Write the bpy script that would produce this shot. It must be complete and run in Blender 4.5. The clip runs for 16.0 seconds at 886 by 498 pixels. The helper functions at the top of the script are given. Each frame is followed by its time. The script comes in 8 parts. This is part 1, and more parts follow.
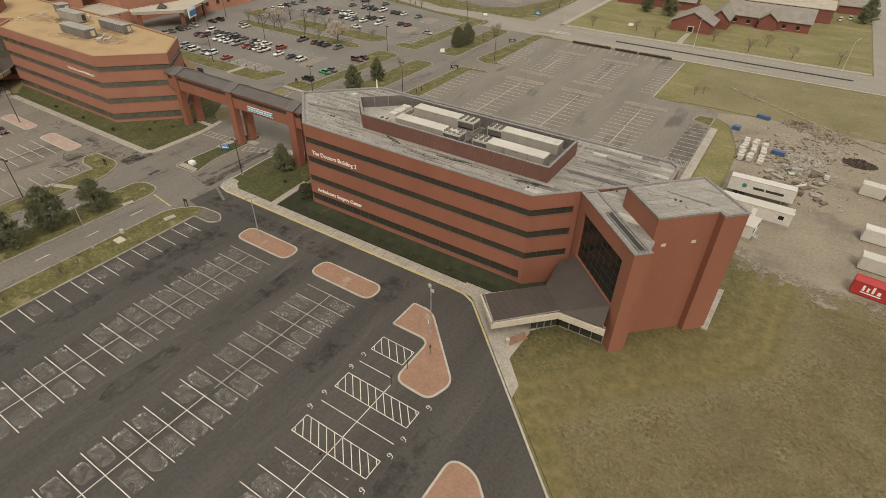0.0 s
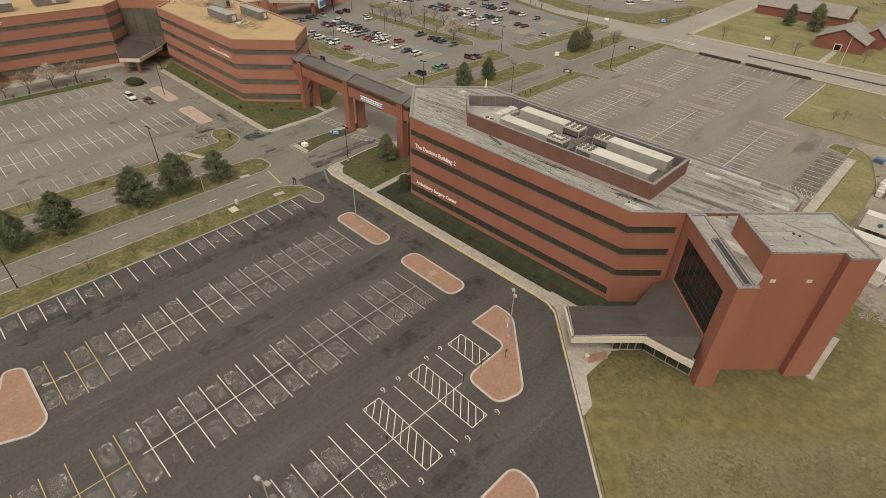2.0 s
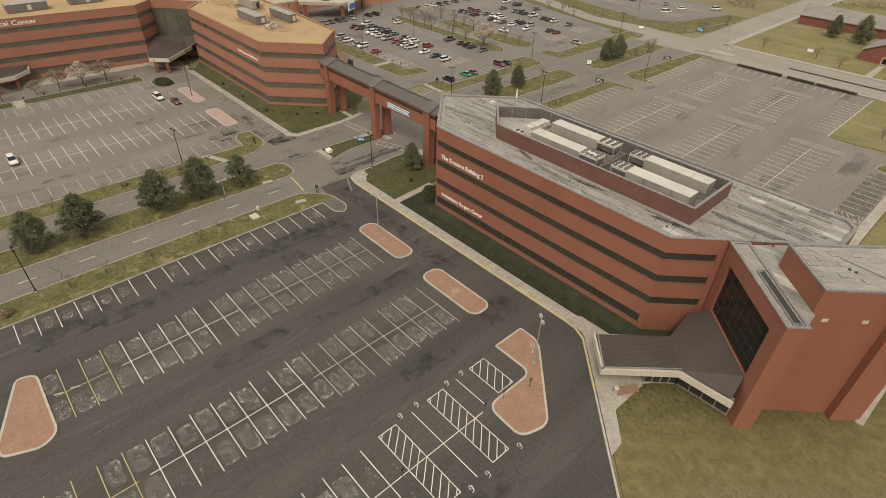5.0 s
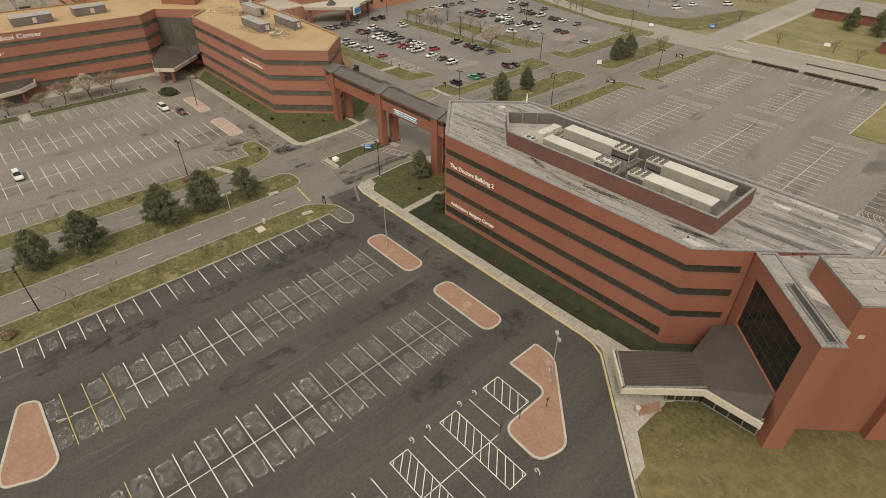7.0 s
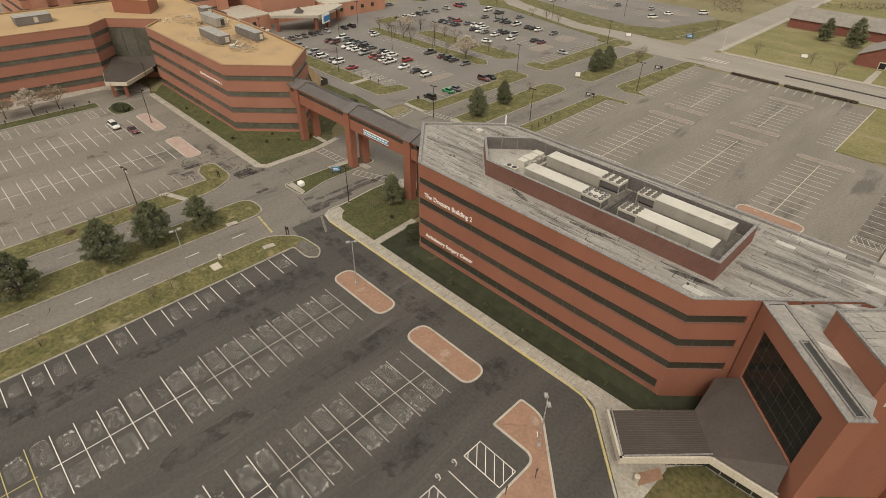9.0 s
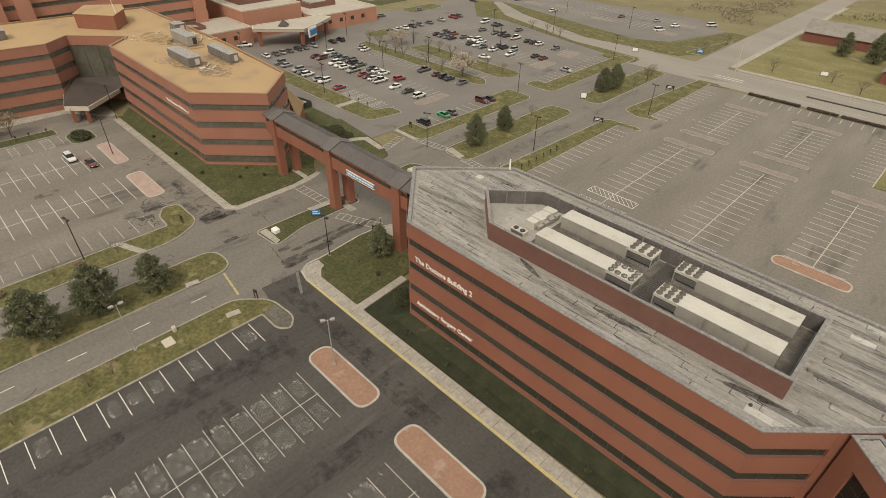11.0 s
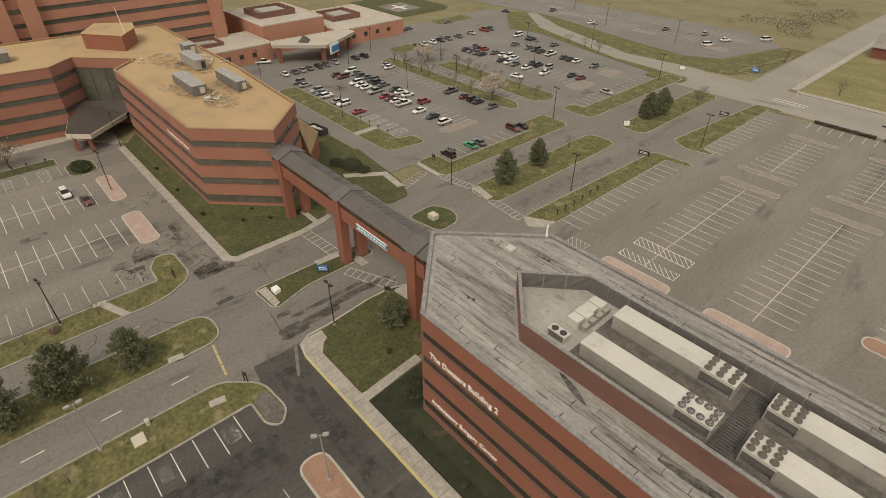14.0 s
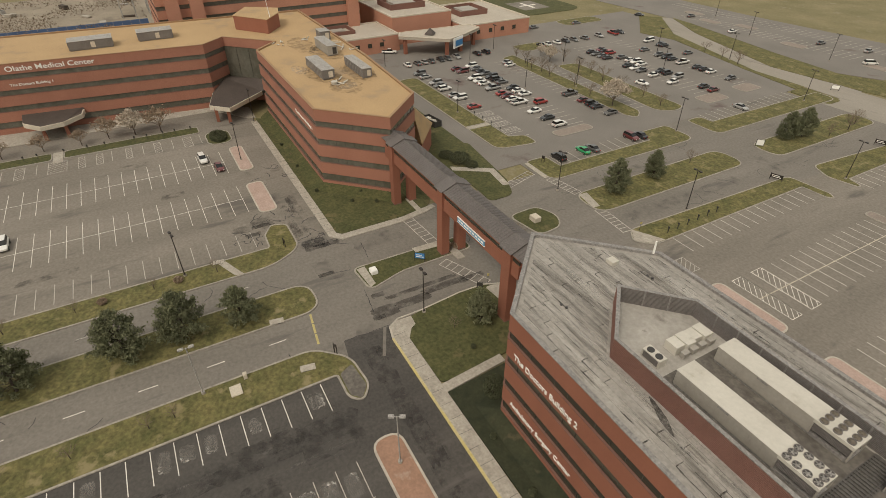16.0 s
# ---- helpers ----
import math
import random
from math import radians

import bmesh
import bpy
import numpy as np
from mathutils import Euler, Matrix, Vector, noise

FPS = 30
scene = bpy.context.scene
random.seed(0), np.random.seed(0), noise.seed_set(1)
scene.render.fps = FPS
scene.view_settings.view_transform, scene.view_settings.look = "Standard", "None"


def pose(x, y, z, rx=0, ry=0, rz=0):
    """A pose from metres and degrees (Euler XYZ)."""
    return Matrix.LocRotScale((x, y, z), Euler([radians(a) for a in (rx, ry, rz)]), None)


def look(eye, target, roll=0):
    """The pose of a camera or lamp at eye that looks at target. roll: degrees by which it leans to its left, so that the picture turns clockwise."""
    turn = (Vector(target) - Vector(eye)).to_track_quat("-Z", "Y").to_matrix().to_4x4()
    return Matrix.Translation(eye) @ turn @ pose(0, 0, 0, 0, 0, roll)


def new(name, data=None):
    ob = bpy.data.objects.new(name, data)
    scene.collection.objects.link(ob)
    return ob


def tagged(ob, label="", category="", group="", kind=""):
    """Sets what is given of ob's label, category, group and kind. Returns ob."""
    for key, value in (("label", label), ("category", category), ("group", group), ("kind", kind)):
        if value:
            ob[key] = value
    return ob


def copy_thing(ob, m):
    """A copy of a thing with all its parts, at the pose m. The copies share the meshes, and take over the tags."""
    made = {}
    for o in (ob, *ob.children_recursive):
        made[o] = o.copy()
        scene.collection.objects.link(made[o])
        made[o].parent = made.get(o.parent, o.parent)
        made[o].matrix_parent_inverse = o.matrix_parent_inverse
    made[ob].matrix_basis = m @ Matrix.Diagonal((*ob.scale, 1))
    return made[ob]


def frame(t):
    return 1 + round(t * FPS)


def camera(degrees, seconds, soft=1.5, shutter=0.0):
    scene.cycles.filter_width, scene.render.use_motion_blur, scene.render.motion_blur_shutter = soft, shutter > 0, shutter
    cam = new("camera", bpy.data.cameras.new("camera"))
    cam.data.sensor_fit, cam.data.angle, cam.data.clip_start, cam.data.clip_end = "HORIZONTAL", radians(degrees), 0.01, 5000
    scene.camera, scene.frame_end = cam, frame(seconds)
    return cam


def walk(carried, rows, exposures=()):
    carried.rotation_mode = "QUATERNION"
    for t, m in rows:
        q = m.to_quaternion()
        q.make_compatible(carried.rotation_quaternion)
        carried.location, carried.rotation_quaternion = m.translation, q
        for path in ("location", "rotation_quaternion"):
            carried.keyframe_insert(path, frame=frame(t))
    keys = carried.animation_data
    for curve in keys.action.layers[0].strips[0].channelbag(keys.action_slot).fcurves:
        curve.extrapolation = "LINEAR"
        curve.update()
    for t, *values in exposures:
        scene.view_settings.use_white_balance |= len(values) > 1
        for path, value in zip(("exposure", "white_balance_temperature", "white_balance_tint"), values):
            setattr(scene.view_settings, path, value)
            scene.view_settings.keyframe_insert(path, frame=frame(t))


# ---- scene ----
cam = camera(79.27, 16.0, soft=0.75)
# seconds, x, y, z, pitch, yaw, roll
PATH = (
    (0.0, 74.75, -67.15, 60.00, -36.27, 32.21, 1.12),
    (0.5, 74.64, -67.22, 60.08, -36.42, 36.72, 1.27),
    (1.0, 74.72, -67.21, 60.18, -36.56, 41.49, 1.28),
    (1.5, 74.78, -67.09, 60.20, -36.60, 43.89, 1.26),
    (2.0, 74.87, -67.02, 60.27, -36.56, 44.08, 1.18),
    (2.5, 74.81, -67.17, 60.38, -36.56, 44.44, 1.06),
    (3.0, 74.69, -67.15, 60.37, -36.54, 44.94, 0.79),
    (3.5, 74.30, -66.94, 60.27, -36.51, 45.07, 0.64),
    (4.0, 73.67, -66.42, 60.26, -36.49, 45.57, 0.43),
    (4.5, 72.61, -65.60, 60.27, -36.52, 46.54, 0.14),
    (5.0, 71.28, -64.43, 60.18, -36.40, 46.80, 1.56),
    (7.5, 67.59, -61.04, 60.10, -36.36, 48.19, -0.40),
    (8.0, 66.01, -59.35, 60.07, -36.30, 47.40, -0.12),
    (8.5, 63.84, -57.22, 60.04, -36.25, 45.48, 0.67),
    (11.0, 48.60, -42.01, 59.88, -35.77, 44.57, 1.01),
    (11.5, 44.95, -38.08, 59.90, -35.67, 42.79, 0.84),
    (12.0, 41.49, -34.59, 60.10, -35.50, 43.69, -1.72),
    (12.5, 38.79, -31.87, 60.38, -35.54, 43.75, -1.88),
    (13.0, 36.97, -30.21, 60.67, -35.58, 43.89, -1.79),
    (13.5, 36.10, -29.31, 60.97, -35.67, 46.81, 0.61),
    (14.0, 36.18, -28.98, 60.75, -35.65, 48.10, 0.14),
    (14.5, 36.35, -29.01, 60.59, -35.59, 48.11, -0.20),
    (15.0, 36.37, -28.97, 60.52, -35.59, 48.43, -0.16),
    (15.5, 36.26, -29.05, 60.40, -35.62, 52.62, -0.00),
    (16.0, 36.00, -29.01, 60.38, -35.84, 60.78, 0.07),
)
EXPOSURES = ((0.0, 0.0), (1.5, 0.08), (11.0, 0.08), (13.0, -0.06), (16.0, -0.08))
walk(cam, [(t, pose(x, y, z, 90 + p, 0, w) @ pose(0, 0, 0, 0, 0, r)) for t, x, y, z, p, w, r in PATH], EXPOSURES)
# ---- light: an even overcast sky with a weak, wide sun ----
SUN_AZIMUTH, SUN_HEIGHT = 150.0, 52.0
world = bpy.data.worlds.new("overcast_sky")
scene.world = world
world.use_nodes = True
wn, wl = world.node_tree.nodes, world.node_tree.links
sky = wn.new("ShaderNodeTexSky")
sky.sky_type = "NISHITA"
sky.sun_disc = False
sky.sun_elevation, sky.sun_rotation = radians(SUN_HEIGHT), radians(SUN_AZIMUTH)
sky.dust_density, sky.air_density = 6.0, 1.6
grey = wn.new("ShaderNodeMixRGB")
grey.inputs[0].default_value = 0.72
grey.inputs[2].default_value = (6.6, 6.3, 5.6, 1)
wl.new(sky.outputs[0], grey.inputs[1])
wl.new(grey.outputs[0], wn["Background"].inputs[0])
wn["Background"].inputs[1].default_value = 0.134

sun = new("sun", bpy.data.lights.new("sun", "SUN"))
sun.data.energy, sun.data.angle, sun.data.color = 1.4, radians(16), (1.0, 0.95, 0.86)
az, el = radians(SUN_AZIMUTH), radians(SUN_HEIGHT)
sun.matrix_world = look((math.sin(az) * math.cos(el) * 300, math.cos(az) * math.cos(el) * 300, math.sin(el) * 300), (0, 0, 0))
# ---- materials ----
def material(name, colour, other=None, rough=0.85, scale=0.5, fine=6.0, bump=0.15, speckle=0.2, metal=0.0, spread=0.0, stain=None, stain_scale=0.06, stain_at=0.56, spec=0.3, stretch=None):
    """Two colours mixed by coarse and fine noise, with relief; spread varies value object by object; stain is a third, blotchy colour."""
    m = bpy.data.materials.new(name)
    m.use_nodes = True
    n, l = m.node_tree.nodes, m.node_tree.links
    b = n["Principled BSDF"]
    b.inputs["Roughness"].default_value, b.inputs["Metallic"].default_value = rough, metal
    b.inputs["Specular IOR Level"].default_value = spec
    other = other or tuple(c * 0.8 for c in colour)
    place = n.new("ShaderNodeTexCoord")

    drawn = place.outputs["Object"]
    if stretch:
        v = n.new("ShaderNodeVectorMath")
        v.operation = "MULTIPLY"
        v.inputs[1].default_value = stretch
        l.new(drawn, v.inputs[0])
        drawn = v.outputs[0]

    def grain(size, detail, low, high):
        t = n.new("ShaderNodeTexNoise")
        t.inputs["Scale"].default_value, t.inputs["Detail"].default_value, t.inputs["Roughness"].default_value = size, detail, 0.62
        l.new(drawn if size < 1 else place.outputs["Object"], t.inputs["Vector"])
        r = n.new("ShaderNodeMapRange")
        r.inputs["From Min"].default_value, r.inputs["From Max"].default_value = low, high
        l.new(t.outputs["Fac"], r.inputs["Value"])
        return t, r.outputs["Result"]

    def mix(kind, fac, a, b2):
        x = n.new("ShaderNodeMixRGB")
        x.blend_type = kind
        for socket, value in zip(x.inputs, (fac, a, b2)):
            if isinstance(value, (int, float)):
                socket.default_value = value
            elif isinstance(value, tuple):
                socket.default_value = (*value, 1)
            else:
                l.new(value, socket)
        return x.outputs[0]

    _, big = grain(scale, 5, 0.33, 0.67)
    small_node, small = grain(fine, 4, 0.25, 0.75)
    c = mix("MIX", big, colour, other)
    dark = mix("MIX", small, (1 - speckle,) * 3, (1 + speckle,) * 3)
    c = mix("MULTIPLY", 1.0, c, dark)
    if stain:
        _, s = grain(stain_scale, 6, stain_at, stain_at + 0.09)
        c = mix("MIX", s, c, stain)
    if spread:
        info = n.new("ShaderNodeObjectInfo")
        r = n.new("ShaderNodeMapRange")
        r.inputs["To Min"].default_value, r.inputs["To Max"].default_value = 1 - spread, 1 + spread
        l.new(info.outputs["Random"], r.inputs["Value"])
        c = mix("MULTIPLY", 1.0, c, r.outputs["Result"])
    l.new(c, b.inputs["Base Color"])
    if bump:
        h = n.new("ShaderNodeBump")
        h.inputs["Strength"].default_value, h.inputs["Distance"].default_value = bump, 0.03
        l.new(small_node.outputs["Fac"], h.inputs["Height"])
        l.new(h.outputs["Normal"], b.inputs["Normal"])
    return m


def plain(name, colour, rough=0.5, metal=0.0, spec=0.4, coat=0.0):
    m = bpy.data.materials.new(name)
    m.use_nodes = True
    b = m.node_tree.nodes["Principled BSDF"]
    b.inputs["Base Color"].default_value = (*colour, 1)
    b.inputs["Roughness"].default_value, b.inputs["Metallic"].default_value = rough, metal
    b.inputs["Specular IOR Level"].default_value, b.inputs["Coat Weight"].default_value = spec, coat
    return m


FRESH = material("fresh_asphalt", (0.060, 0.054, 0.047), (0.093, 0.083, 0.071), 0.9, 0.16, 2.2, speckle=0.24, stain=(0.108, 0.096, 0.083), stain_scale=0.25, stain_at=0.605, stretch=(1.0, 0.13, 1.0))
OLD = material("old_asphalt", (0.174, 0.152, 0.122), (0.230, 0.201, 0.163), 0.92, 0.11, 1.8, speckle=0.22, stain=(0.128, 0.113, 0.094), stain_scale=0.16, stain_at=0.58, stretch=(1.0, 0.22, 1.0))
ROAD = material("worn_road_asphalt", (0.162, 0.144, 0.119), (0.208, 0.184, 0.153), 0.92, 0.14, 1.8, speckle=0.2, stain=(0.135, 0.120, 0.102), stain_scale=0.3, stain_at=0.60, stretch=(1.0, 0.18, 1.0))
GRASS = material("spring_grass", (0.088, 0.086, 0.031), (0.160, 0.136, 0.053), 0.95, 0.33, 1.6, 0.6, speckle=0.5, stain=(0.225, 0.185, 0.090), stain_scale=0.3, stain_at=0.575)
LAWN = material("mown_lawn", (0.062, 0.065, 0.024), (0.092, 0.088, 0.034), 0.95, 0.3, 1.6, 0.5, speckle=0.42, stain=(0.135, 0.112, 0.052), stain_scale=0.2, stain_at=0.60)
FIELD = material("dry_field_grass", (0.228, 0.190, 0.100), (0.165, 0.142, 0.066), 0.95, 0.06, 1.2, 0.6, stain=(0.24, 0.205, 0.13), stain_scale=0.15, stain_at=0.6)
DIRT = material("trodden_dirt", (0.300, 0.250, 0.185), (0.235, 0.195, 0.140), 0.95, 0.10, 1.5, 0.4, stain=(0.17, 0.14, 0.105), stain_scale=0.05, stain_at=0.57)
CONCRETE = material("pale_concrete", (0.40, 0.358, 0.292), (0.32, 0.284, 0.23), 0.9, 0.4, 2.5, speckle=0.25)
KERB = material("kerb_concrete", (0.50, 0.445, 0.36), (0.38, 0.338, 0.275), 0.9, 0.5, 4.0)
PINK = material("red_stamped_concrete", (0.335, 0.198, 0.132), (0.275, 0.162, 0.108), 0.9, 0.5, 2.5, speckle=0.16, stain=(0.40, 0.285, 0.21), stain_scale=0.25, stain_at=0.6)
PALE_PINK = material("faded_red_concrete", (0.44, 0.325, 0.265), (0.37, 0.265, 0.212), 0.9, 0.4, 4.0)
WHITE_LINE = material("worn_white_paint", (0.76, 0.71, 0.62), (0.56, 0.515, 0.44), 0.8, 0.6, 4.0, 0.05)
DULL_LINE = material("faded_white_paint", (0.52, 0.475, 0.40), (0.34, 0.305, 0.26), 0.8, 0.4, 3.0, 0.05)
YELLOW_LINE = material("yellow_paint", (0.50, 0.41, 0.15), (0.40, 0.33, 0.15), 0.8, 0.6, 4.0, 0.05)
SEAL = material("tar_patch", (0.045, 0.040, 0.037), (0.075, 0.067, 0.060), 0.85, 0.5, 3.0)
BRICK = material("red_brick", (0.282, 0.114, 0.070), (0.240, 0.095, 0.058), 0.88, 0.12, 5.0, 0.12, speckle=0.09, stain=(0.245, 0.098, 0.062), stain_scale=0.25, stain_at=0.58, stretch=(1.0, 1.0, 0.3))
# Red brick paled for distance haze: strongly on the hospital, less on the first building.
HAZY_BRICK = material("red_brick_with_haze", (0.46, 0.225, 0.148), (0.40, 0.192, 0.124), 0.9, 0.12, 5.0, 0.12)
LIGHT_HAZE_BRICK = material("red_brick_light_haze", (0.345, 0.157, 0.104), (0.298, 0.134, 0.088), 0.9, 0.12, 5.0, 0.12)
BRICK_DARK = material("brown_brick", (0.205, 0.104, 0.079), (0.17, 0.087, 0.066), 0.88, 0.2, 5.0, 0.12, speckle=0.1)
GLASS = plain("dark_tinted_glass", (0.046, 0.043, 0.031), 0.18, 0.0, 0.6)
BLACK_GLASS = plain("near_black_glass", (0.020, 0.020, 0.016), 0.12, 0.0, 0.35)
# Window glass with a blotchy olive reflection painted into its lightened colour.
OLIVE_REFLECTION = material("glass_with_olive_reflection", (0.085, 0.080, 0.058), (0.13, 0.122, 0.095), 0.14, 0.3, 1.2, 0.0, speckle=0.1, spec=0.8)
FRAME = plain("dark_bronze_frame", (0.046, 0.041, 0.033), 0.5, 0.0, 0.3)
SHEET = material("weathered_roof_sheet", (0.352, 0.322, 0.279), (0.262, 0.238, 0.205), 0.85, 0.7, 2.4, 0.1, speckle=0.2, spread=0.09, stain=(0.175, 0.155, 0.13), stain_scale=0.6, stain_at=0.60, stretch=(0.16, 1.0, 1.0))
TAN_ROOF = material("tan_gravel_roof", (0.44, 0.30, 0.155), (0.39, 0.262, 0.135), 0.95, 0.10, 3.0, 0.2, stain=(0.33, 0.235, 0.14), stain_scale=0.10, stain_at=0.57)
COPING = material("metal_coping", (0.20, 0.185, 0.17), (0.27, 0.25, 0.225), 0.55, 0.5, 4.0, 0.0, 0.4)
TAN_COPING = plain("tan_metal_coping", (0.30, 0.18, 0.09), 0.6)
GREY_ROOF = material("grey_standing_seam", (0.115, 0.100, 0.090), (0.14, 0.123, 0.112), 0.6, 0.3, 4.0, 0.05, 0.3)
BROWN_ROOF = material("brown_metal_roof", (0.084, 0.066, 0.055), (0.067, 0.053, 0.044), 0.65, 0.3, 4.0, 0.05, 0.2)
FASCIA = material("cream_fascia", (0.56, 0.49, 0.39), (0.50, 0.44, 0.34), 0.7, 0.4, 4.0, 0.03)
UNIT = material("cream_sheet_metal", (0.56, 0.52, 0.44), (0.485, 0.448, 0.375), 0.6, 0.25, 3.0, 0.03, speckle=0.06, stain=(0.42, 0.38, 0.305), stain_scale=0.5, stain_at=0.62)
UNIT_SIDE = material("darker_unit_panels", (0.37, 0.338, 0.284), (0.30, 0.272, 0.23), 0.7, 0.35, 3.0, 0.03, speckle=0.08, stain=(0.22, 0.195, 0.16), stain_scale=0.7, stain_at=0.63, stretch=(1.0, 1.0, 0.2))
LOUVRE = material("grey_louvre", (0.145, 0.130, 0.117), (0.185, 0.166, 0.150), 0.6, 0.4, 4.0, 0.0)
BLACK = plain("black_metal", (0.045, 0.041, 0.036), 0.5)
GALV = material("galvanised_steel", (0.36, 0.335, 0.30), (0.30, 0.28, 0.25), 0.5, 0.6, 6.0, 0.0, 0.6)
WHITE = plain("white_paint", (0.80, 0.775, 0.71), 0.55)
SKY_BLUE = plain("pale_blue_banner", (0.16, 0.34, 0.47), 0.5)
BLUE = plain("blue_sign", (0.05, 0.20, 0.42), 0.5)
YELLOW_KERB = material("worn_yellow_kerb", (0.54, 0.44, 0.15), (0.47, 0.40, 0.24), 0.85, 0.25, 4.0, 0.05)
PARK = material("light_mown_grass", (0.158, 0.146, 0.054), (0.235, 0.197, 0.088), 0.95, 0.12, 1.2, 0.4, speckle=0.3, stain=(0.27, 0.215, 0.125), stain_scale=0.09, stain_at=0.56, stretch=(0.5, 1.0, 1.0))
# Ground cover whose green is darkened to carry the shade below the facade.
SHADED_COVER = material("ground_cover_with_shade", (0.024, 0.028, 0.014), (0.044, 0.045, 0.022), 0.9, 0.5, 2.5, 0.6, stain=(0.075, 0.062, 0.034), stain_scale=0.35, stain_at=0.62)
OLD_KERB = material("old_kerb_concrete", (0.36, 0.322, 0.262), (0.25, 0.222, 0.182), 0.9, 0.6, 3.0, speckle=0.25)
# Concrete tone, paled further to carry the haze over the far roads.
MAIN_ROAD = material("concrete_road_with_haze", (0.262, 0.232, 0.188), (0.305, 0.270, 0.220), 0.92, 0.1, 2.0, speckle=0.14, stain=(0.20, 0.176, 0.142), stain_scale=0.2, stain_at=0.60, stretch=(0.2, 1.0, 1.0))
GRATE = material("dull_steel_grating", (0.13, 0.118, 0.105), (0.10, 0.09, 0.08), 0.6, 0.6, 5.0, 0.0, 0.3)


def ragged(name, colour, scale, low, high, most, stretch=(1.0, 1.0, 1.0)):
    """A stain with ragged, broken edges that lies thinly on the ground."""
    m = bpy.data.materials.new(name)
    m.use_nodes = True
    n, l = m.node_tree.nodes, m.node_tree.links
    p = n["Principled BSDF"]
    p.inputs["Roughness"].default_value = 0.92
    p.inputs["Base Color"].default_value = (*colour, 1)
    c, t, r = n.new("ShaderNodeTexCoord"), n.new("ShaderNodeTexNoise"), n.new("ShaderNodeMapRange")
    t.inputs["Scale"].default_value, t.inputs["Detail"].default_value, t.inputs["Roughness"].default_value = scale, 7, 0.68
    r.inputs["From Min"].default_value, r.inputs["From Max"].default_value, r.inputs["To Max"].default_value = low, high, most
    v = n.new("ShaderNodeVectorMath")
    v.operation = "MULTIPLY"
    v.inputs[1].default_value = stretch
    l.new(c.outputs["Object"], v.inputs[0])
    l.new(v.outputs[0], t.inputs["Vector"])
    l.new(t.outputs["Fac"], r.inputs["Value"])
    l.new(r.outputs["Result"], p.inputs["Alpha"])
    return m


WORN = ragged("worn_stall_asphalt", (0.24, 0.218, 0.188), 1.2, 0.36, 0.68, 0.72)
WORN_RIM = ragged("scoured_stall_edge", (0.42, 0.388, 0.338), 1.7, 0.46, 0.62, 0.8)
STREAK = ragged("pale_tyre_streak", (0.20, 0.182, 0.157), 0.8, 0.54, 0.80, 0.6, (1.0, 0.07, 1.0))
DAMP = ragged("dark_damp_asphalt", (0.038, 0.033, 0.028), 0.4, 0.44, 0.72, 0.6)
WET = ragged("wet_asphalt", (0.040, 0.034, 0.029), 0.55, 0.34, 0.54, 0.48, (1.0, 0.8, 1.0))
SCUFF = ragged("pale_scuffed_asphalt", (0.42, 0.395, 0.345), 2.6, 0.50, 0.66, 0.7)
REPAIR = ragged("tar_repair", (0.055, 0.049, 0.043), 0.45, 0.47, 0.70, 0.36)
# Asphalt of the far lots, lightened by a quarter for haze.
MID = material("busy_lot_asphalt", (0.172, 0.154, 0.131), (0.212, 0.190, 0.162), 0.92, 0.05, 3.0, speckle=0.14, stain=(0.13, 0.097, 0.084), stain_scale=0.07, stain_at=0.62)
ROOF_DIRT = ragged("roof_dirt", (0.16, 0.115, 0.07), 0.7, 0.42, 0.70, 0.6)
ROOF_PALE = ragged("bare_roof_patch", (0.46, 0.36, 0.25), 1.1, 0.44, 0.62, 0.7)
OIL = ragged("oily_stall_asphalt", (0.065, 0.058, 0.05), 0.5, 0.32, 0.62, 0.4)
BARE_DIRT = ragged("scuffed_bare_dirt", (0.28, 0.235, 0.17), 0.35, 0.42, 0.60, 0.95)
DARK_SHEET = material("dirty_roof_sheet", (0.20, 0.180, 0.155), (0.27, 0.245, 0.212), 0.85, 0.5, 4.0, 0.1, spread=0.2, stain=(0.11, 0.098, 0.085), stain_scale=0.5, stain_at=0.56)
PALE_SHEET = material("bleached_roof_sheet", (0.50, 0.465, 0.41), (0.40, 0.370, 0.325), 0.8, 0.5, 4.0, 0.1, spread=0.1)


# Dark brown for the bare verge end, and for shade painted between roof plant.
SHADE_AND_SOIL = material("deck_shade_and_bare_soil", (0.10, 0.087, 0.072), (0.17, 0.150, 0.125), 0.85, 0.5, 2.0, 0.05, speckle=0.2)


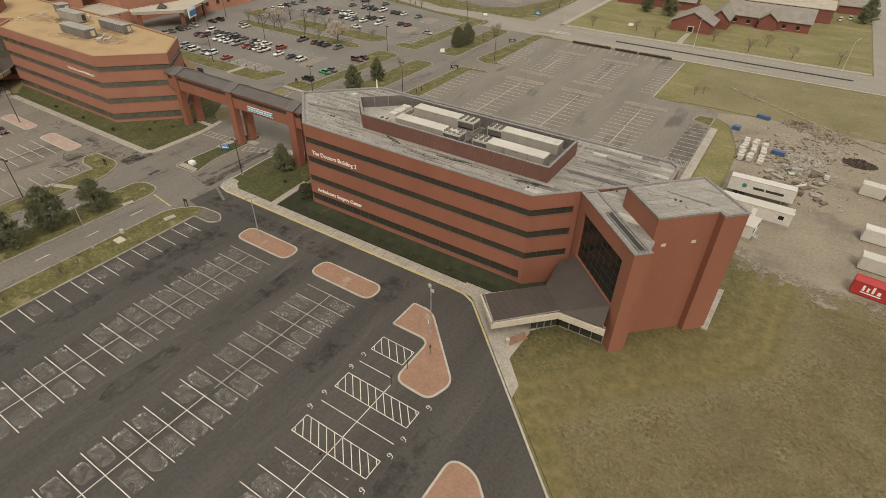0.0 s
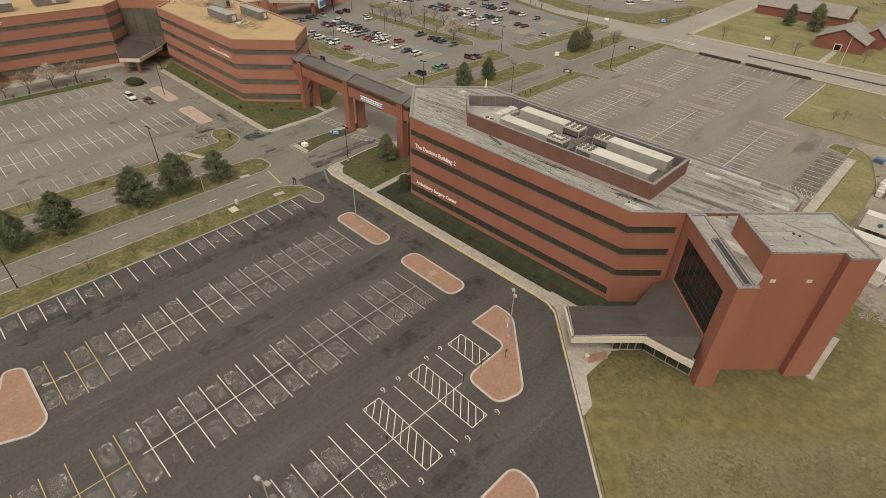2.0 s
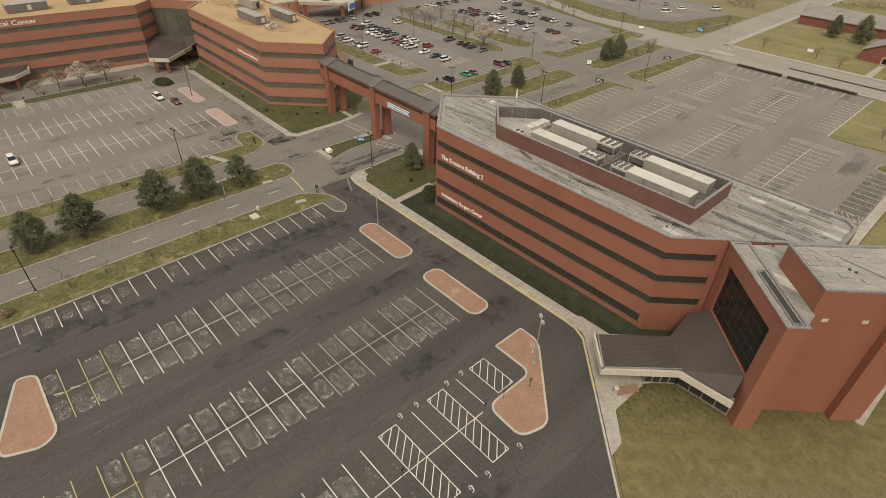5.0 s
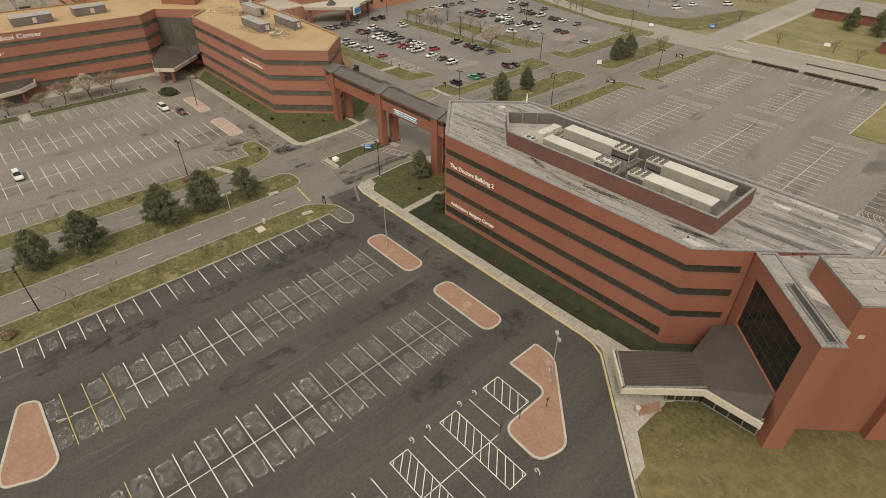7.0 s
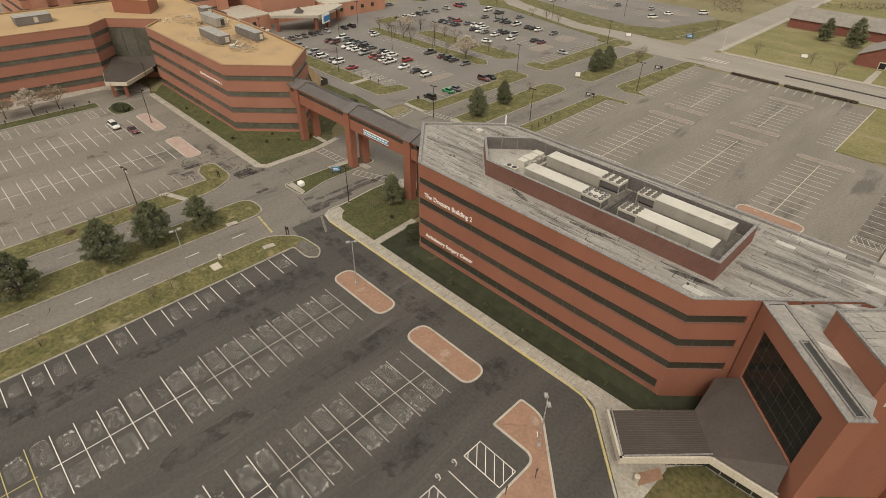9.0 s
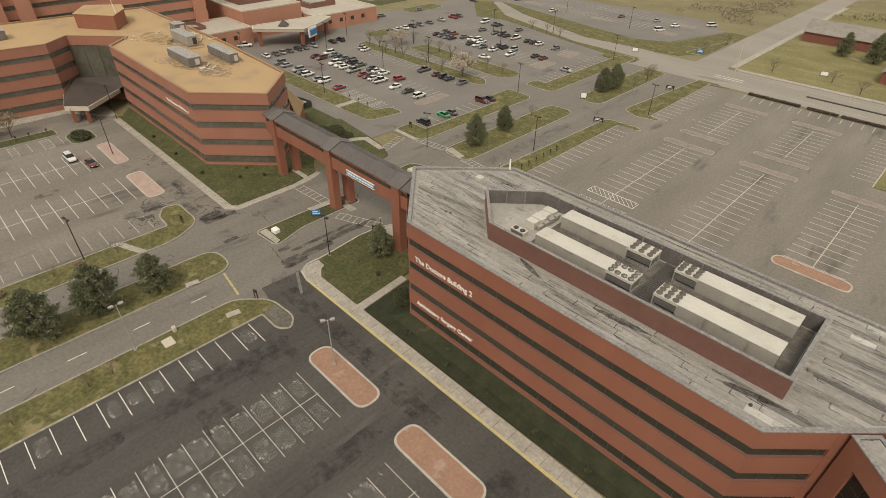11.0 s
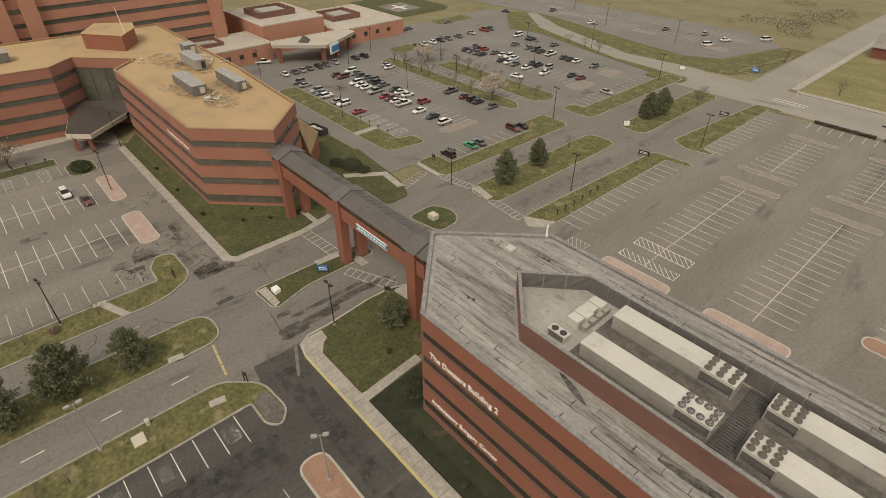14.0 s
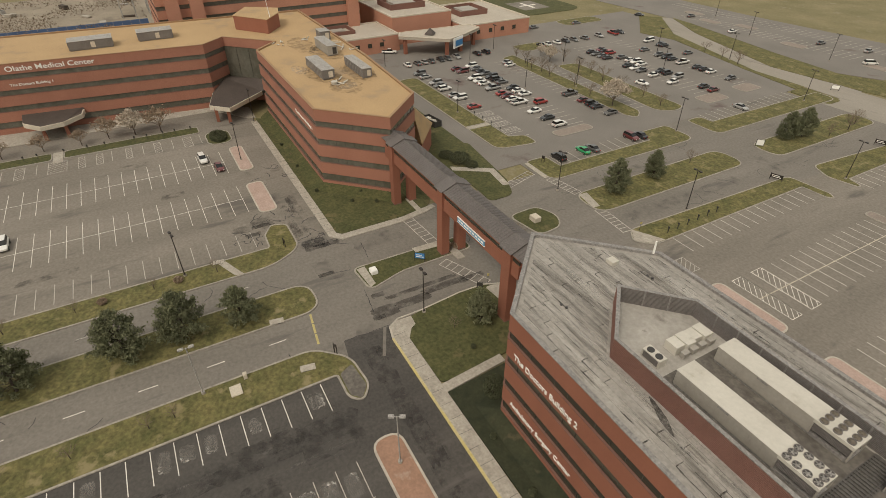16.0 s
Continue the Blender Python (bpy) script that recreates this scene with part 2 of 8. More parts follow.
def meadow(name):
    """Patchy mown grass by the building that turns to dry, unmown field beyond the mower's last turn."""
    m = material(name, (0.082, 0.075, 0.029), (0.128, 0.109, 0.045), 0.95, 0.28, 1.6, 0.8, speckle=0.5, stain=(0.145, 0.118, 0.052), stain_scale=0.2, stain_at=0.57)
    n, l = m.node_tree.nodes, m.node_tree.links
    p = n["Principled BSDF"]
    near = p.inputs["Base Color"].links[0].from_socket
    c = n.new("ShaderNodeTexCoord")
    wob = n.new("ShaderNodeTexNoise")
    wob.inputs["Scale"].default_value, wob.inputs["Detail"].default_value = 0.16, 6
    l.new(c.outputs["Object"], wob.inputs["Vector"])

    def calc(op, a, b):
        x = n.new("ShaderNodeMath")
        x.operation = op
        for i, v in enumerate((a, b)):
            if isinstance(v, (int, float)):
                x.inputs[i].default_value = v
            else:
                l.new(v, x.inputs[i])
        return x.outputs[0]

    def ramp(v, low, high):
        r = n.new("ShaderNodeMapRange")
        r.interpolation_type = "SMOOTHSTEP"
        r.inputs["From Min"].default_value, r.inputs["From Max"].default_value = low, high
        l.new(v, r.inputs["Value"])
        return r.outputs[0]

    def blend(f, a, b):
        x = n.new("ShaderNodeMixRGB")
        l.new(f, x.inputs[0])
        for s, v in ((x.inputs[1], a), (x.inputs[2], b)):
            if isinstance(v, tuple):
                s.default_value = (*v, 1)
            else:
                l.new(v, s)
        return x.outputs[0]

    def noise(scale, low, high, detail=5):
        t = n.new("ShaderNodeTexNoise")
        t.inputs["Scale"].default_value, t.inputs["Detail"].default_value, t.inputs["Roughness"].default_value = scale, detail, 0.7
        l.new(c.outputs["Object"], t.inputs["Vector"])
        return ramp(t.outputs["Fac"], low, high)

    axis = n.new("ShaderNodeSeparateXYZ")
    l.new(c.outputs["Object"], axis.inputs[0])
    shift = calc("MULTIPLY", calc("SUBTRACT", wob.outputs["Fac"], 0.5), 9.0)
    # Distance beyond the mower's last turn, which bends round the tower.
    turn = n.new("ShaderNodeMath")
    turn.operation = "SMOOTH_MAX"
    l.new(calc("MULTIPLY", calc("SUBTRACT", calc("SUBTRACT", axis.outputs[0], axis.outputs[1]), 85.0), 0.72), turn.inputs[0])
    l.new(calc("SUBTRACT", axis.outputs[0], 89.0), turn.inputs[1])
    turn.inputs[2].default_value = 9.0
    true_out = turn.outputs[0]
    out = calc("ADD", true_out, shift)
    side = calc("ADD", calc("ADD", axis.outputs[0], axis.outputs[1]), calc("MULTIPLY", shift, 0.45))
    straw = blend(noise(1.7, 0.34, 0.66, 8), (0.088, 0.071, 0.033), (0.240, 0.194, 0.106))
    straw = blend(noise(0.16, 0.40, 0.64), straw, blend(noise(2.6, 0.3, 0.7, 6), (0.118, 0.098, 0.043), (0.215, 0.180, 0.092)))
    straw = blend(noise(0.05, 0.48, 0.62), straw, blend(noise(1.1, 0.3, 0.7, 6), (0.110, 0.090, 0.048), (0.185, 0.153, 0.087)))
    yellow = blend(noise(0.6, 0.3, 0.7, 7), (0.135, 0.110, 0.040), (0.235, 0.186, 0.080))
    stripe = n.new("ShaderNodeMath")
    stripe.operation = "SINE"
    l.new(calc("MULTIPLY", calc("ADD", true_out, calc("MULTIPLY", shift, 0.12)), 1.9), stripe.inputs[0])
    cut = calc("ADD", calc("MULTIPLY", stripe.outputs[0], 0.13), 0.66)
    colour = blend(calc("MULTIPLY", ramp(out, -14, -4), cut), near, yellow)
    colour = blend(calc("MULTIPLY", ramp(out, -1.2, 1.6), ramp(side, 40.0, 42.2)), colour, straw)
    l.new(colour, p.inputs["Base Color"])
    return m


MEADOW = meadow("mown_and_dry_grass")


def lit_through(m, share=0.5):
    """Lets light pass through thin leaves and blades."""
    n, l = m.node_tree.nodes, m.node_tree.links
    p, t, x = n["Principled BSDF"], n.new("ShaderNodeBsdfTranslucent"), n.new("ShaderNodeMixShader")
    p.inputs["Specular IOR Level"].default_value = 0.1
    l.new(p.inputs["Base Color"].links[0].from_socket, t.inputs["Color"])
    x.inputs[0].default_value = share
    l.new(p.outputs[0], x.inputs[1])
    l.new(t.outputs[0], x.inputs[2])
    l.new(x.outputs[0], n["Material Output"].inputs["Surface"])
    return m


ISLAND = material("bare_island_concrete", (0.275, 0.225, 0.183), (0.225, 0.185, 0.150), 0.92, 0.3, 3.0)
# ---- building blocks ----
def ring_area(p):
    return 0.5 * sum(p[i - 1][0] * p[i][1] - p[i][0] * p[i - 1][1] for i in range(len(p)))


def ccw(p):
    p = [tuple(q[:2]) for q in p]
    return p if ring_area(p) > 0 else p[::-1]


def inset(p, d):
    """A closed outline drawn in by d (out, where d is negative)."""
    p = ccw(p)
    out = []
    for i in range(len(p)):
        a, b, c = Vector(p[i - 1]), Vector(p[i]), Vector(p[(i + 1) % len(p)])
        u, w = (b - a).normalized(), (c - b).normalized()
        n1, n2 = Vector((-u.y, u.x)), Vector((-w.y, w.x))
        k = n1 + n2
        k = k / max(k.length_squared / 2, 0.25)
        out.append(tuple(b + k * d))
    return out


def rounded(p, r, steps=6):
    """An outline with its corners rounded; r is one radius or one for each corner."""
    p = [Vector(q) for q in ccw(p)]
    rs = r if isinstance(r, (list, tuple)) else [r] * len(p)
    out = []
    for i in range(len(p)):
        a, b, c = p[i - 1], p[i], p[(i + 1) % len(p)]
        u, w = (a - b), (c - b)
        q = min(rs[i], u.length * 0.49, w.length * 0.49)
        if q < 0.05:
            out.append(tuple(b))
            continue
        s, e = b + u.normalized() * q, b + w.normalized() * q
        for k in range(steps + 1):
            t = k / steps
            out.append(tuple(s * (1 - t) ** 2 + b * 2 * t * (1 - t) + e * t * t))
    return out


def block(x0, y0, x1, y1):
    return [(x0, y0), (x1, y0), (x1, y1), (x0, y1)]


def prism(bm, outline, z0, z1, bottom=True):
    p = ccw(outline)
    lo = [bm.verts.new((*q, z0)) for q in p]
    hi = [bm.verts.new((*q, z1)) for q in p]
    bm.faces.new(hi)
    if bottom:
        bm.faces.new(lo[::-1])
    for i in range(len(p)):
        bm.faces.new((lo[i - 1], lo[i], hi[i], hi[i - 1]))
    return bm


def ring(bm, outer, inner, z0, z1):
    """A closed band between two outlines of as many corners."""
    n = len(outer)
    v = [[bm.verts.new((*q, z)) for q in o] for o, z in ((outer, z0), (outer, z1), (inner, z1), (inner, z0))]
    for i in range(n):
        for a, b in ((0, 1), (1, 2), (2, 3), (3, 0)):
            bm.faces.new((v[a][i - 1], v[a][i], v[b][i], v[b][i - 1]))
    return bm


def box(bm, x0, y0, z0, x1, y1, z1, m=None):
    c = [(x, y, z) for z in (z0, z1) for x, y in ((x0, y0), (x1, y0), (x1, y1), (x0, y1))]
    v = [bm.verts.new(m @ Vector(q) if m else q) for q in c]
    for f in ((3, 2, 1, 0), (4, 5, 6, 7), (0, 1, 5, 4), (1, 2, 6, 5), (2, 3, 7, 6), (3, 0, 4, 7)):
        bm.faces.new([v[i] for i in f])
    return bm


def tube(bm, a, b, r0, r1=None, n=8, cap=True):
    a, b = Vector(a), Vector(b)
    r1 = r0 if r1 is None else r1
    q = (b - a).to_track_quat("Z", "Y")
    lo, hi = [], []
    for i in range(n):
        d = Vector((math.cos(i * math.tau / n), math.sin(i * math.tau / n), 0))
        lo.append(bm.verts.new(a + q @ (d * r0)))
        hi.append(bm.verts.new(b + q @ (d * r1)))
    for i in range(n):
        bm.faces.new((lo[i - 1], lo[i], hi[i], hi[i - 1]))
    if cap:
        bm.faces.new(hi)
        bm.faces.new(lo[::-1])
    return bm


def mesh(name, bm, mat, smooth=False):
    me = bpy.data.meshes.new(name)
    bm.to_mesh(me)
    bm.free()
    me.materials.append(mat)
    if smooth:
        me.shade_smooth()
    return me


def part(name, bm, mat, parent, label="", smooth=False):
    ob = new(name, mesh(name, bm, mat, smooth))
    ob.parent = parent
    if label:
        tagged(ob, label)
    return ob


def setting(name, bm, mat, label, category=""):
    return tagged(new(name, mesh(name, bm, mat)), label, category or name.split("_")[0], kind="structure")


def thing(name, label, category, group="", at=None):
    ob = tagged(new(name), label, category, group)
    if at:
        ob.matrix_world = at
    return ob


def slab(name, outline, z0, z1, mat, label, category=""):
    return setting(name, prism(bmesh.new(), outline, z0, z1), mat, label, category)
# ---- ground, lots and roads ----
def sheet_bm(outline, z):
    bm = bmesh.new()
    bm.faces.new([bm.verts.new((*q, z)) for q in ccw(outline)])
    return bm


setting("ground", sheet_bm(block(-2600, -2600, 2600, 2600), -0.14), FIELD, "dry brown field grass to the horizon", "ground")
slab("parking_lot_front", [(-17, -140), (-17, -14.6), (-23.1, -13.6), (-22.7, -5.0), (40, -5.0), (43.2, -7.6), (175.6, -140)], -0.12, 0.0, FRESH, "dark resealed asphalt parking lot", "parking lot")
slab("road_entrance", block(-53, -140, -17.01, 46), -0.12, -0.01, ROAD, "worn grey asphalt entrance drive with cracks", "road")
slab("parking_lot_west", block(-134, -140, -53.01, -5), -0.12, 0.0, OLD, "grey worn asphalt parking lot", "parking lot")
slab("parking_lot_back", [(-20, 26), (62, 26), (62, 106), (42, 107), (42, 149.5), (-20, 149.5)], -0.12, 0.0, OLD, "faded empty asphalt parking lot", "parking lot")
slab("road_north", block(-59, 46.01, -20.01, 152), -0.12, -0.01, ROAD, "grey asphalt road with a median", "road")
slab("parking_lot_north", [(-171, 24), (-59.01, 24), (-59.01, 157), (-81, 161), (-121, 170), (-136, 166), (-160, 190), (-171, 190)], -0.12, 0.0, MID, "busy asphalt parking lot", "parking lot")
slab("road_main", block(-47, 152.01, 900, 173), -0.12, -0.02, MAIN_ROAD, "straight grey main road", "road")
slab("road_far", block(-30, 173.01, -18, 900), -0.12, -0.025, MAIN_ROAD, "grey road leading away", "road")
slab("road_side", block(101, 173.01, 113, 700), -0.12, -0.025, MAIN_ROAD, "grey side street", "road")
slab("road_link", [(-47.01, 161.5), (-78, 163), (-128, 178), (-152, 197), (-150, 201), (-124, 187), (-78, 172), (-54, 174), (-47.01, 174)], -0.12, -0.03, MAIN_ROAD, "pale concrete link road", "road")
slab("parking_lot_far", [(-210, 196), (-137, 200), (-89, 190), (-62, 186), (-50, 192), (-40, 228), (-60, 243), (-130, 238), (-240, 236)], -0.12, -0.01, MID, "wide half-empty asphalt parking lot", "parking lot")
slab("lawn_church", block(-15.5, 175.5, 100.5, 330), -0.1, 0.06, PARK, "mown lawn in front of a church", "lawn")
slab("lawn_link", [(-47, 174.2), (-54, 174.2), (-78, 172.2), (-124, 187.2), (-150, 201.2), (-137, 199.8), (-89, 189.8), (-62, 185.8), (-49, 191), (-39, 228), (-31, 228), (-31, 190), (-38, 176)], -0.1, 0.02, GRASS, "rough roadside grass", "lawn")
slab("lawn_field", block(42.2, 107.3, 51, 149.5), -0.1, 0.03, PARK, "yellowing grass beside the empty lot", "lawn")
slab("field_back", block(51.01, 108.4, 400, 149.5), -0.1, 0.0, FIELD, "rough brown field beside the yard", "field")
slab("lawn_verge", [(-59, 157.2), (-81, 161.2), (-121, 170.2), (-136, 166.2), (-160, 190.2), (-152, 196.8), (-128, 177.8), (-78, 162.8), (-59, 162)], -0.1, 0.05, GRASS, "rough roadside grass", "lawn")
slab("lawn_corner", rounded([(-45.5, 153), (-45.5, 160), (-58.8, 161.4), (-58.8, 153)], 2), -0.1, 0.05, GRASS, "grass corner", "lawn")
slab("lawn_helipad", rounded(block(-232, 138, -186, 178), 10), -0.1, 0.05, LAWN, "green lawn round a landing pad", "lawn")
slab("landing_pad", block(-214, 148, -196, 164), 0.0, 0.09, OLD, "square asphalt landing pad", "landing pad")
bm = bmesh.new()
prism(bm, block(-211, 155.2, -199, 156.8), 0.09, 0.1)
prism(bm, block(-205.8, 151, -204.2, 155.19), 0.09, 0.1)
prism(bm, block(-205.8, 156.81, -204.2, 161), 0.09, 0.1)
setting("landing_pad_marking", bm, WHITE_LINE, "white painted cross on a landing pad", "marking")


# Light-coloured dirt yard east of the building, with the mown strip beside the ramp.
slab("yard", rounded([(57, 104), (66, 98), (71, 80), (71, 42), (78, 31), (90, 28), (112, 32), (170, 38), (190, 150), (120, 120), (103, 106), (86, 119), (72, 108)], 5), -0.12, -0.02, DIRT, "bare trodden construction yard", "yard")
slab("lawn_ramp", [(64.2, 52), (70.5, 52), (70.5, 80), (65.5, 97), (62.1, 99), (62.1, 91.1), (64.2, 91.1)], -0.1, 0.0, PARK, "mown grass strip beside a ramp", "lawn")
slab("ramp_wall", block(62.1, 26, 64.1, 91), -0.1, 0.55, CONCRETE, "pale concrete retaining strip", "wall")

slab("lawn_east", [(43.6, -7.2), (175.9, -139.5), (230, -139.5), (230, 5), (130, 24), (78, 30), (71, 42), (71, 51.9), (64.15, 51.9), (64.15, 24.6), (40, 24.6), (40, -5.0)], -0.12, 0.06, MEADOW, "mown grass turning to dry unmown field", "lawn")


rq = random.Random(31)
for k in range(16):
    x = 72 + k * 4.2
    y = 30.6 - max(0, x - 78) * 0.115 + rq.uniform(-2.2, 0.6) + max(0, 78 - x) * 1.6
    rx, ry = rq.uniform(2.5, 5.0), rq.uniform(1.5, 3.4)
    bm = bmesh.new()
    bm.faces.new([bm.verts.new((x + rx * rq.uniform(0.75, 1.1) * math.cos(j * math.tau / 16), y + ry * rq.uniform(0.75, 1.1) * math.sin(j * math.tau / 16), 0.066 + k * 0.001)) for j in range(16)])
    setting("bare_patch", bm, BARE_DIRT, "bare trodden dirt at the edge of the grass", "ground")


def island(outline, fill, label, kerb=0.3, height=0.15, name="island"):
    p = ccw(outline)
    ob = tagged(new(name), label, "traffic island", kind="structure")
    part("kerb", ring(bmesh.new(), p, inset(p, kerb), -0.02, height), KERB if fill in (PINK, PALE_PINK) else OLD_KERB, ob, "pale concrete kerb" if fill in (PINK, PALE_PINK) else "stained concrete kerb")
    part("fill", prism(bmesh.new(), inset(p, kerb), -0.02, height - 0.02), fill, ob)
    return ob


RED_LABEL = "low kerbed island paved in red concrete"
island(rounded(block(-4.4, -17.2, 9.2, -13.0), 2.0), PINK, RED_LABEL)
island(rounded(block(15.1, -17.3, 28.9, -13.0), 2.0), PINK, RED_LABEL)
island(rounded([(-4.4, -74.5), (-3.4, -72), (9.0, -72), (10.4, -74), (8.6, -78.3), (6.5, -78.3)], 1.2), PINK, "wedge-shaped island paved in red concrete")
island(rounded([(35.4, -19.4), (35.4, -13.4), (39.2, -13.4), (49.9, -24.3), (48.6, -28.6), (42.3, -28.3), (42.3, -19.4)], [1.6, 2, 1.6, 1.6, 1.8, 0.6, 0.3]), PINK, "L-shaped island paved in red concrete")
island(rounded([(55.6, -34.0), (59.3, -34.0), (70, -44.7), (68, -48), (55.6, -48)], 1.8), PINK, RED_LABEL)

GRASS_LABEL = "kerbed strip of yellow-green grass"
island(rounded([(-16.9, -140), (-16.9, -17.0), (-12.4, -17.0), (-10.8, -15.2), (-13.2, -13.3), (-19.5, -13.8), (-23.8, -18.4), (-23.8, -140)], [0, 0.4, 1.2, 1.2, 1.2, 2, 2, 0]), GRASS, GRASS_LABEL)
slab("bare_nose", rounded([(-17.0, -16.5), (-12.7, -16.5), (-11.4, -15.2), (-13.4, -13.8), (-18.0, -14.3)], 0.5), 0.0, 0.137, SHADE_AND_SOIL, "bare worn end of the grass strip", "ground")
island(rounded([(-31.8, -140), (-31.8, -14), (-39.8, -14), (-39.8, -140)], [0, 3.6, 3.6, 0]), GRASS, "grassy road median with a rounded nose")
island(rounded([(-47.4, -140), (-47.4, -18), (-51.0, -12.0), (-60.4, -12.0), (-61.4, -15.2), (-58.2, -17.2), (-53.7, -17.4), (-53.7, -140)], [0, 3, 2.5, 1.4, 1, 0.8, 0.4, 0]), GRASS, GRASS_LABEL)
island(rounded([(-39.6, -5.9), (-39.4, 17), (-34.6, 17), (-34.4, 2), (-32.2, -5.3)], [1.8, 1.5, 1.5, 4, 1.6]), LAWN, "grassy median below the bridge")
island(rounded([(-40.5, 29.4), (-41, 37), (-36, 39), (-32, 37), (-31.4, 31)], 2.2), LAWN, "small rounded grass island")
island(rounded(block(-40.9, 47.2, -31.8, 95.2), 3.8), GRASS, "long grassy road median")
island(rounded([(-59.4, 47.4), (-48.2, 47.4), (-48.2, 96.2), (-58.6, 96.2), (-58.6, 84.5), (-53.6, 84.5), (-53.6, 54), (-59.4, 54)], [2, 3.4, 3.4, 2, 0.5, 0.3, 0.3, 2]), GRASS, "grass island beside parked cars")
island(rounded([(-24.4, 48.2), (-21.0, 45.6), (-17.9, 48.6), (-17.9, 95.6), (-12.4, 95.8), (-11.2, 97.2), (-13, 98.4), (-22.9, 97.8)], [1.5, 1.2, 1.2, 0.3, 0.7, 0.7, 0.7, 2]), GRASS, GRASS_LABEL)
island(rounded(block(-38.9, 105.4, -30.2, 151.2), 3.8), GRASS, "long grassy road median")
island(rounded([(-58.2, 104), (-47, 104), (-47, 160), (-54, 160), (-54, 110), (-58.2, 110)], [2, 3.4, 4, 2, 0.4, 2]), GRASS, "grass island beside parking stalls")
island(rounded([(-23.3, 108.2), (-18, 105.6), (-11.6, 106.9), (-11.6, 108.2), (-14.8, 109.2), (-14.8, 150.6), (-10, 151.2), (-12.6, 153.0), (-19.6, 153.0)], [2, 1, 0.5, 0.5, 0.4, 0.3, 0.5, 0.5, 2]), GRASS, GRASS_LABEL)
island(rounded([(-130, 46), (-84.7, 45.6), (-84.7, 53), (-130, 53)], [2.5, 0.2, 0.2, 2.5]), GRASS, "grass island beside parked cars")
island(rounded([(-83, 45.6), (-68.5, 45.6), (-66.6, 57.5), (-72.5, 57.5), (-74, 53), (-83, 53)], [0.2, 3, 2.2, 1.5, 0.5, 0.2]), GRASS, "grass island beside parked cars")
island(rounded([(-136, 98), (-134, 91.5), (-69, 91.5), (-66.5, 94), (-70, 98)], 1.8), GRASS, "long planted parking island with bare trees")
island(rounded([(-117, 104), (-68, 102.4), (-64.6, 107), (-66, 112.6), (-116, 112.6)], 2.4), GRASS, "planted parking island with bare trees")
island(rounded(block(-146, 104, -137, 119), 3.5), GRASS, "rounded grass island")
island(rounded(block(-171, 146, -161, 169), 4), GRASS, "rounded grass island")
island(rounded([(-38.5, 181.5), (-30.2, 183.5), (-30.2, 211), (-33, 214)], 1.6), GRASS, "grass island at the junction")
for x0, y0, x1, y1 in ((-81.4, -15.8, -67.0, -11.9), (-103.4, -15.3, -88.5, -11.9)):
    island(rounded(block(x0, y0, x1, y1), 1.5), PALE_PINK, "low island paved in faded red concrete")
for x0, y0, x1, y1 in ((-70.8, 64.5, -66.8, 77.5), (-70, 121, -64, 131.5), (-71, 140, -65, 149)):
    island(rounded(block(x0, y0, x1, y1), 1.9), ISLAND, "low island paved in faded concrete", height=0.12)
for x, y in ((-135.7, 210.8), (-91.5, 206.7), (-57.3, 223.9), (-57.9, 205.0), (-120.4, 216.4), (-150.8, 218.1)):
    island(rounded(block(x - 5, y - 2.6, x + 5, y + 2.6), 1.9), ISLAND, "low island paved in faded concrete", height=0.12)
for x0, y0, x1, y1 in ((-4.6, 95.6, 8.9, 98.6), (-4.2, 104.6, 9.2, 107.2), (15.3, 96, 28.8, 98.8), (15.6, 104.8, 28.8, 107.2), (36, 96.2, 49, 98.8), (-3.6, 134.4, 9, 137), (15.8, 134.4, 28.7, 137.2)):
    island(rounded(block(x0, y0, x1, y1), 1.25), ISLAND, "low kerbed island of worn concrete")
island(rounded(block(-4.4, 46.4, 9.2, 49.9), 1.6), PALE_PINK, "low island paved in faded red concrete")
island(rounded(block(15.6, 46.6, 29.2, 50.1), 1.6), PALE_PINK, "low island paved in faded red concrete")
island(rounded(block(35.4, 58.6, 48.8, 62.4), 1.8), PINK, "low island paved in red concrete")
island(rounded([(56.4, 94.6), (61.9, 93.0), (61.9, 99.6), (57.2, 99.6)], [1.2, 0.3, 0.3, 1.6]), GRASS, "small grass corner of the empty lot")
island(rounded(block(-121.8, -140, -117, -55), 1.2), LAWN, GRASS_LABEL)
island(rounded(block(-121.8, -52.6, -117, -20), 1.2), LAWN, GRASS_LABEL)
island(rounded(block(-116, -19.4, -107, -13), 3), LAWN, "oval island with a clipped dark hedge")
slab("path_crossing", block(-121.8, -54.9, -115, -52.7), -0.1, 0.1, CONCRETE, "short concrete path", "path")
slab("path_verge", [(-53.4, -27.2), (-53.0, -25.6), (-47.6, -23.4), (-47.9, -24.9)], -0.1, 0.17, CONCRETE, "short concrete path across the verge", "path")
slab("path_nose", [(-38.9, -5.2), (-39.0, -3.6), (-33.6, -3.7), (-33.0, -4.9)], 0.0, 0.17, CONCRETE, "pale concrete end of the median", "path")
slab("path_island", block(-84.6, 45.6, -83.1, 53), -0.1, 0.12, CONCRETE, "short concrete path", "path")
for o in ([(-24.0, 48.4), (-21.0, 46.0), (-18.3, 48.8), (-18.3, 51.6), (-21.6, 49.8)], [(-40.2, 48.4), (-34.4, 47.4), (-34.2, 49.2), (-40.0, 50.6)], [(-58.4, 46.8), (-50, 46.5), (-50, 47.8), (-58.4, 48)]):
    slab("kerb_ramp", o, 0.0, 0.16, CONCRETE, "pale concrete ramp at a crossing", "kerb ramp")


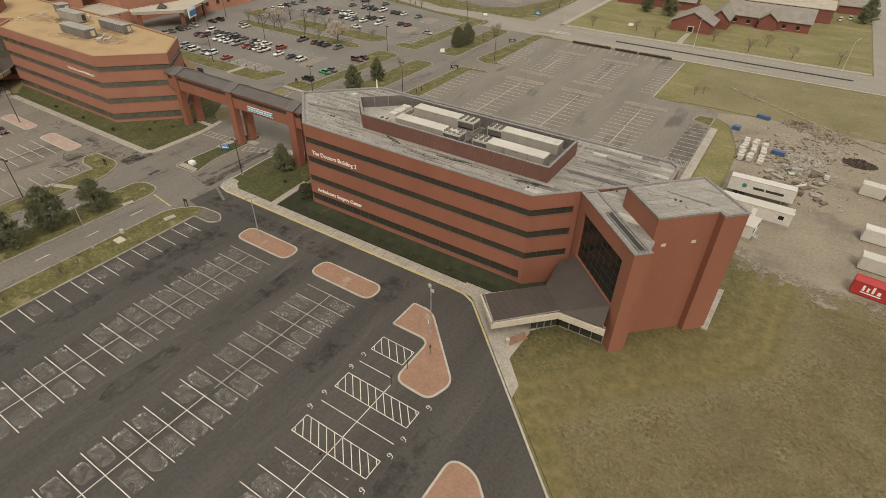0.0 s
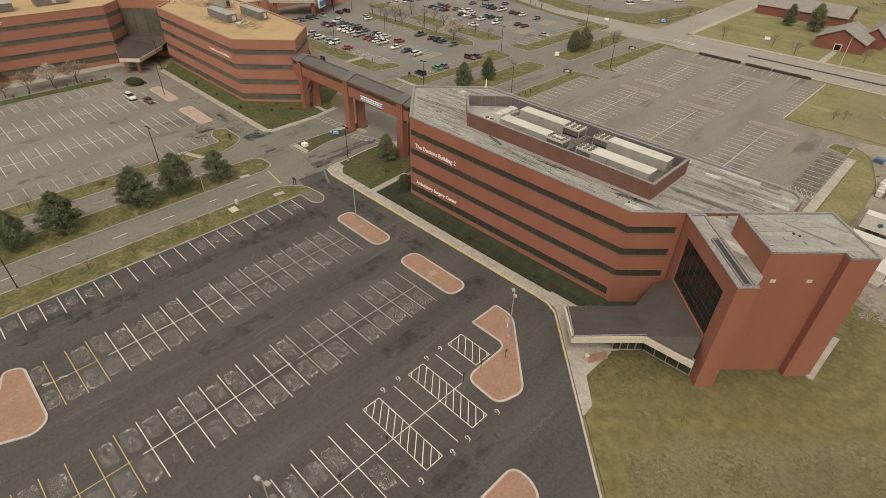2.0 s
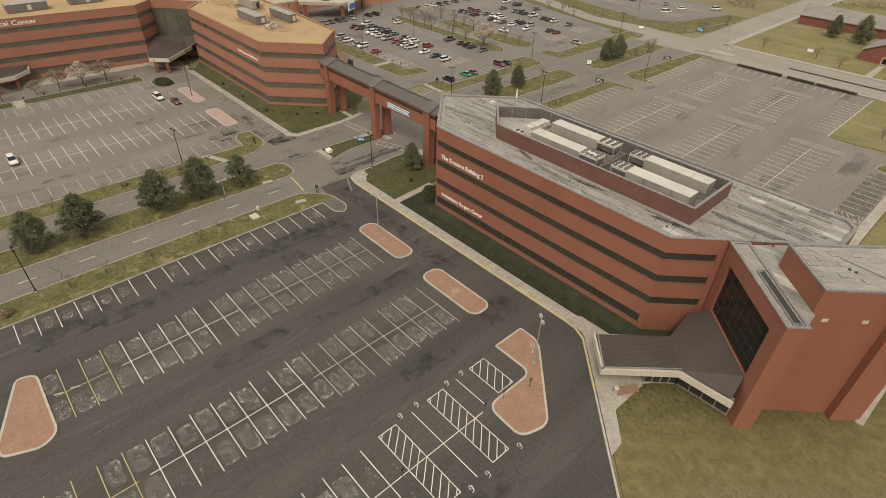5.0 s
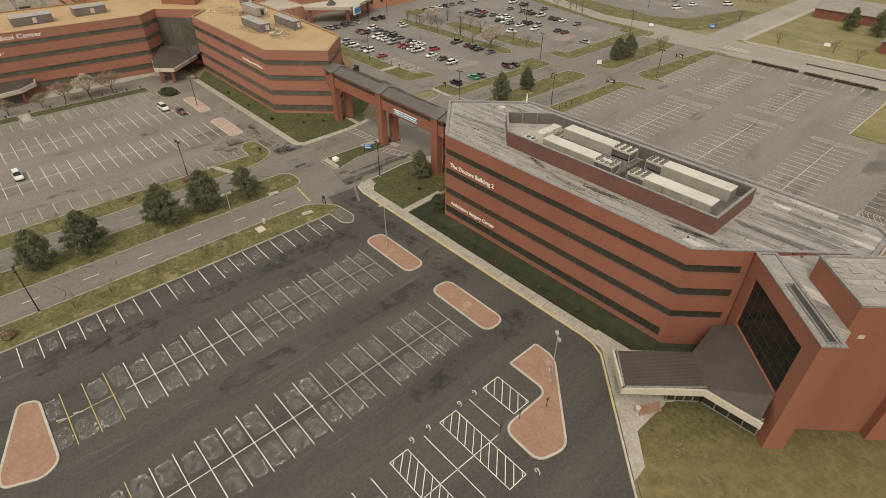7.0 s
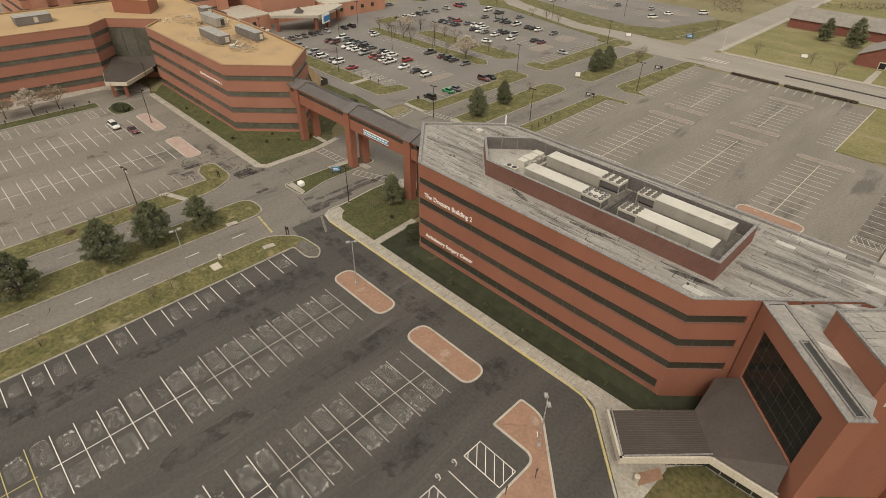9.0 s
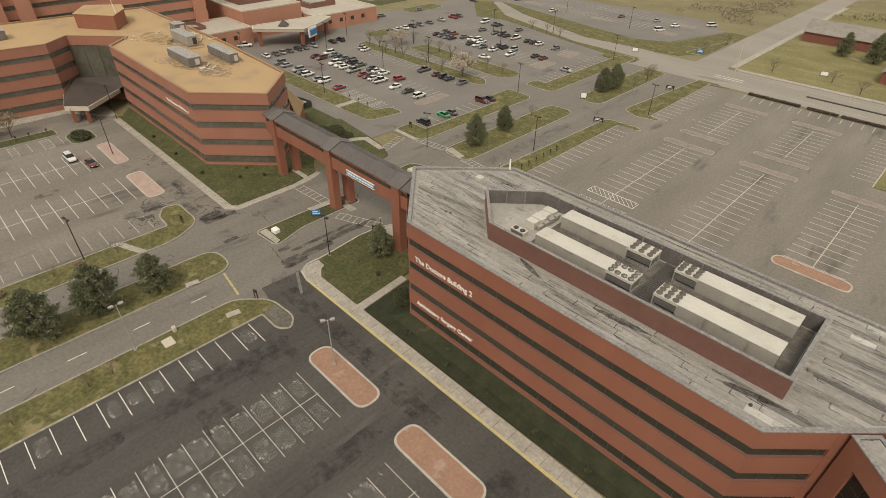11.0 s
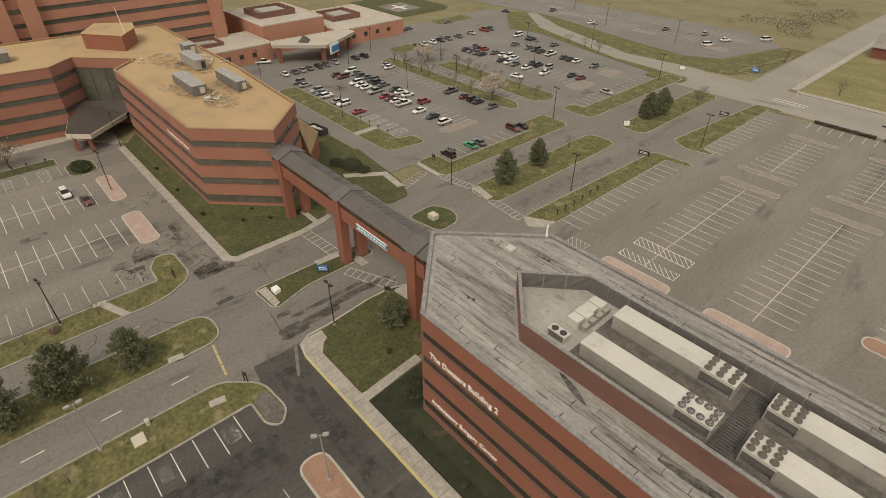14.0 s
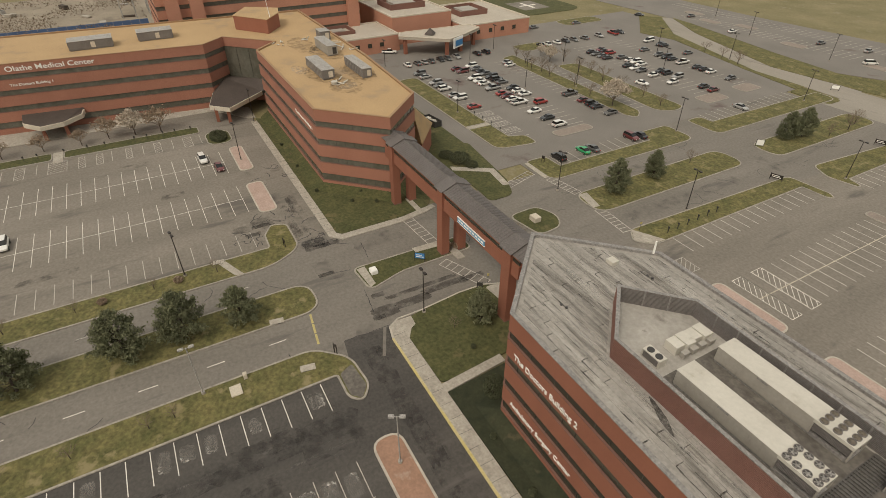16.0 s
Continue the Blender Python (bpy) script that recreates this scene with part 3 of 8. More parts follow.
# Lawns that rise gently to the walls of both buildings.
def berm(name, outer, inner, z0, z1, label, mat=LAWN):
    bm = bmesh.new()
    a = [bm.verts.new((*q, z0)) for q in outer]
    b = [bm.verts.new((*q, z1)) for q in inner]
    for i in range(len(a) - 1):
        bm.faces.new((a[i], a[i + 1], b[i + 1], b[i]))
    return setting(name, bm, mat, label, "lawn")


slab("lawn_corner_west", rounded([(-22.6, -4.4), (-8.3, -4.4), (-9.3, 17), (-21, 17.2), (-24.0, 13), (-24.2, 8), (-23.4, 0)], 1.2), -0.1, 0.13, LAWN, "shaded green lawn beside the bridge pier", "lawn")
# Strip and bank have the wall-foot shade in their colour.
slab("lawn_facade", [(-6.5, -4.4), (45.6, -4.0), (54, -2.4), (54.4, 6), (0, 0.5), (-7.3, 7.4)], -0.1, 0.13, SHADED_COVER, "strip of low ground cover along the facade, shade painted in", "planting")
berm("lawn_bank", [(-7, 7.2), (-2.6, -2.2), (47.4, -2.2), (52.6, 0.8)], [(-6.2, 6.4), (0, 0.02), (48.4, 0.02), (53.2, 5)], 0.14, 0.95, "planted bank under the facade, its shade painted in", SHADED_COVER)
slab("lawn_first", rounded([(-120, -4.3), (-51.2, -4.3), (-51.2, 10), (-52, 17), (-58, 20), (-72, 40), (-110, 40), (-110, 10)], [0.5, 2, 2, 3, 2, 2, 0, 0]), -0.1, 0.13, LAWN, "green lawn round the brick building", "lawn")
berm("lawn_bank_first", [(-120, -2.8), (-71, -2.8), (-57.4, 10.4), (-57.4, 14), (-66, 24)], [(-122, 0.02), (-72, 0.02), (-59.9, 12.1), (-59.9, 12.3), (-70, 22.6)], 0.14, 1.0, "green lawn bank at the foot of the wall")
slab("lawn_northwest", rounded([(-76, 26), (-56.8, 30), (-47.4, 29.7), (-47.6, 35.7), (-54, 38.5), (-76, 41)], 1.5), -0.1, 0.14, LAWN, "shaded lawn beside the bridge", "lawn")
slab("path_northwest", [(-64, 29.5), (-59, 36.9), (-52, 36), (-51.6, 37.6), (-60, 38.8), (-66, 30)], -0.1, 0.16, CONCRETE, "pale concrete path", "path")


# Concrete walks, flag by flag along the main building.
def walk_flags(name, outline, z, label):
    return slab(name, outline, -0.1, z, CONCRETE, label, "pavement")


front_walk = walk_flags("pavement_front", [(-20.6, -6.55), (40, -6.55), (40, -4.45), (-18.6, -4.45), (-20.4, -3.2), (-21.0, -2.2), (-23.0, -2.0), (-23.2, -4.4), (-22.4, -5.9)], 0.14, "pale concrete pavement with joints")
walk_flags("pavement_entrance", [(40.01, -6.5), (42.6, -6.9), (43.4, -7.5), (57.9, -22.0), (57.7, -19.4), (54.3, -15.6), (54.5, -9), (50, -3.9), (40.01, -4.0)], 0.15, "pale concrete apron at the entrance")
walk_flags("path_door", [(-8.2, -4.45), (-6.6, -4.45), (-7.5, 6.0), (-9.0, 6.0)], 0.16, "narrow concrete path to a side door")
walk_flags("pavement_first", [(-118, -6), (-51.5, -6), (-49.4, -4), (-49.4, 9), (-50.4, 15), (-51.4, 18), (-52.6, 17.6), (-51.1, 10), (-51.1, -3.4), (-52, -4.3), (-118, -4.3)], 0.15, "pale concrete pavement with joints")
walk_flags("path_bridge", [(-51.1, 13.6), (-58, 13.6), (-58, 14.8), (-51.3, 14.8)], 0.16, "concrete path under the bridge")
walk_flags("path_median", [(-39.9, 6.6), (-38.4, 6.6), (-38.0, 12.4), (-32.6, 12.6), (-32.6, 14.2), (-39.6, 14.0)], 0.17, "concrete path across the median")
walk_flags("pad_pier", rounded([(-23.4, 12.6), (-17.5, 13.2), (-17.5, 16.8), (-22.6, 16.6)], 0.8), 0.17, "concrete pad beside a pier")
walk_flags("pavement_wing", [(-131.6, -140), (-131.6, -14), (-127, -10), (-121, -6.2), (-121, -4), (-130, -4), (-134.8, -11), (-150, -140)], 0.15, "concrete pavement beside the wing")
walk_flags("pavement_main", [(-15.4, 174.0), (100.4, 174.0), (100.4, 175.4), (-15.4, 175.4)], 0.12, "pale concrete roadside pavement")
walk_flags("pavement_far", block(-17.9, 176, -15.6, 330), 0.12, "pale concrete roadside pavement")
walk_flags("path_church", [(32.6, 175.45), (35, 175.45), (34.4, 194), (32.6, 194)], 0.1, "concrete path to a church door")
slab("pavers", [(52.0, -12.4), (53.2, -13.4), (54.8, -10.4), (53.8, -9.4)], 0.1, 0.158, PINK, "red paved patch at the entrance door", "pavement")
walk_flags("pad_porch", [(51, -12.4), (54.0, -9.2), (56.8, -5.4), (52.5, -3.95)], 0.155, "porch floor under the canopy")

bm = bmesh.new()
for i in range(24):
    prism(bm, block(-20.2 + i * 2.55, -6.53, -20.16 + i * 2.55, -4.47), 0.13, 0.146)
for i in range(26):
    prism(bm, block(-117 + i * 2.55, -5.98, -116.95 + i * 2.55, -4.32), 0.13, 0.156)
setting("pavement_joints", bm, SEAL, "dark joints between concrete flags", "pavement")


# Kerbs along the lots' edges.
def kerb_line(name, pts, mat, width=0.28, z=0.16, label="pale concrete kerb"):
    bm = bmesh.new()
    for a, b in zip(pts, pts[1:]):
        a, b = Vector(a), Vector(b)
        n = (b - a).normalized()
        n = Vector((-n.y, n.x)) * width / 2
        prism(bm, [tuple(a + n), tuple(a - n), tuple(b - n), tuple(b + n)], -0.05, z)
    return setting(name, bm, mat, label, "kerb")


kerb_line("kerb_front", [(-19.8, -6.72), (38.6, -6.72)], YELLOW_KERB, 0.36, 0.16, "kerb painted yellow")
kerb_line("kerb_bend", [(38.6, -6.72), (41.2, -6.9), (43.4, -7.9), (50.6, -15.1)], YELLOW_KERB, 0.3, 0.17, "kerb painted yellow")
kerb_line("kerb_drive", [(50.6, -15.1), (175.6, -140)], KERB)
kerb_line("kerb_corner", [(-19.8, -6.72), (-22.4, -6.1), (-23.5, -4.2), (-23.5, 0), (-24.3, 8), (-24.1, 12.8), (-22.4, 16.8), (-12, 17.2)], KERB)
kerb_line("kerb_back", [(42.1, 107), (42.1, 149)], KERB)
kerb_line("kerb_main", [(37, 151.9), (900, 151.9)], KERB, 0.6, 0.12)
kerb_line("kerb_main_far", [(-14, 173.6), (100, 173.6)], KERB, 0.5, 0.1)
kerb_line("median_main", [(12, 162.4), (95, 162.9)], SEAL, 0.8, 0.22, "dark narrow median strip of dead weeds")
kerb_line("kerb_back_south", [(-12, 26.1), (62, 26.1)], KERB)
kerb_line("gutter", [(-23.4, -6.5), (-17.2, -9.4)], ROAD, 0.5, 0.004, "rough seam in the asphalt")
# ---- paint on the ground ----
def lines(name, segments, mat, label, width=0.11, z=0.006):
    """Painted strokes (x0, y0, x1, y1), 6 mm proud, joined into one marking."""
    bm = bmesh.new()
    for x0, y0, x1, y1 in segments:
        a, b = Vector((x0, y0)), Vector((x1, y1))
        n = (b - a).normalized()
        n = Vector((-n.y, n.x)) * width / 2
        prism(bm, [tuple(a + n), tuple(a - n), tuple(b - n), tuple(b + n)], -0.02, z)
    return setting(name, bm, mat, label, "marking")


STALL = 2.79
WL, YL = "white painted stall lines", "old yellow stall lines"


def double_row(cx, y0, n, mat, half=5.35, spine=True, label=WL, step=STALL, width=0.11):
    s = [(cx - half, y0 - i * step, cx + half, y0 - i * step) for i in range(n)]
    if spine:
        s.append((cx, y0 + 0.3, cx, y0 - (n - 1) * step - 1.2))
    return lines("stall_lines", s, mat, label, width)


lines("stall_lines", [(-16.7, -19.6 - i * STALL, -11.5, -19.6 - i * STALL) for i in range(22)], WHITE_LINE, WL)
double_row(2.6, -19.62, 9, DULL_LINE)
double_row(2.6, -19.62 - 9 * STALL, 7, WHITE_LINE)
double_row(2.6, -19.62 - 16 * STALL, 3, YELLOW_LINE, label=YL)
double_row(22.6, -19.7, 9, DULL_LINE)
double_row(22.6, -19.7 - 9 * STALL, 8, WHITE_LINE)
double_row(22.6, -19.7 - 17 * STALL, 12, YELLOW_LINE, label=YL)
lines("stall_lines", [(36.5, y, 48.8, y) for y in (-45.0, -47.75, -50.5, -53.3, -56.1, -58.9, -61.7, -64.5)] + [(42.6, -29.3, 42.6, -67)], WHITE_LINE, WL)
lines("stall_lines", [(36.3, -36.5, 48.7, -36.5), (36.1, -28.2, 42, -28.2)], WHITE_LINE, WL)


def hatch(x0, y0, x1, y1, n, mat=WHITE_LINE, slant=-2.6):
    s = [(x0, y0, x1, y0), (x0, y1, x1, y1), (x0, y0, x0, y1), (x1, y0, x1, y1)]
    for i in range(n + 3):
        a = x0 + (i + 0.45) * (x1 - x0) / n
        b, ya, yb = a + slant, y0, y1
        if b < x0:
            yb, b = y0 + (y1 - y0) * (a - x0) / -slant, x0
        if a > x1:
            ya, a = y0 + (y1 - y0) * (a - x1) / -slant, x1
        if b < x1 - 0.05 and yb - ya > 0.2:
            s.append((a, ya, b, yb))
    return lines("hatched_aisle", s, mat, "white hatched access aisle between stalls")


hatch(36.4, -42.1, 48.7, -39.3, 9)
hatch(36.2, -33.7, 48.6, -30.8, 9)
hatch(36.0, -25.4, 41.8, -22.4, 4)


def wheelchair(x, y, mat=WHITE_LINE):
    """A painted access mark, as a ring and strokes."""
    s = []
    for k in range(8):
        a, b = k * math.tau / 9, (k + 1) * math.tau / 9
        s.append((x + 0.25 * math.cos(a), y + 0.25 * math.sin(a), x + 0.25 * math.cos(b), y + 0.25 * math.sin(b)))
    s += [(x - 0.1, y + 0.1, x + 0.45, y + 0.1), (x + 0.45, y + 0.1, x + 0.6, y - 0.3)]
    return lines("access_mark", s, mat, "white painted access symbol", 0.08, 0.008)


for x, y in ((35.6, -29.6), (35.6, -35.2), (35.6, -38.0), (49.1, -29.4), (49.1, -35.2), (49.1, -38.0), (49.1, -43.4), (35.6, -26.8)):
    wheelchair(x, y)

# West lot.
FADE = "faded white stall lines"
lines("stall_lines", [(-60.9, y, -54.9, y) for y in [-19.4 - i * 2.82 for i in range(28)]], DULL_LINE, FADE, 0.12)
double_row(-75.05, -17.75, 26, WHITE_LINE, 6.3, label=FADE, step=2.82, width=0.105)
double_row(-95.6, -17.9, 26, WHITE_LINE, 6.45, label=FADE, step=2.82, width=0.105)
lines("stall_lines", [(-116.0, y, -110.0, y) for y in (-20.6, -27.6, -34.7, -41.9, -58.2, -65.4, -68.2, -71.0, -73.8)], DULL_LINE, FADE, 0.13)
for y0, y1 in ((-24.9, -22.8), (-32.0, -30.4), (-38.7, -37.3), (-45.4, -43.9), (-49.4, -47.9), (-55.8, -51.8), (-62.7, -60.7)):
    hatch(-115.9, y0, -109.3, y1, 6, DULL_LINE, -1.2)
# Back lot.
BACK_LINE = material("pale_worn_paint", (0.50, 0.455, 0.385), (0.36, 0.325, 0.275), 0.8, 0.5, 3.0, 0.05)
PALE_YELLOW = material("faded_yellow_paint", (0.54, 0.47, 0.34), (0.38, 0.33, 0.25), 0.8, 0.6, 4.0, 0.05)
lines("stall_lines", [(-18.4, y, -13.0, y) for y in [53.5 + i * STALL for i in range(15)]], BACK_LINE, FADE, 0.2)
for cx in (2.1, 22.1, 41.9):
    lines("row_spine", [(cx + 0.01, 52 if cx < 30 else 63, cx + 0.01, 95.4)], PALE_YELLOW, "faded yellow line between two rows of stalls", 0.15, 0.008)
    double_row(cx, 93.6, 15 if cx < 30 else 12, BACK_LINE, label=FADE, width=0.2)
for cx in (2.3, 22.4):
    double_row(cx, 132.5, 9, BACK_LINE, label=FADE, width=0.2)
lines("stall_lines", [(x, 144.3, x - 0.3, 149.4) for x in [-2 + i * STALL for i in range(14)]] + [(36.8, y, 41.9, y) for y in [110 + i * STALL for i in range(12)]], BACK_LINE, FADE, 0.2)
lines("stall_lines", [(-14.8, y, -9.6, y) for y in [109.5 + i * STALL for i in range(13)]] + [(56.5, y, 61.9, y) for y in [50 + i * STALL for i in range(15)]], BACK_LINE, FADE, 0.2)
hatch(-3.4, 57.2, 8.0, 60.0, 10, WHITE_LINE)
hatch(-3.4, 52.0, 8.0, 54.6, 10, WHITE_LINE)
hatch(-12.6, 46.6, -8.6, 50, 4, BACK_LINE)
# North lot.
for y0, y1 in ((53.6, 58.6), (67.2, 77.9), (86.2, 91.3), (98.4, 102.2), (124.2, 134.6), (143.6, 150.4)):
    lines("stall_lines", [(x, y0, x, y1) for x in [-131 + i * STALL for i in range(22)]], DULL_LINE, FADE, 0.15)
lines("stall_lines", [(-53.9, y, -59.0, y) for y in [55 + i * STALL for i in range(11)]] + [(-54.3, y, -59.6, y) for y in [111 + i * STALL for i in range(15)]], DULL_LINE, FADE, 0.15)
for x in (-91, -86.5, -82, -77.6):
    hatch(x - 1.3, 53.6, x + 1.3, 58.6, 4, DULL_LINE, -1.2)
lines("stall_lines", [(x, 206, x, 217) for x in [-150 + i * STALL for i in range(30)]] + [(x, 224, x, 234) for x in [-170 + i * STALL for i in range(40)]], DULL_LINE, FADE, 0.15)

# Road marks: dashes, crossings and a worn yellow stop line.
lines("lane_dashes", [(-27.8, y, -27.8, y + 2.6) for y in [-24 - i * 9.2 for i in range(9)]], WHITE_LINE, "white lane dashes", 0.14)
lines("lane_dashes", [(-43.6, y, -43.6, y + 2.6) for y in [-26 - i * 12 for i in range(7)]], DULL_LINE, "faded lane dashes", 0.14)
lines("stop_line", [(-31.5, -16.3, -29.3, -16.6), (-29.1, -16.63, -26.9, -16.92), (-26.7, -16.95, -24.4, -17.25)], YELLOW_LINE, "worn yellow stop line across the drive", 0.36)
lines("lane_dashes", [(-15, y, 880, y) for y in (156.5, 168.5)], DULL_LINE, "faded lane line", 0.12)
lines("lane_dashes", [(-18, 163.2, -8, 163.2), (-18, 161.2, -8, 161.2)], WHITE_LINE, "white stop lines at the junction", 0.3)


def crossing(x0, y0, x1, y1, n=7):
    a, b = Vector((x0, y0)), Vector((x1, y1))
    d = (b - a).normalized()
    w = Vector((-d.y, d.x)) * 1.1
    s = [(*(a + w), *(b + w)), (*(a - w), *(b - w))]
    for i in range(n + 1):
        p = a.lerp(b, i / n)
        s.append((*(p + w), *(p - w)))
    return lines("crossing", s, DULL_LINE, "faded painted pedestrian crossing", 0.16)


crossing(-50.2, 10.5, -39.8, 11.2)
crossing(-33.4, 9.8, -24.2, 13.6)
crossing(-33.4, 48.2, -24.2, 47.4)
crossing(-49.5, 47.6, -41, 48.9)
crossing(-51.5, 37, -54, 45.5)

# Worn pale patches where cars stand, and tar repairs.
def blotch(bm, x, y, rx, ry, z, rnd, n=14):
    vs = []
    for k in range(n):
        a = k * math.tau / n
        e = 1 / max(abs(math.cos(a)), abs(math.sin(a))) ** 0.9 * rnd.uniform(0.88, 1.04)
        vs.append(bm.verts.new((x + rx * e * math.cos(a), y + ry * e * math.sin(a), z)))
    bm.faces.new(vs)


rnd = random.Random(4)
front_lot = bpy.data.objects["parking_lot_front"]


def worn_stall(x, y, rx, ry, side, k):
    """The pale bare patch where a car stands, with a scoured fringe towards the aisle."""
    pts = []
    for j in range(36):
        a = j * math.tau / 36
        e = (abs(math.cos(a)) ** 5 + abs(math.sin(a)) ** 5) ** -0.2
        e *= 1 + 0.10 * noise.noise((math.cos(a) * 1.7 + x, math.sin(a) * 1.7 + y, 0)) + 0.05 * noise.noise((math.cos(a) * 5 + x, math.sin(a) * 5, y))
        pts.append((x + rx * e * math.cos(a), y + ry * e * math.sin(a)))
    z = 0.003 + (k % 3) * 0.0004
    part("worn_patch", sheet_bm(pts, z), WORN, front_lot)
    bm = bmesh.new()
    inner = inset(pts, rnd.uniform(0.2, 0.5))
    start, count = rnd.randint(-9, -5) + (18 if side < 0 else 0), rnd.randint(6, 15)
    for j in range(start, start + count):
        i0, i1 = j % 36, (j + 1) % 36
        bm.faces.new([bm.verts.new((*q, z + 0.0015)) for q in (pts[i0], pts[i1], inner[i1], inner[i0])])
    part("worn_fringe", bm, WORN_RIM, front_lot)


k = 0
for cx, ys, n in ((2.6, -19.62, 19), (22.6, -19.7, 26), (42.6, -45.0, 8)):
    for i in range(n):
        for side in (-1, 1):
            if rnd.random() < 0.86:
                k += 1
                worn_stall(cx + side * rnd.uniform(2.5, 3.2), ys - (i + 0.5) * STALL + rnd.uniform(-0.1, 0.1), rnd.uniform(1.6, 2.15), rnd.uniform(0.95, 1.2), side, k)
for i in range(20):
    if rnd.random() < 0.55:
        worn_stall(-14.2, -21 - i * STALL, rnd.uniform(1.1, 1.7), rnd.uniform(0.7, 1.0), 1, i)
# Long pale streaks down the aisles and damp, dark blots.
for x, y0, y1, w in ((12.6, -95, -20, 3.6), (32.4, -90, -16, 3.2), (-7.2, -95, -18, 2.8), (52.5, -75, -24, 3.0), (10.5, -60, -26, 1.6), (30.0, -70, -34, 1.6)):
    bm = bmesh.new()
    bm.faces.new([bm.verts.new(q) for q in ((x - w, y0, 0.0022), (x + w, y0, 0.0022), (x + w, y1, 0.0022), (x - w, y1, 0.0022))])
    setting("tyre_streaks", bm, STREAK, "pale streaks worn down the aisle", "marking")
for x, y, rx, ry in ((-10.5, -66, 2.6, 6.0), (-8.5, -58, 1.6, 4.5), (-3.5, -31, 2.4, 2.6), (-9.5, -30, 2.2, 6.5), (-8, -21, 3.0, 4.5), (12, -11.5, 6, 1.6), (13, -22, 1.6, 5), (30, -13, 2.4, 3.6), (-5, -10.5, 8, 1.4), (-16, -10.5, 4.0, 1.6), (11.5, -47, 1.4, 6), (31, -29, 1.5, 5), (52, -40, 2.0, 8), (-9, -45, 1.2, 4)):
    bm = bmesh.new()
    blotch(bm, x, y, rx, ry, 0.0026, rnd, 26)
    setting("damp_blot", bm, DAMP, "dark damp blot with a ragged edge", "marking")
for x, y, rx, ry in ((2, -10.4, 13, 1.7), (-9, -46, 1.4, 13), (13, -30, 1.2, 9), (-10.5, -24, 2.0, 6), (-60, -10.2, 8, 1.6), (-68, -10.4, 6, 1.8), (-41.5, -9.8, 3.2, 2.2), (-86, -9.5, 1.6, 8), (-18.6, -8.6, 2.6, 1.6), (-28, 70, 1.6, 20), (-44, 60, 1.2, 12), (-30, 100, 5, 2.0), (-23.5, -8.5, 2.6, 3), (-54, -8, 3.5, 2.2), (-52, -2, 1.8, 4), (-46, 2, 2.4, 5)):
    bm = bmesh.new()
    blotch(bm, x, y, rx, ry, 0.0045, rnd, 22)
    setting("tar_patch", bm, REPAIR, "dark tar repair in the asphalt", "marking")
bm = bmesh.new()
for cx, ys, n in ((2.6, -22.4, 18), (22.6, -19.7, 24), (42.6, -42.2, 9)):
    for i in range(n):
        for side in (-1, 1):
            for k in range(rnd.randint(1, 4)):
                blotch(bm, cx + side * rnd.uniform(1.0, 4.4), ys - (i + rnd.uniform(0.2, 0.8)) * STALL, rnd.uniform(0.3, 0.9), rnd.uniform(0.12, 0.35), 0.0055, rnd, 9)
tagged(setting("tyre_scuffs", bm, SCUFF, "pale scuffs in the worn stalls", "marking"), kind="stuff")
bm = bmesh.new()
for k in range(46):
    x, y = rnd.choice(((-27.5, -45), (-43.5, -45), (-36, 40), (-28, 70), (-44, 70), (-28, 120))) 
    p = Vector((x + rnd.uniform(-3, 3), y + rnd.uniform(-25, 25), 0))
    a = rnd.uniform(0, math.tau)
    for j in range(rnd.randint(2, 5)):
        q = p + Vector((math.cos(a), math.sin(a), 0)) * rnd.uniform(0.7, 1.6)
        n = Vector((-math.sin(a), math.cos(a), 0)) * 0.05
        bm.faces.new([bm.verts.new(v + Vector((0, 0, 0.005))) for v in (p - n, q - n, q + n, p + n)])
        p, a = q, a + rnd.uniform(-0.7, 0.7)
for k in range(30):
    x, y, w = rnd.choice(((-62, -12, 5), (-58, -19, 4), (-67, -14, 4), (-52, -8, 3), (-84, -9, 5)))
    p, a = Vector((x + rnd.uniform(-w, w), y + rnd.uniform(-w, w) * 0.6, 0)), rnd.uniform(0, math.tau)
    for j in range(rnd.randint(3, 6)):
        q = p + Vector((math.cos(a), math.sin(a), 0)) * rnd.uniform(0.5, 1.3)
        n = Vector((-math.sin(a), math.cos(a), 0)) * rnd.uniform(0.04, 0.11)
        bm.faces.new([bm.verts.new(v + Vector((0, 0, 0.006))) for v in (p - n, q - n, q + n, p + n)])
        p, a = q, a + rnd.choice((-1.4, -0.4, 0.3, 0.6, 1.5))
setting("tar_cracks", bm, SEAL, "tar-sealed cracks in the asphalt", "marking")
for x, y, rx, ry in ((-63.8, -54.5, 0.9, 5.0), (-63, -16.5, 2.4, 2.2), (-58, -11.5, 4.0, 1.4), (-62.5, -20, 1.4, 2.4), (-84, -31, 1.2, 2.6), (-104, -38, 1.2, 4), (-50.5, -9, 2.0, 2.6), (-66.5, -8.6, 5, 1.2)):
    bm = bmesh.new()
    blotch(bm, x, y, rx, ry, 0.0044, rnd, 22)
    setting("damp_blot", bm, DAMP, "dark damp blot with a ragged edge", "marking")
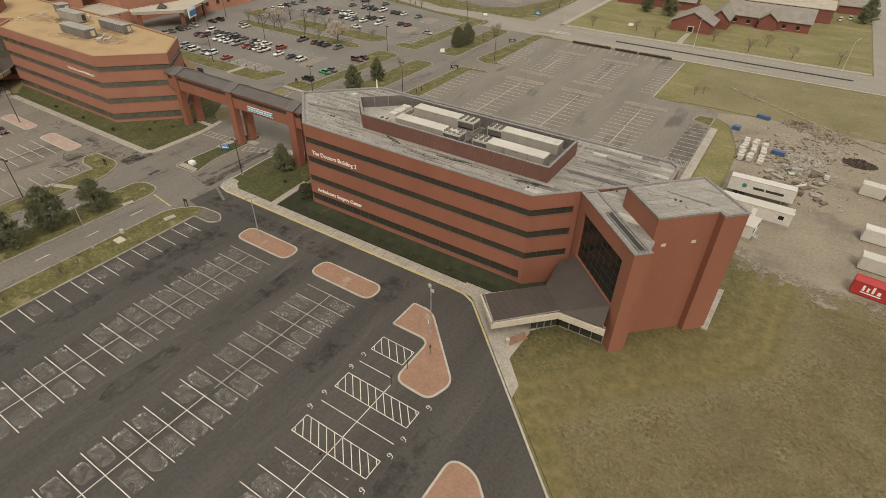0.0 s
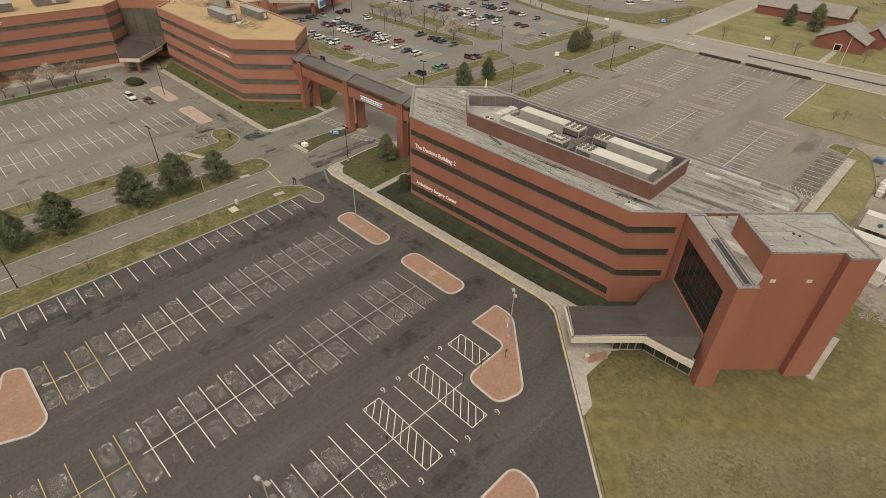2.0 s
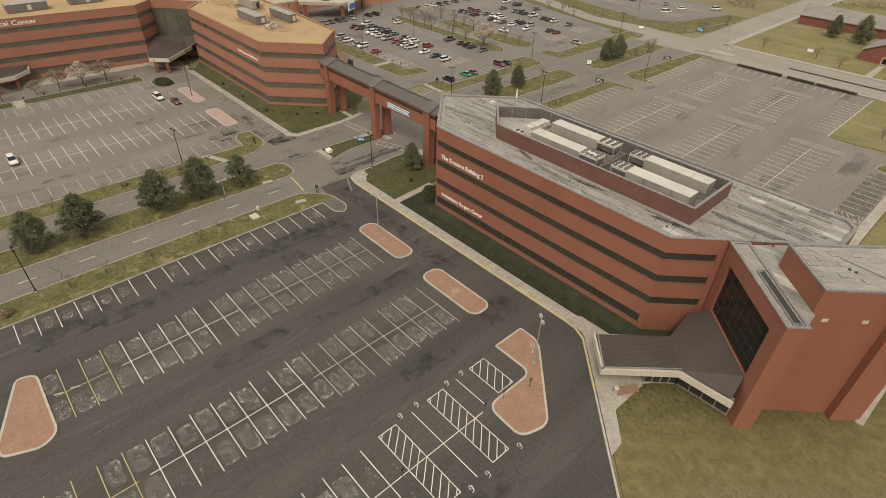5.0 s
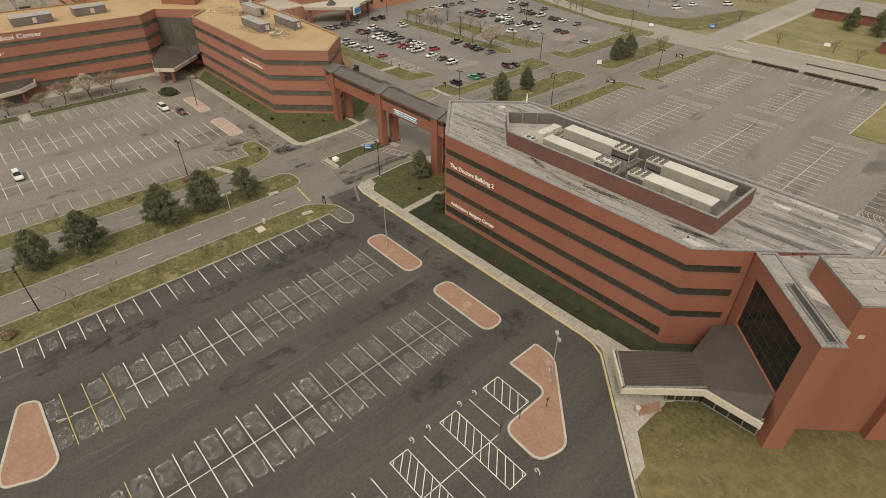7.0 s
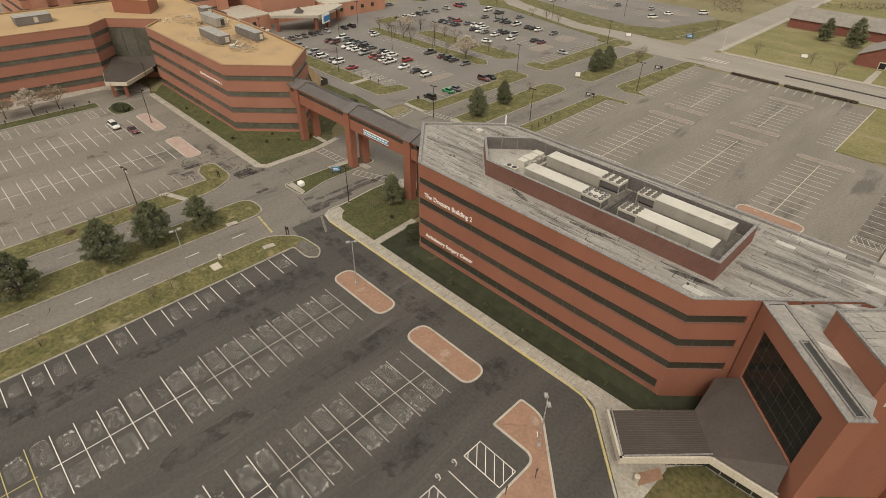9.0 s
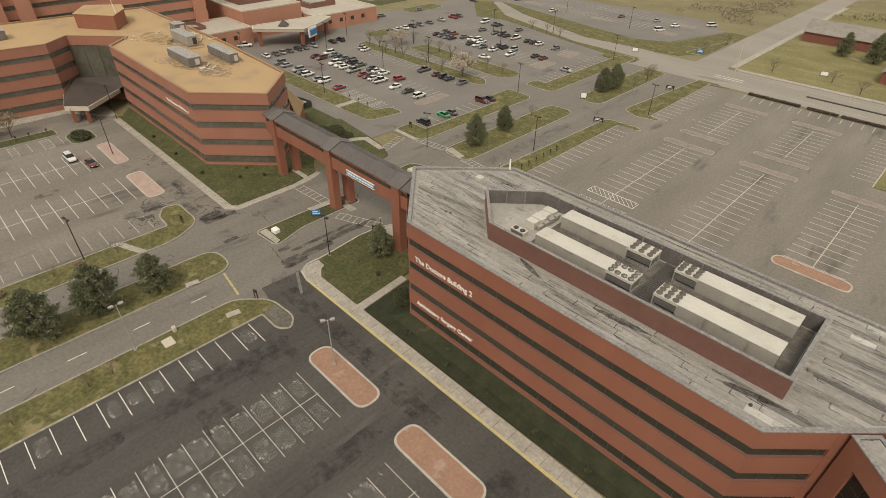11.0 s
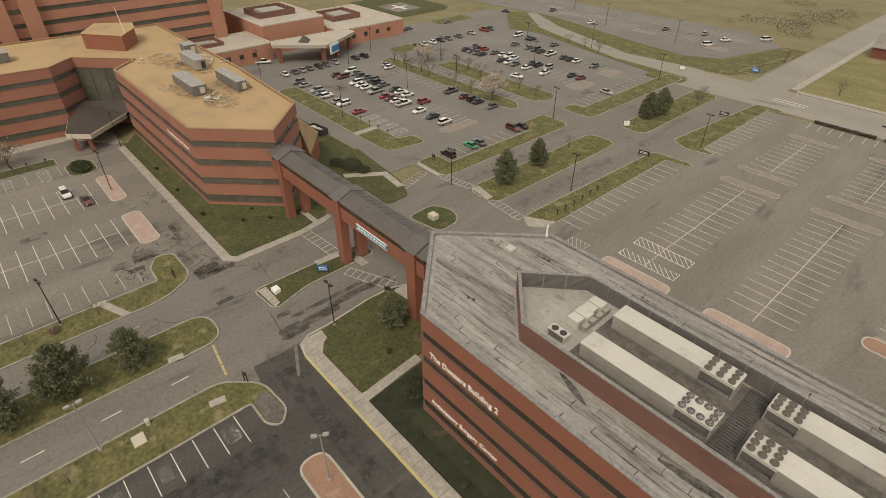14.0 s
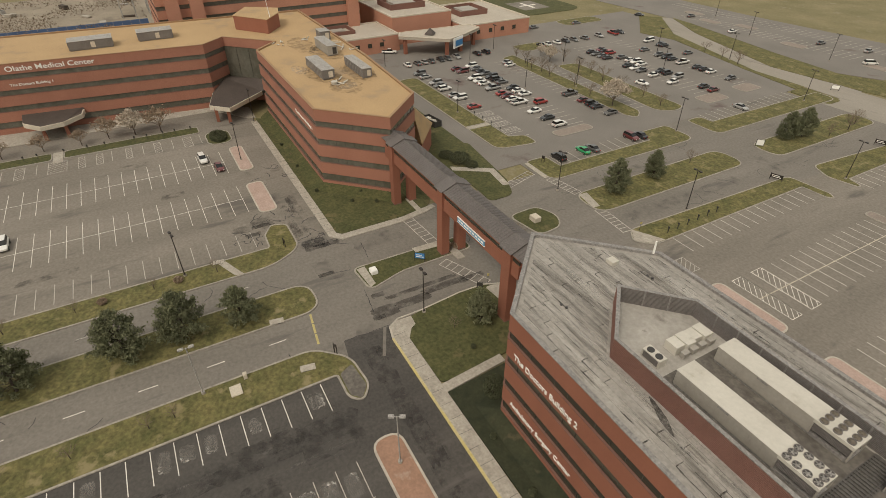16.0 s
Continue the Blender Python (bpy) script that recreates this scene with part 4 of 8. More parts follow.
# Wet runs along the drive below the bridge, a puddle at the junction and the wet mouth of the west lot.
for x, y, rx, ry in ((-26.2, -5.2, 1.5, 2.4), (-26.4, 0.2, 1.0, 3.4), (-27.4, 6.8, 0.8, 4.6), (-29.0, 3.0, 0.5, 7.0), (-27.0, 12.0, 0.7, 2.6), (-30.6, -4.6, 0.6, 1.2), (-40.4, -10.4, 0.55, 1.5), (-51.0, -9.4, 1.5, 2.4), (-49.4, -7.4, 0.7, 2.8), (-62.2, -16.4, 0.7, 2.4), (-59.6, -19.0, 0.7, 1.6)):
    bm = bmesh.new()
    blotch(bm, x, y, rx, ry, 0.0068, rnd, 30)
    setting("wet_run", bm, WET, "dark wet run on the asphalt with broken edges", "marking")
# Saw-cut joints where the drive was repaved, filled with tar.
bm = bmesh.new()
for a, b in (((-46.8, -1.2), (-41.6, -1.8)), ((-33.2, -6.1), (-26.8, -6.9)), ((-22.8, -5.6), (-23.1, -13.4)), ((-39.6, -6.2), (-40.0, -9.0)), ((-53.4, -13.0), (-47.4, -3.4))):
    a, b = Vector((*a, 0.0072)), Vector((*b, 0.0072))
    side = Vector((a.y - b.y, b.x - a.x, 0)).normalized()
    old = None
    for k in range(13):
        q = a.lerp(b, k / 12) + side * rnd.uniform(-0.09, 0.09)
        w = side * rnd.uniform(0.03, 0.085)
        pair = (bm.verts.new(q - w), bm.verts.new(q + w))
        if old:
            bm.faces.new((old[0], pair[0], pair[1], old[1]))
        old = pair
setting("tar_joints", bm, SEAL, "tar-filled joints between stretches of paving", "marking")
bm = bmesh.new()
blotch(bm, 59.1, 78, 2.6, 14.5, 0.003, rnd, 40)
setting("oily_stalls", bm, OIL, "dark oily row of old stalls", "marking")
hatch(56.4, 63.2, 61.8, 66.2, 5, BACK_LINE, -1.4)
# ---- brick office buildings ----
BANDS = ((1.75, 3.4), (6.15, 7.5), (10.35, 11.7), (14.5, 15.75))
TALL = (*BANDS, (18.65, 19.95), (22.8, 24.1), (26.95, 28.2))


def banded(name, label, outline, top, roof_mat, coping, bands=BANDS, bars=2.1, category="office building", brick=None, glass=None):
    """A brick building with ribbon windows all round."""
    house = thing(name, label, category)
    p = ccw(outline)
    z = 0.0
    glass_line, inner = inset(p, 0.22), inset(p, 0.45)
    for lo, hi in (*bands, (top, top)):
        part("brick_band", ring(bmesh.new(), p, inner, z, lo), brick or BRICK, house)
        if hi > lo:
            window = part("ribbon_window", ring(bmesh.new(), glass_line, inset(p, 0.3), lo, hi), glass or GLASS, house, "dark tinted ribbon window")
            bm = bmesh.new()
            for a, b in zip(glass_line, glass_line[1:] + glass_line[:1]):
                a, b = Vector(a), Vector(b)
                u = (b - a).normalized()
                n = Vector((u.y, -u.x)) * 0.05
                count = max(1, round((b - a).length / bars))
                for i in range(1, count):
                    c = a.lerp(b, i / count)
                    prism(bm, [tuple(c - u * 0.03), tuple(c - u * 0.03 + n), tuple(c + u * 0.03 + n), tuple(c + u * 0.03)], lo, hi)
            tagged(part("mullions", bm, FRAME, window, "dark bronze mullions"), kind="stuff")
            part("sill", ring(bmesh.new(), inset(p, -0.04), inset(p, 0.2), lo - 0.1, lo + 0.02), BRICK_DARK, window)
        z = hi
    part("coping", ring(bmesh.new(), inset(p, -0.06), inset(p, 0.5), top, top + 0.12), coping, house, "metal roof edge")
    part("flashing", ring(bmesh.new(), inset(p, 0.455), inset(p, 0.5), top - 0.32, top), coping, house)
    part("roof", prism(bmesh.new(), inset(p, 0.44), top - 0.6, top - 0.32), roof_mat, house, "flat roof")
    return house


def along(p, y):
    """The stretch of x that an outline spans at y."""
    xs = []
    for a, b in zip(p, p[1:] + p[:1]):
        if (a[1] - y) * (b[1] - y) <= 0 and a[1] != b[1]:
            xs.append(a[0] + (b[0] - a[0]) * (y - a[1]) / (b[1] - a[1]))
    return min(xs), max(xs)


LAP_DIRT = ragged("black_lap_dirt", (0.065, 0.056, 0.046), 2.2, 0.34, 0.62, 0.8)


def roof_sheets(parent, outline, z, step, seed, m=None):
    """Overlapping strips of roofing, each a thin sheet of its own."""
    r = random.Random(seed)
    lo, hi = min(q[1] for q in outline), max(q[1] for q in outline)
    n = int((hi - lo) / step)
    step = (hi - lo) / n
    for i in range(n):
        y0, y1 = lo + i * step + 0.016, lo + (i + 1) * step - 0.016
        (a0, b0), (a1, b1) = along(outline, y0), along(outline, y1)
        cuts, x = [], max(a0, a1) + r.uniform(1.5, 7)
        while x < min(b0, b1) - 1.5:
            cuts.append(x)
            x += r.choice((3.0, 6.0, 9.0, 12.0)) * r.uniform(0.8, 1.2)
        left = [(a0, a1)] + [(c, c) for c in cuts]
        right = [(c, c) for c in cuts] + [(b0, b1)]
        for (l0, l1), (r0, r1) in zip(left, right):
            h = z + r.uniform(0.0, 0.03)
            bm = prism(bmesh.new(), [(l0, y0), (r0 - 0.04, y0), (r1 - 0.04, y1), (l1, y1)], z - 0.06, h)
            if m:
                bm.transform(m)
            worn = r.random() if min(l0, l1) > 46 and not m else 0.5
            part("roof_sheet", bm, DARK_SHEET if worn < 0.2 else PALE_SHEET if worn > 0.8 else SHEET, parent)
            if l0 == l1 and r.random() < 0.75:
                w, e = r.uniform(0.03, 0.10), r.uniform(0.2, 0.55)
                bm = bmesh.new()
                bm.faces.new([bm.verts.new((*q, z + 0.036)) for q in ((l0 - w, y0 + r.uniform(0, 0.3)), (l0 + w * 0.7, y0), (l0 + w, y1 - r.uniform(0, 0.3)), (l0 - w * 0.4, y1))])
                bm.faces.new([bm.verts.new((*q, z + 0.038)) for q in ((l0, y0 - 0.05), (l0 + e * 2.2, y0 - 0.02), (l0 + e * 2.0, y0 + 0.05), (l0, y0 + 0.07))])
                if m:
                    bm.transform(m)
                part("lap_dirt", bm, LAP_DIRT, parent)


def lettering(name, text, height, width, m, mat, parent, label):
    """Raised letters from the built-in font, scaled to a height and a length."""
    c = bpy.data.curves.new(name, "FONT")
    c.body, c.extrude, c.offset = text, 0.04, 0.009
    tmp = bpy.data.objects.new(name, c)
    me = bpy.data.meshes.new_from_object(tmp)
    bpy.data.objects.remove(tmp)
    xs, ys = [v.co.x for v in me.vertices], [v.co.y for v in me.vertices]
    sx, sy = width / (max(xs) - min(xs)), height / (max(ys) - min(ys))
    me.transform(m @ Matrix.Diagonal((sx, sy, 1, 1)) @ Matrix.Translation((-min(xs), -min(ys), 0)))
    flat = m.inverted()
    left = bmesh.new()
    left.from_mesh(me)
    seen, pieces = set(), []
    for v in left.verts:
        if v in seen:
            continue
        seen.add(v)
        todo, piece = [v], []
        while todo:
            q = todo.pop()
            piece.append(q)
            for e in q.link_edges:
                o = e.other_vert(q)
                if o not in seen:
                    seen.add(o)
                    todo.append(o)
        x = [(flat @ q.co).x for q in piece]
        pieces.append([min(x), max(x), piece])
    letters = []
    for lo, hi, piece in sorted(pieces, key=lambda q: q[0]):
        if letters and (lo + hi) / 2 < letters[-1][0] and lo < letters[-1][0]:
            letters[-1][1].extend(piece)
            letters[-1][0] = max(hi, letters[-1][0])
        else:
            letters.append([hi, list(piece)])
    for hi, piece in letters:
        bm, made = bmesh.new(), {}
        for v in piece:
            made[v] = bm.verts.new(v.co)
        for f in {f for v in piece for f in v.link_faces}:
            bm.faces.new([made[v] for v in f.verts])
        part(name, bm, mat, parent, label)
    left.free()
    bpy.data.meshes.remove(me)


B2 = [(0, 0), (48.4, 0), (54.4, 6.0), (62.6, 14.2), (65, 14.2), (65, 22.9), (63.5, 24.4), (0, 24.4), (-12.2, 12.2)]
second = banded("office_building", "four-storey red brick office building with dark ribbon windows and pale roof", B2, 18.3, COPING, COPING)
ON_SOUTH = lambda x, y, z: Matrix.Translation((x, y, z)) @ Matrix.Rotation(radians(90), 4, "X")
lettering("sign_letter", "The Doctors Building 2", 1.12, 11.3, ON_SOUTH(1.6, -0.06, 12.05), WHITE, second, "white raised sign letter")
lettering("sign_letter", "Ambulatory Surgery Center", 1.0, 11.7, ON_SOUTH(1.8, -0.06, 3.85), WHITE, second, "white raised sign letter")
D = Vector((1, -1)).normalized()


def strip(a, b, depth):
    """The outline of a wall from a to b, of that depth towards its left."""
    a, b = Vector(a), Vector(b)
    u = (b - a).normalized()
    n = Vector((-u.y, u.x)) * depth
    return [tuple(a), tuple(b), tuple(b + n), tuple(a + n)]


# Solid brick pier that closes the windows beside the entrance.
part("corner_pier", prism(bmesh.new(), strip((53.55, 5.12), (54.45, 6.02), 0.5), 0, 18.2), BRICK, second)
part("foot_panel", prism(bmesh.new(), strip((47.7, -0.05), (48.42, -0.05), 0.5), 0.0, 6.1), BRICK, second)
part("foot_panel", prism(bmesh.new(), strip((48.44, -0.04), (54.44, 5.96), 0.5), 0.0, 6.1), BRICK, second)
WALL_A, WALL_B = (54.35, 5.45), (66.05, -6.25)
G0, G1, GZ0, GZ1 = 1.9, 14.2, 7.5, 15.75


def on_wall(s, off=0.0):
    p = Vector(WALL_A) + D * s + Vector((-1, -1)).normalized() * off
    return (p.x, p.y)


entrance = part("entrance_wall", prism(bmesh.new(), strip(on_wall(0), on_wall(G0), 2.6), 0, 18.3), BRICK, second)
LENGTH = (Vector(WALL_B) - Vector(WALL_A)).length
part("wall_end", prism(bmesh.new(), strip(on_wall(G1), on_wall(LENGTH), 2.6), 0, 18.3), BRICK, entrance)
part("wall_head", prism(bmesh.new(), strip(on_wall(G0), on_wall(G1), 2.6), GZ1, 18.3), BRICK, entrance)
part("wall_foot", prism(bmesh.new(), strip(on_wall(G0), on_wall(G1), 2.6), 0, GZ0), BRICK, entrance)
big = part("atrium_window", prism(bmesh.new(), strip(on_wall(G0, -0.3), on_wall(G1, -0.3), 0.1), GZ0, GZ1), BLACK_GLASS, second, "tall dark glass wall over the entrance")
bm = bmesh.new()
for i in range(1, 8):
    s = G0 + (G1 - G0) * i / 8
    prism(bm, strip(on_wall(s - 0.03, -0.24), on_wall(s + 0.03, -0.24), 0.06), GZ0, GZ1)
for i in range(1, 5):
    z = GZ0 + (GZ1 - GZ0) * i / 5
    prism(bm, strip(on_wall(G0, -0.25), on_wall(G1, -0.25), 0.05), z - 0.03, z + 0.03)
tagged(part("mullions", bm, FRAME, big, "dark bronze mullions"), kind="stuff")
EDGE = strip(on_wall(0), on_wall(LENGTH), 2.6)
part("coping", ring(bmesh.new(), inset(EDGE, -0.08), inset(EDGE, 0.35), 18.3, 18.45), COPING, entrance, "metal roof edge")
for a, b, name, mat, h in ((6.6, LENGTH - 0.7, "gutter_trough", BLACK, 18.46), (6.4, LENGTH - 0.5, "gutter_lip", COPING, 18.62)):
    part(name, prism(bmesh.new(), strip(on_wall(a, -0.95), on_wall(b, -0.95), 0.75), 18.3, h) if name == "gutter_trough" else ring(bmesh.new(), inset(strip(on_wall(a, -0.85), on_wall(b, -0.85), 0.95), -0.06), strip(on_wall(a, -0.92), on_wall(b, -0.92), 0.8), 18.3, h), mat, entrance, "dark metal roof gutter" if mat == COPING else "")
roof_sheets(entrance, inset(strip((0, 0), (LENGTH, 0), 2.6), 0.4), 18.34, 0.9, 5, Matrix.Translation((*WALL_A, 0)) @ Matrix.Rotation(math.atan2(D.y, D.x), 4, "Z"))
# Stair tower, higher than the rest, with a buttress on its flank.
TOWER = [(60.8, 5.3), (67.0, -0.9), (73.5, 5.6), (74.3, 4.8), (77.0, 7.5), (69.7, 14.8)]
tower = part("stair_tower", prism(bmesh.new(), TOWER, 0, 21.3), BRICK, second)
part("tower_link", prism(bmesh.new(), [(56.4, 7.4), (67.5, -3.7), (67.4, -1.2), (60.8, 5.4), (64, 14.3), (61, 12.6)], 0, 17.9), BRICK, second)
part("link_roof", prism(bmesh.new(), inset([(56.4, 7.4), (67.5, -3.7), (67.4, -1.2), (60.8, 5.4), (64, 14.3), (61, 12.6)], 0.02), 17.902, 18.06), SHEET, second, "weathered roof beside the tower")
roof_sheets(second, [(56.6, 7.4), (67.2, -3.2), (67.2, -1.1), (60.8, 5.4), (62.6, 14.0), (61.2, 12.6)], 18.1, 0.95, 7)
part("tower_roof", prism(bmesh.new(), inset(TOWER, 0.36), 21.302, 21.49), SHEET, tower, "weathered tower roof")
part("parapet", ring(bmesh.new(), TOWER, inset(TOWER, 0.35), 21.301, 21.55), COPING, tower)
part("coping", ring(bmesh.new(), inset(TOWER, -0.1), inset(TOWER, 0.22), 21.552, 21.66), COPING, tower, "dark metal roof edge")
roof_sheets(tower, [(0.4, 0.4), (9.6, 0.4), (9.6, -0.7), (12.6, -0.7), (12.6, 8.7), (0.4, 8.4)], 21.5, 0.95, 9, Matrix.Translation((67.0, -0.9, 0)) @ Matrix.Rotation(radians(45), 4, "Z"))
for s in (1.9, 6.6):
    c = Vector((67.0, -0.9)) + Vector((1, 1)).normalized() * s
    u = Vector((1, 1)).normalized()
    o = Vector((1, -1)).normalized() * 0.02
    part("wall_vent", prism(bmesh.new(), [tuple(c - u * 0.35 - o), tuple(c - u * 0.35 + o * 2), tuple(c + u * 0.35 + o * 2), tuple(c + u * 0.35 - o)], 16.7, 17.2), FASCIA, tower, "small pale wall vent")
bm = bmesh.new()
tube(bm, (66.0, 7.1, 21.62), (72.1, 6.7, 21.62), 0.10, n=4)
part("roof_seam", bm, COPING, tower, "dark raised roof seam")
part("back_strip", prism(bmesh.new(), [(76.8, 7.0), (77.7, 7.0), (78.2, 18.8), (77.2, 18.6), (73, 11.6)], 0.0, 0.4), CONCRETE, second, "pale concrete foundation")

# Entrance canopy: brown metal roof rising to the glass wall, cream fascia, glazed vestibule.
canopy = thing("entrance_canopy", "angular brown metal canopy with a cream fascia", "canopy")
rim = [(45.9, -10.2), (50.6, -15.0), (58.0, -7.4), (65.0, -7.1)]
bm = bmesh.new()
v = [bm.verts.new(q) for q in ((46.2, -10.1, 4.72), (50.65, -14.6, 4.72), (57.9, -7.15, 4.8), (64.6, -6.85, 4.9), (64.4, -4.65, 7.45), (55.75, 4.0, 7.45), (53.4, 3.2, 6.0), (53.6, -2.3, 4.72))]
bm.faces.new((v[0], v[1], v[2], v[7]))
bm.faces.new((v[7], v[2], v[5], v[6]))
bm.faces.new((v[2], v[3], v[4], v[5]))
roof = part("canopy_roof", bm, BROWN_ROOF, canopy, "brown standing seam roof")
bm = bmesh.new()
for i in range(1, 26):
    k = i / 26
    a = Vector((46.2, -10.1, 4.74)).lerp(Vector((50.65, -14.6, 4.74)), k)
    b = Vector((53.6, -2.3, 4.74)).lerp(Vector((57.9, -7.15, 4.82)), k)
    tube(bm, a, b, 0.035, n=4)
for i in range(1, 18):
    k = i / 18
    a = Vector((57.9, -7.15, 4.82)).lerp(Vector((64.6, -6.85, 4.92)), k)
    b = Vector((55.75, 4.0, 7.47)).lerp(Vector((64.4, -4.65, 7.47)), k)
    tube(bm, a, b, 0.035, n=4)
tagged(part("seams", bm, BROWN_ROOF, roof), kind="stuff")
bm = bmesh.new()
for a, b in zip(rim, rim[1:]):
    u = (Vector(b) - Vector(a)).normalized() * 0.02
    prism(bm, strip(Vector(a) - u, Vector(b) + u, 0.3), 3.6, 4.7)
prism(bm, strip((53.7, -2.2), (45.9, -10.2), 0.3), 3.6, 4.66)
part("fascia", bm, FASCIA, canopy, "cream painted fascia")
bm = bmesh.new()
for a, b in zip(rim, rim[1:]):
    prism(bm, strip(Vector(a) + Vector((0.25, 0.45)), Vector(b) + Vector((-0.1, 0.45)), 0.16), 4.7, 4.92)
part("gutter", bm, COPING, canopy, "brown metal gutter")
part("soffit", prism(bmesh.new(), [(46.2, -10.1), (50.6, -14.5), (57.9, -7.1), (64.6, -6.8), (64.6, -5.2), (54.4, 4.8), (53.8, -2.2)], 3.55, 3.62), FASCIA, canopy)
bm = bmesh.new()
GLAZED = [(54.2, -8.5), (57.5, -5.2), (64.7, -5.0)]
for a, b in zip(GLAZED, GLAZED[1:]):
    prism(bm, strip(a, b, 0.1), 0.3, 3.54)
glazing = part("vestibule_glazing", bm, GLASS, canopy, "dark glazed vestibule wall")
bm = bmesh.new()
for a, b in zip(GLAZED, GLAZED[1:]):
    a, b = Vector(a), Vector(b)
    for i in range(5):
        c = a.lerp(b, i / 4.0)
        prism(bm, block(c.x - 0.07, c.y - 0.12, c.x + 0.07, c.y + 0.08), 0.0, 3.54)
    prism(bm, strip(a, b, 0.12), 0.0, 0.3)
part("frame", bm, COPING, glazing)
for x, y in ((51.2, -8.2),):
    part("column", prism(bmesh.new(), block(x - 0.25, y - 0.25, x + 0.25, y + 0.25), 0.1, 3.56), BRICK, canopy)
bin_ = thing("litter_bin", "small pale litter bin on the entrance apron", "litter bin")
part("body", tube(bmesh.new(), (52.6, -13.0, 0.15), (52.6, -13.0, 1.0), 0.32, 0.36, 10), CONCRETE, bin_)
part("lid", tube(bmesh.new(), (52.6, -13.0, 1.0), (52.6, -13.0, 1.15), 0.38, 0.3, 10), FASCIA, bin_)

# Roof of the second building.
roof_sheets(second, inset(B2, 0.5), 18.05, 0.98, 2)
bm = bmesh.new()
prism(bm, strip((49.0, 11.2), (60.4, 11.9), 0.35), 18.0, 18.4)
part("roof_upstand", bm, COPING, second, "dark metal expansion joint on the roof")
PENT = [(4.2, 12.0), (10.5, 5.5), (48.4, 5.5), (48.4, 17.7), (10.5, 17.9)]
pent = part("screen_wall", ring(bmesh.new(), PENT, inset(PENT, 0.25), 18.0, 20.75), BRICK_DARK, second, "brown ribbed screen wall round roof plant")
bm = bmesh.new()
for i in range(13):
    z = 18.12 + i * 0.2
    ring(bm, inset(PENT, -0.075), inset(PENT, 0.02), z, z + 0.1)
tagged(part("ribs", bm, BRICK_DARK, pent), kind="stuff")
part("cap", ring(bmesh.new(), inset(PENT, -0.08), inset(PENT, 0.33), 20.75, 20.84), COPING, pent)
bm = bmesh.new()
IN = inset(PENT, 0.26)
for i in range(15):
    z = 18.1 + i * 0.175
    ring(bm, IN, inset(PENT, 0.33), z, z + 0.12)
tagged(part("louvre_lining", bm, LOUVRE, pent, "grey louvred lining"), kind="stuff")
bm = bmesh.new()
for a, b in zip(IN, IN[1:] + IN[:1]):
    a, b = Vector(a), Vector(b)
    n = max(2, round((b - a).length / 2.6))
    for i in range(1, n):
        c = a.lerp(b, i / n)
        w = (Vector((26, 11.5)) - c).normalized()
        c += w * 0.1
        part("louvre_post", prism(bmesh.new(), block(c.x - 0.07, c.y - 0.07, c.x + 0.07, c.y + 0.07), 18.0, 20.7), COPING, pent)
PENT_FLOOR = material("trodden_roof_membrane", (0.40, 0.368, 0.318), (0.32, 0.292, 0.25), 0.85, 0.35, 2.0, 0.05, speckle=0.14, stain=(0.22, 0.195, 0.165), stain_scale=0.3, stain_at=0.62)
part("plant_floor", prism(bmesh.new(), inset(PENT, 0.34), 18.05, 18.66), PENT_FLOOR, second, "pale grey membrane floor round roof plant")
# Thin dark sheet that stands in for shade on the floor between units.
part("plant_deck", prism(bmesh.new(), block(15.4, 6.1, 47.9, 17.2), 18.62, 18.668), SHADE_AND_SOIL, second, "dark sheet painted as shade between roof plant")
bm = bmesh.new()
prism(bm, block(30.5, 6.0, 32.6, 17.3), 18.6, 18.7)
for i in range(28):
    prism(bm, block(30.6, 6.2 + i * 0.39, 32.5, 6.28 + i * 0.39), 18.68, 18.85)
for x in (30.75, 32.3):
    prism(bm, block(x, 6, x + 0.08, 17.2), 18.855, 18.92)
tagged(part("grating", bm, GRATE, second, "dull steel grating between roof plant"), kind="stuff")


ROTOR = plain("dusty_brown_fan", (0.125, 0.097, 0.062), 0.6)
FAN_BLADE = plain("dusty_fan_blade", (0.19, 0.155, 0.105), 0.6)


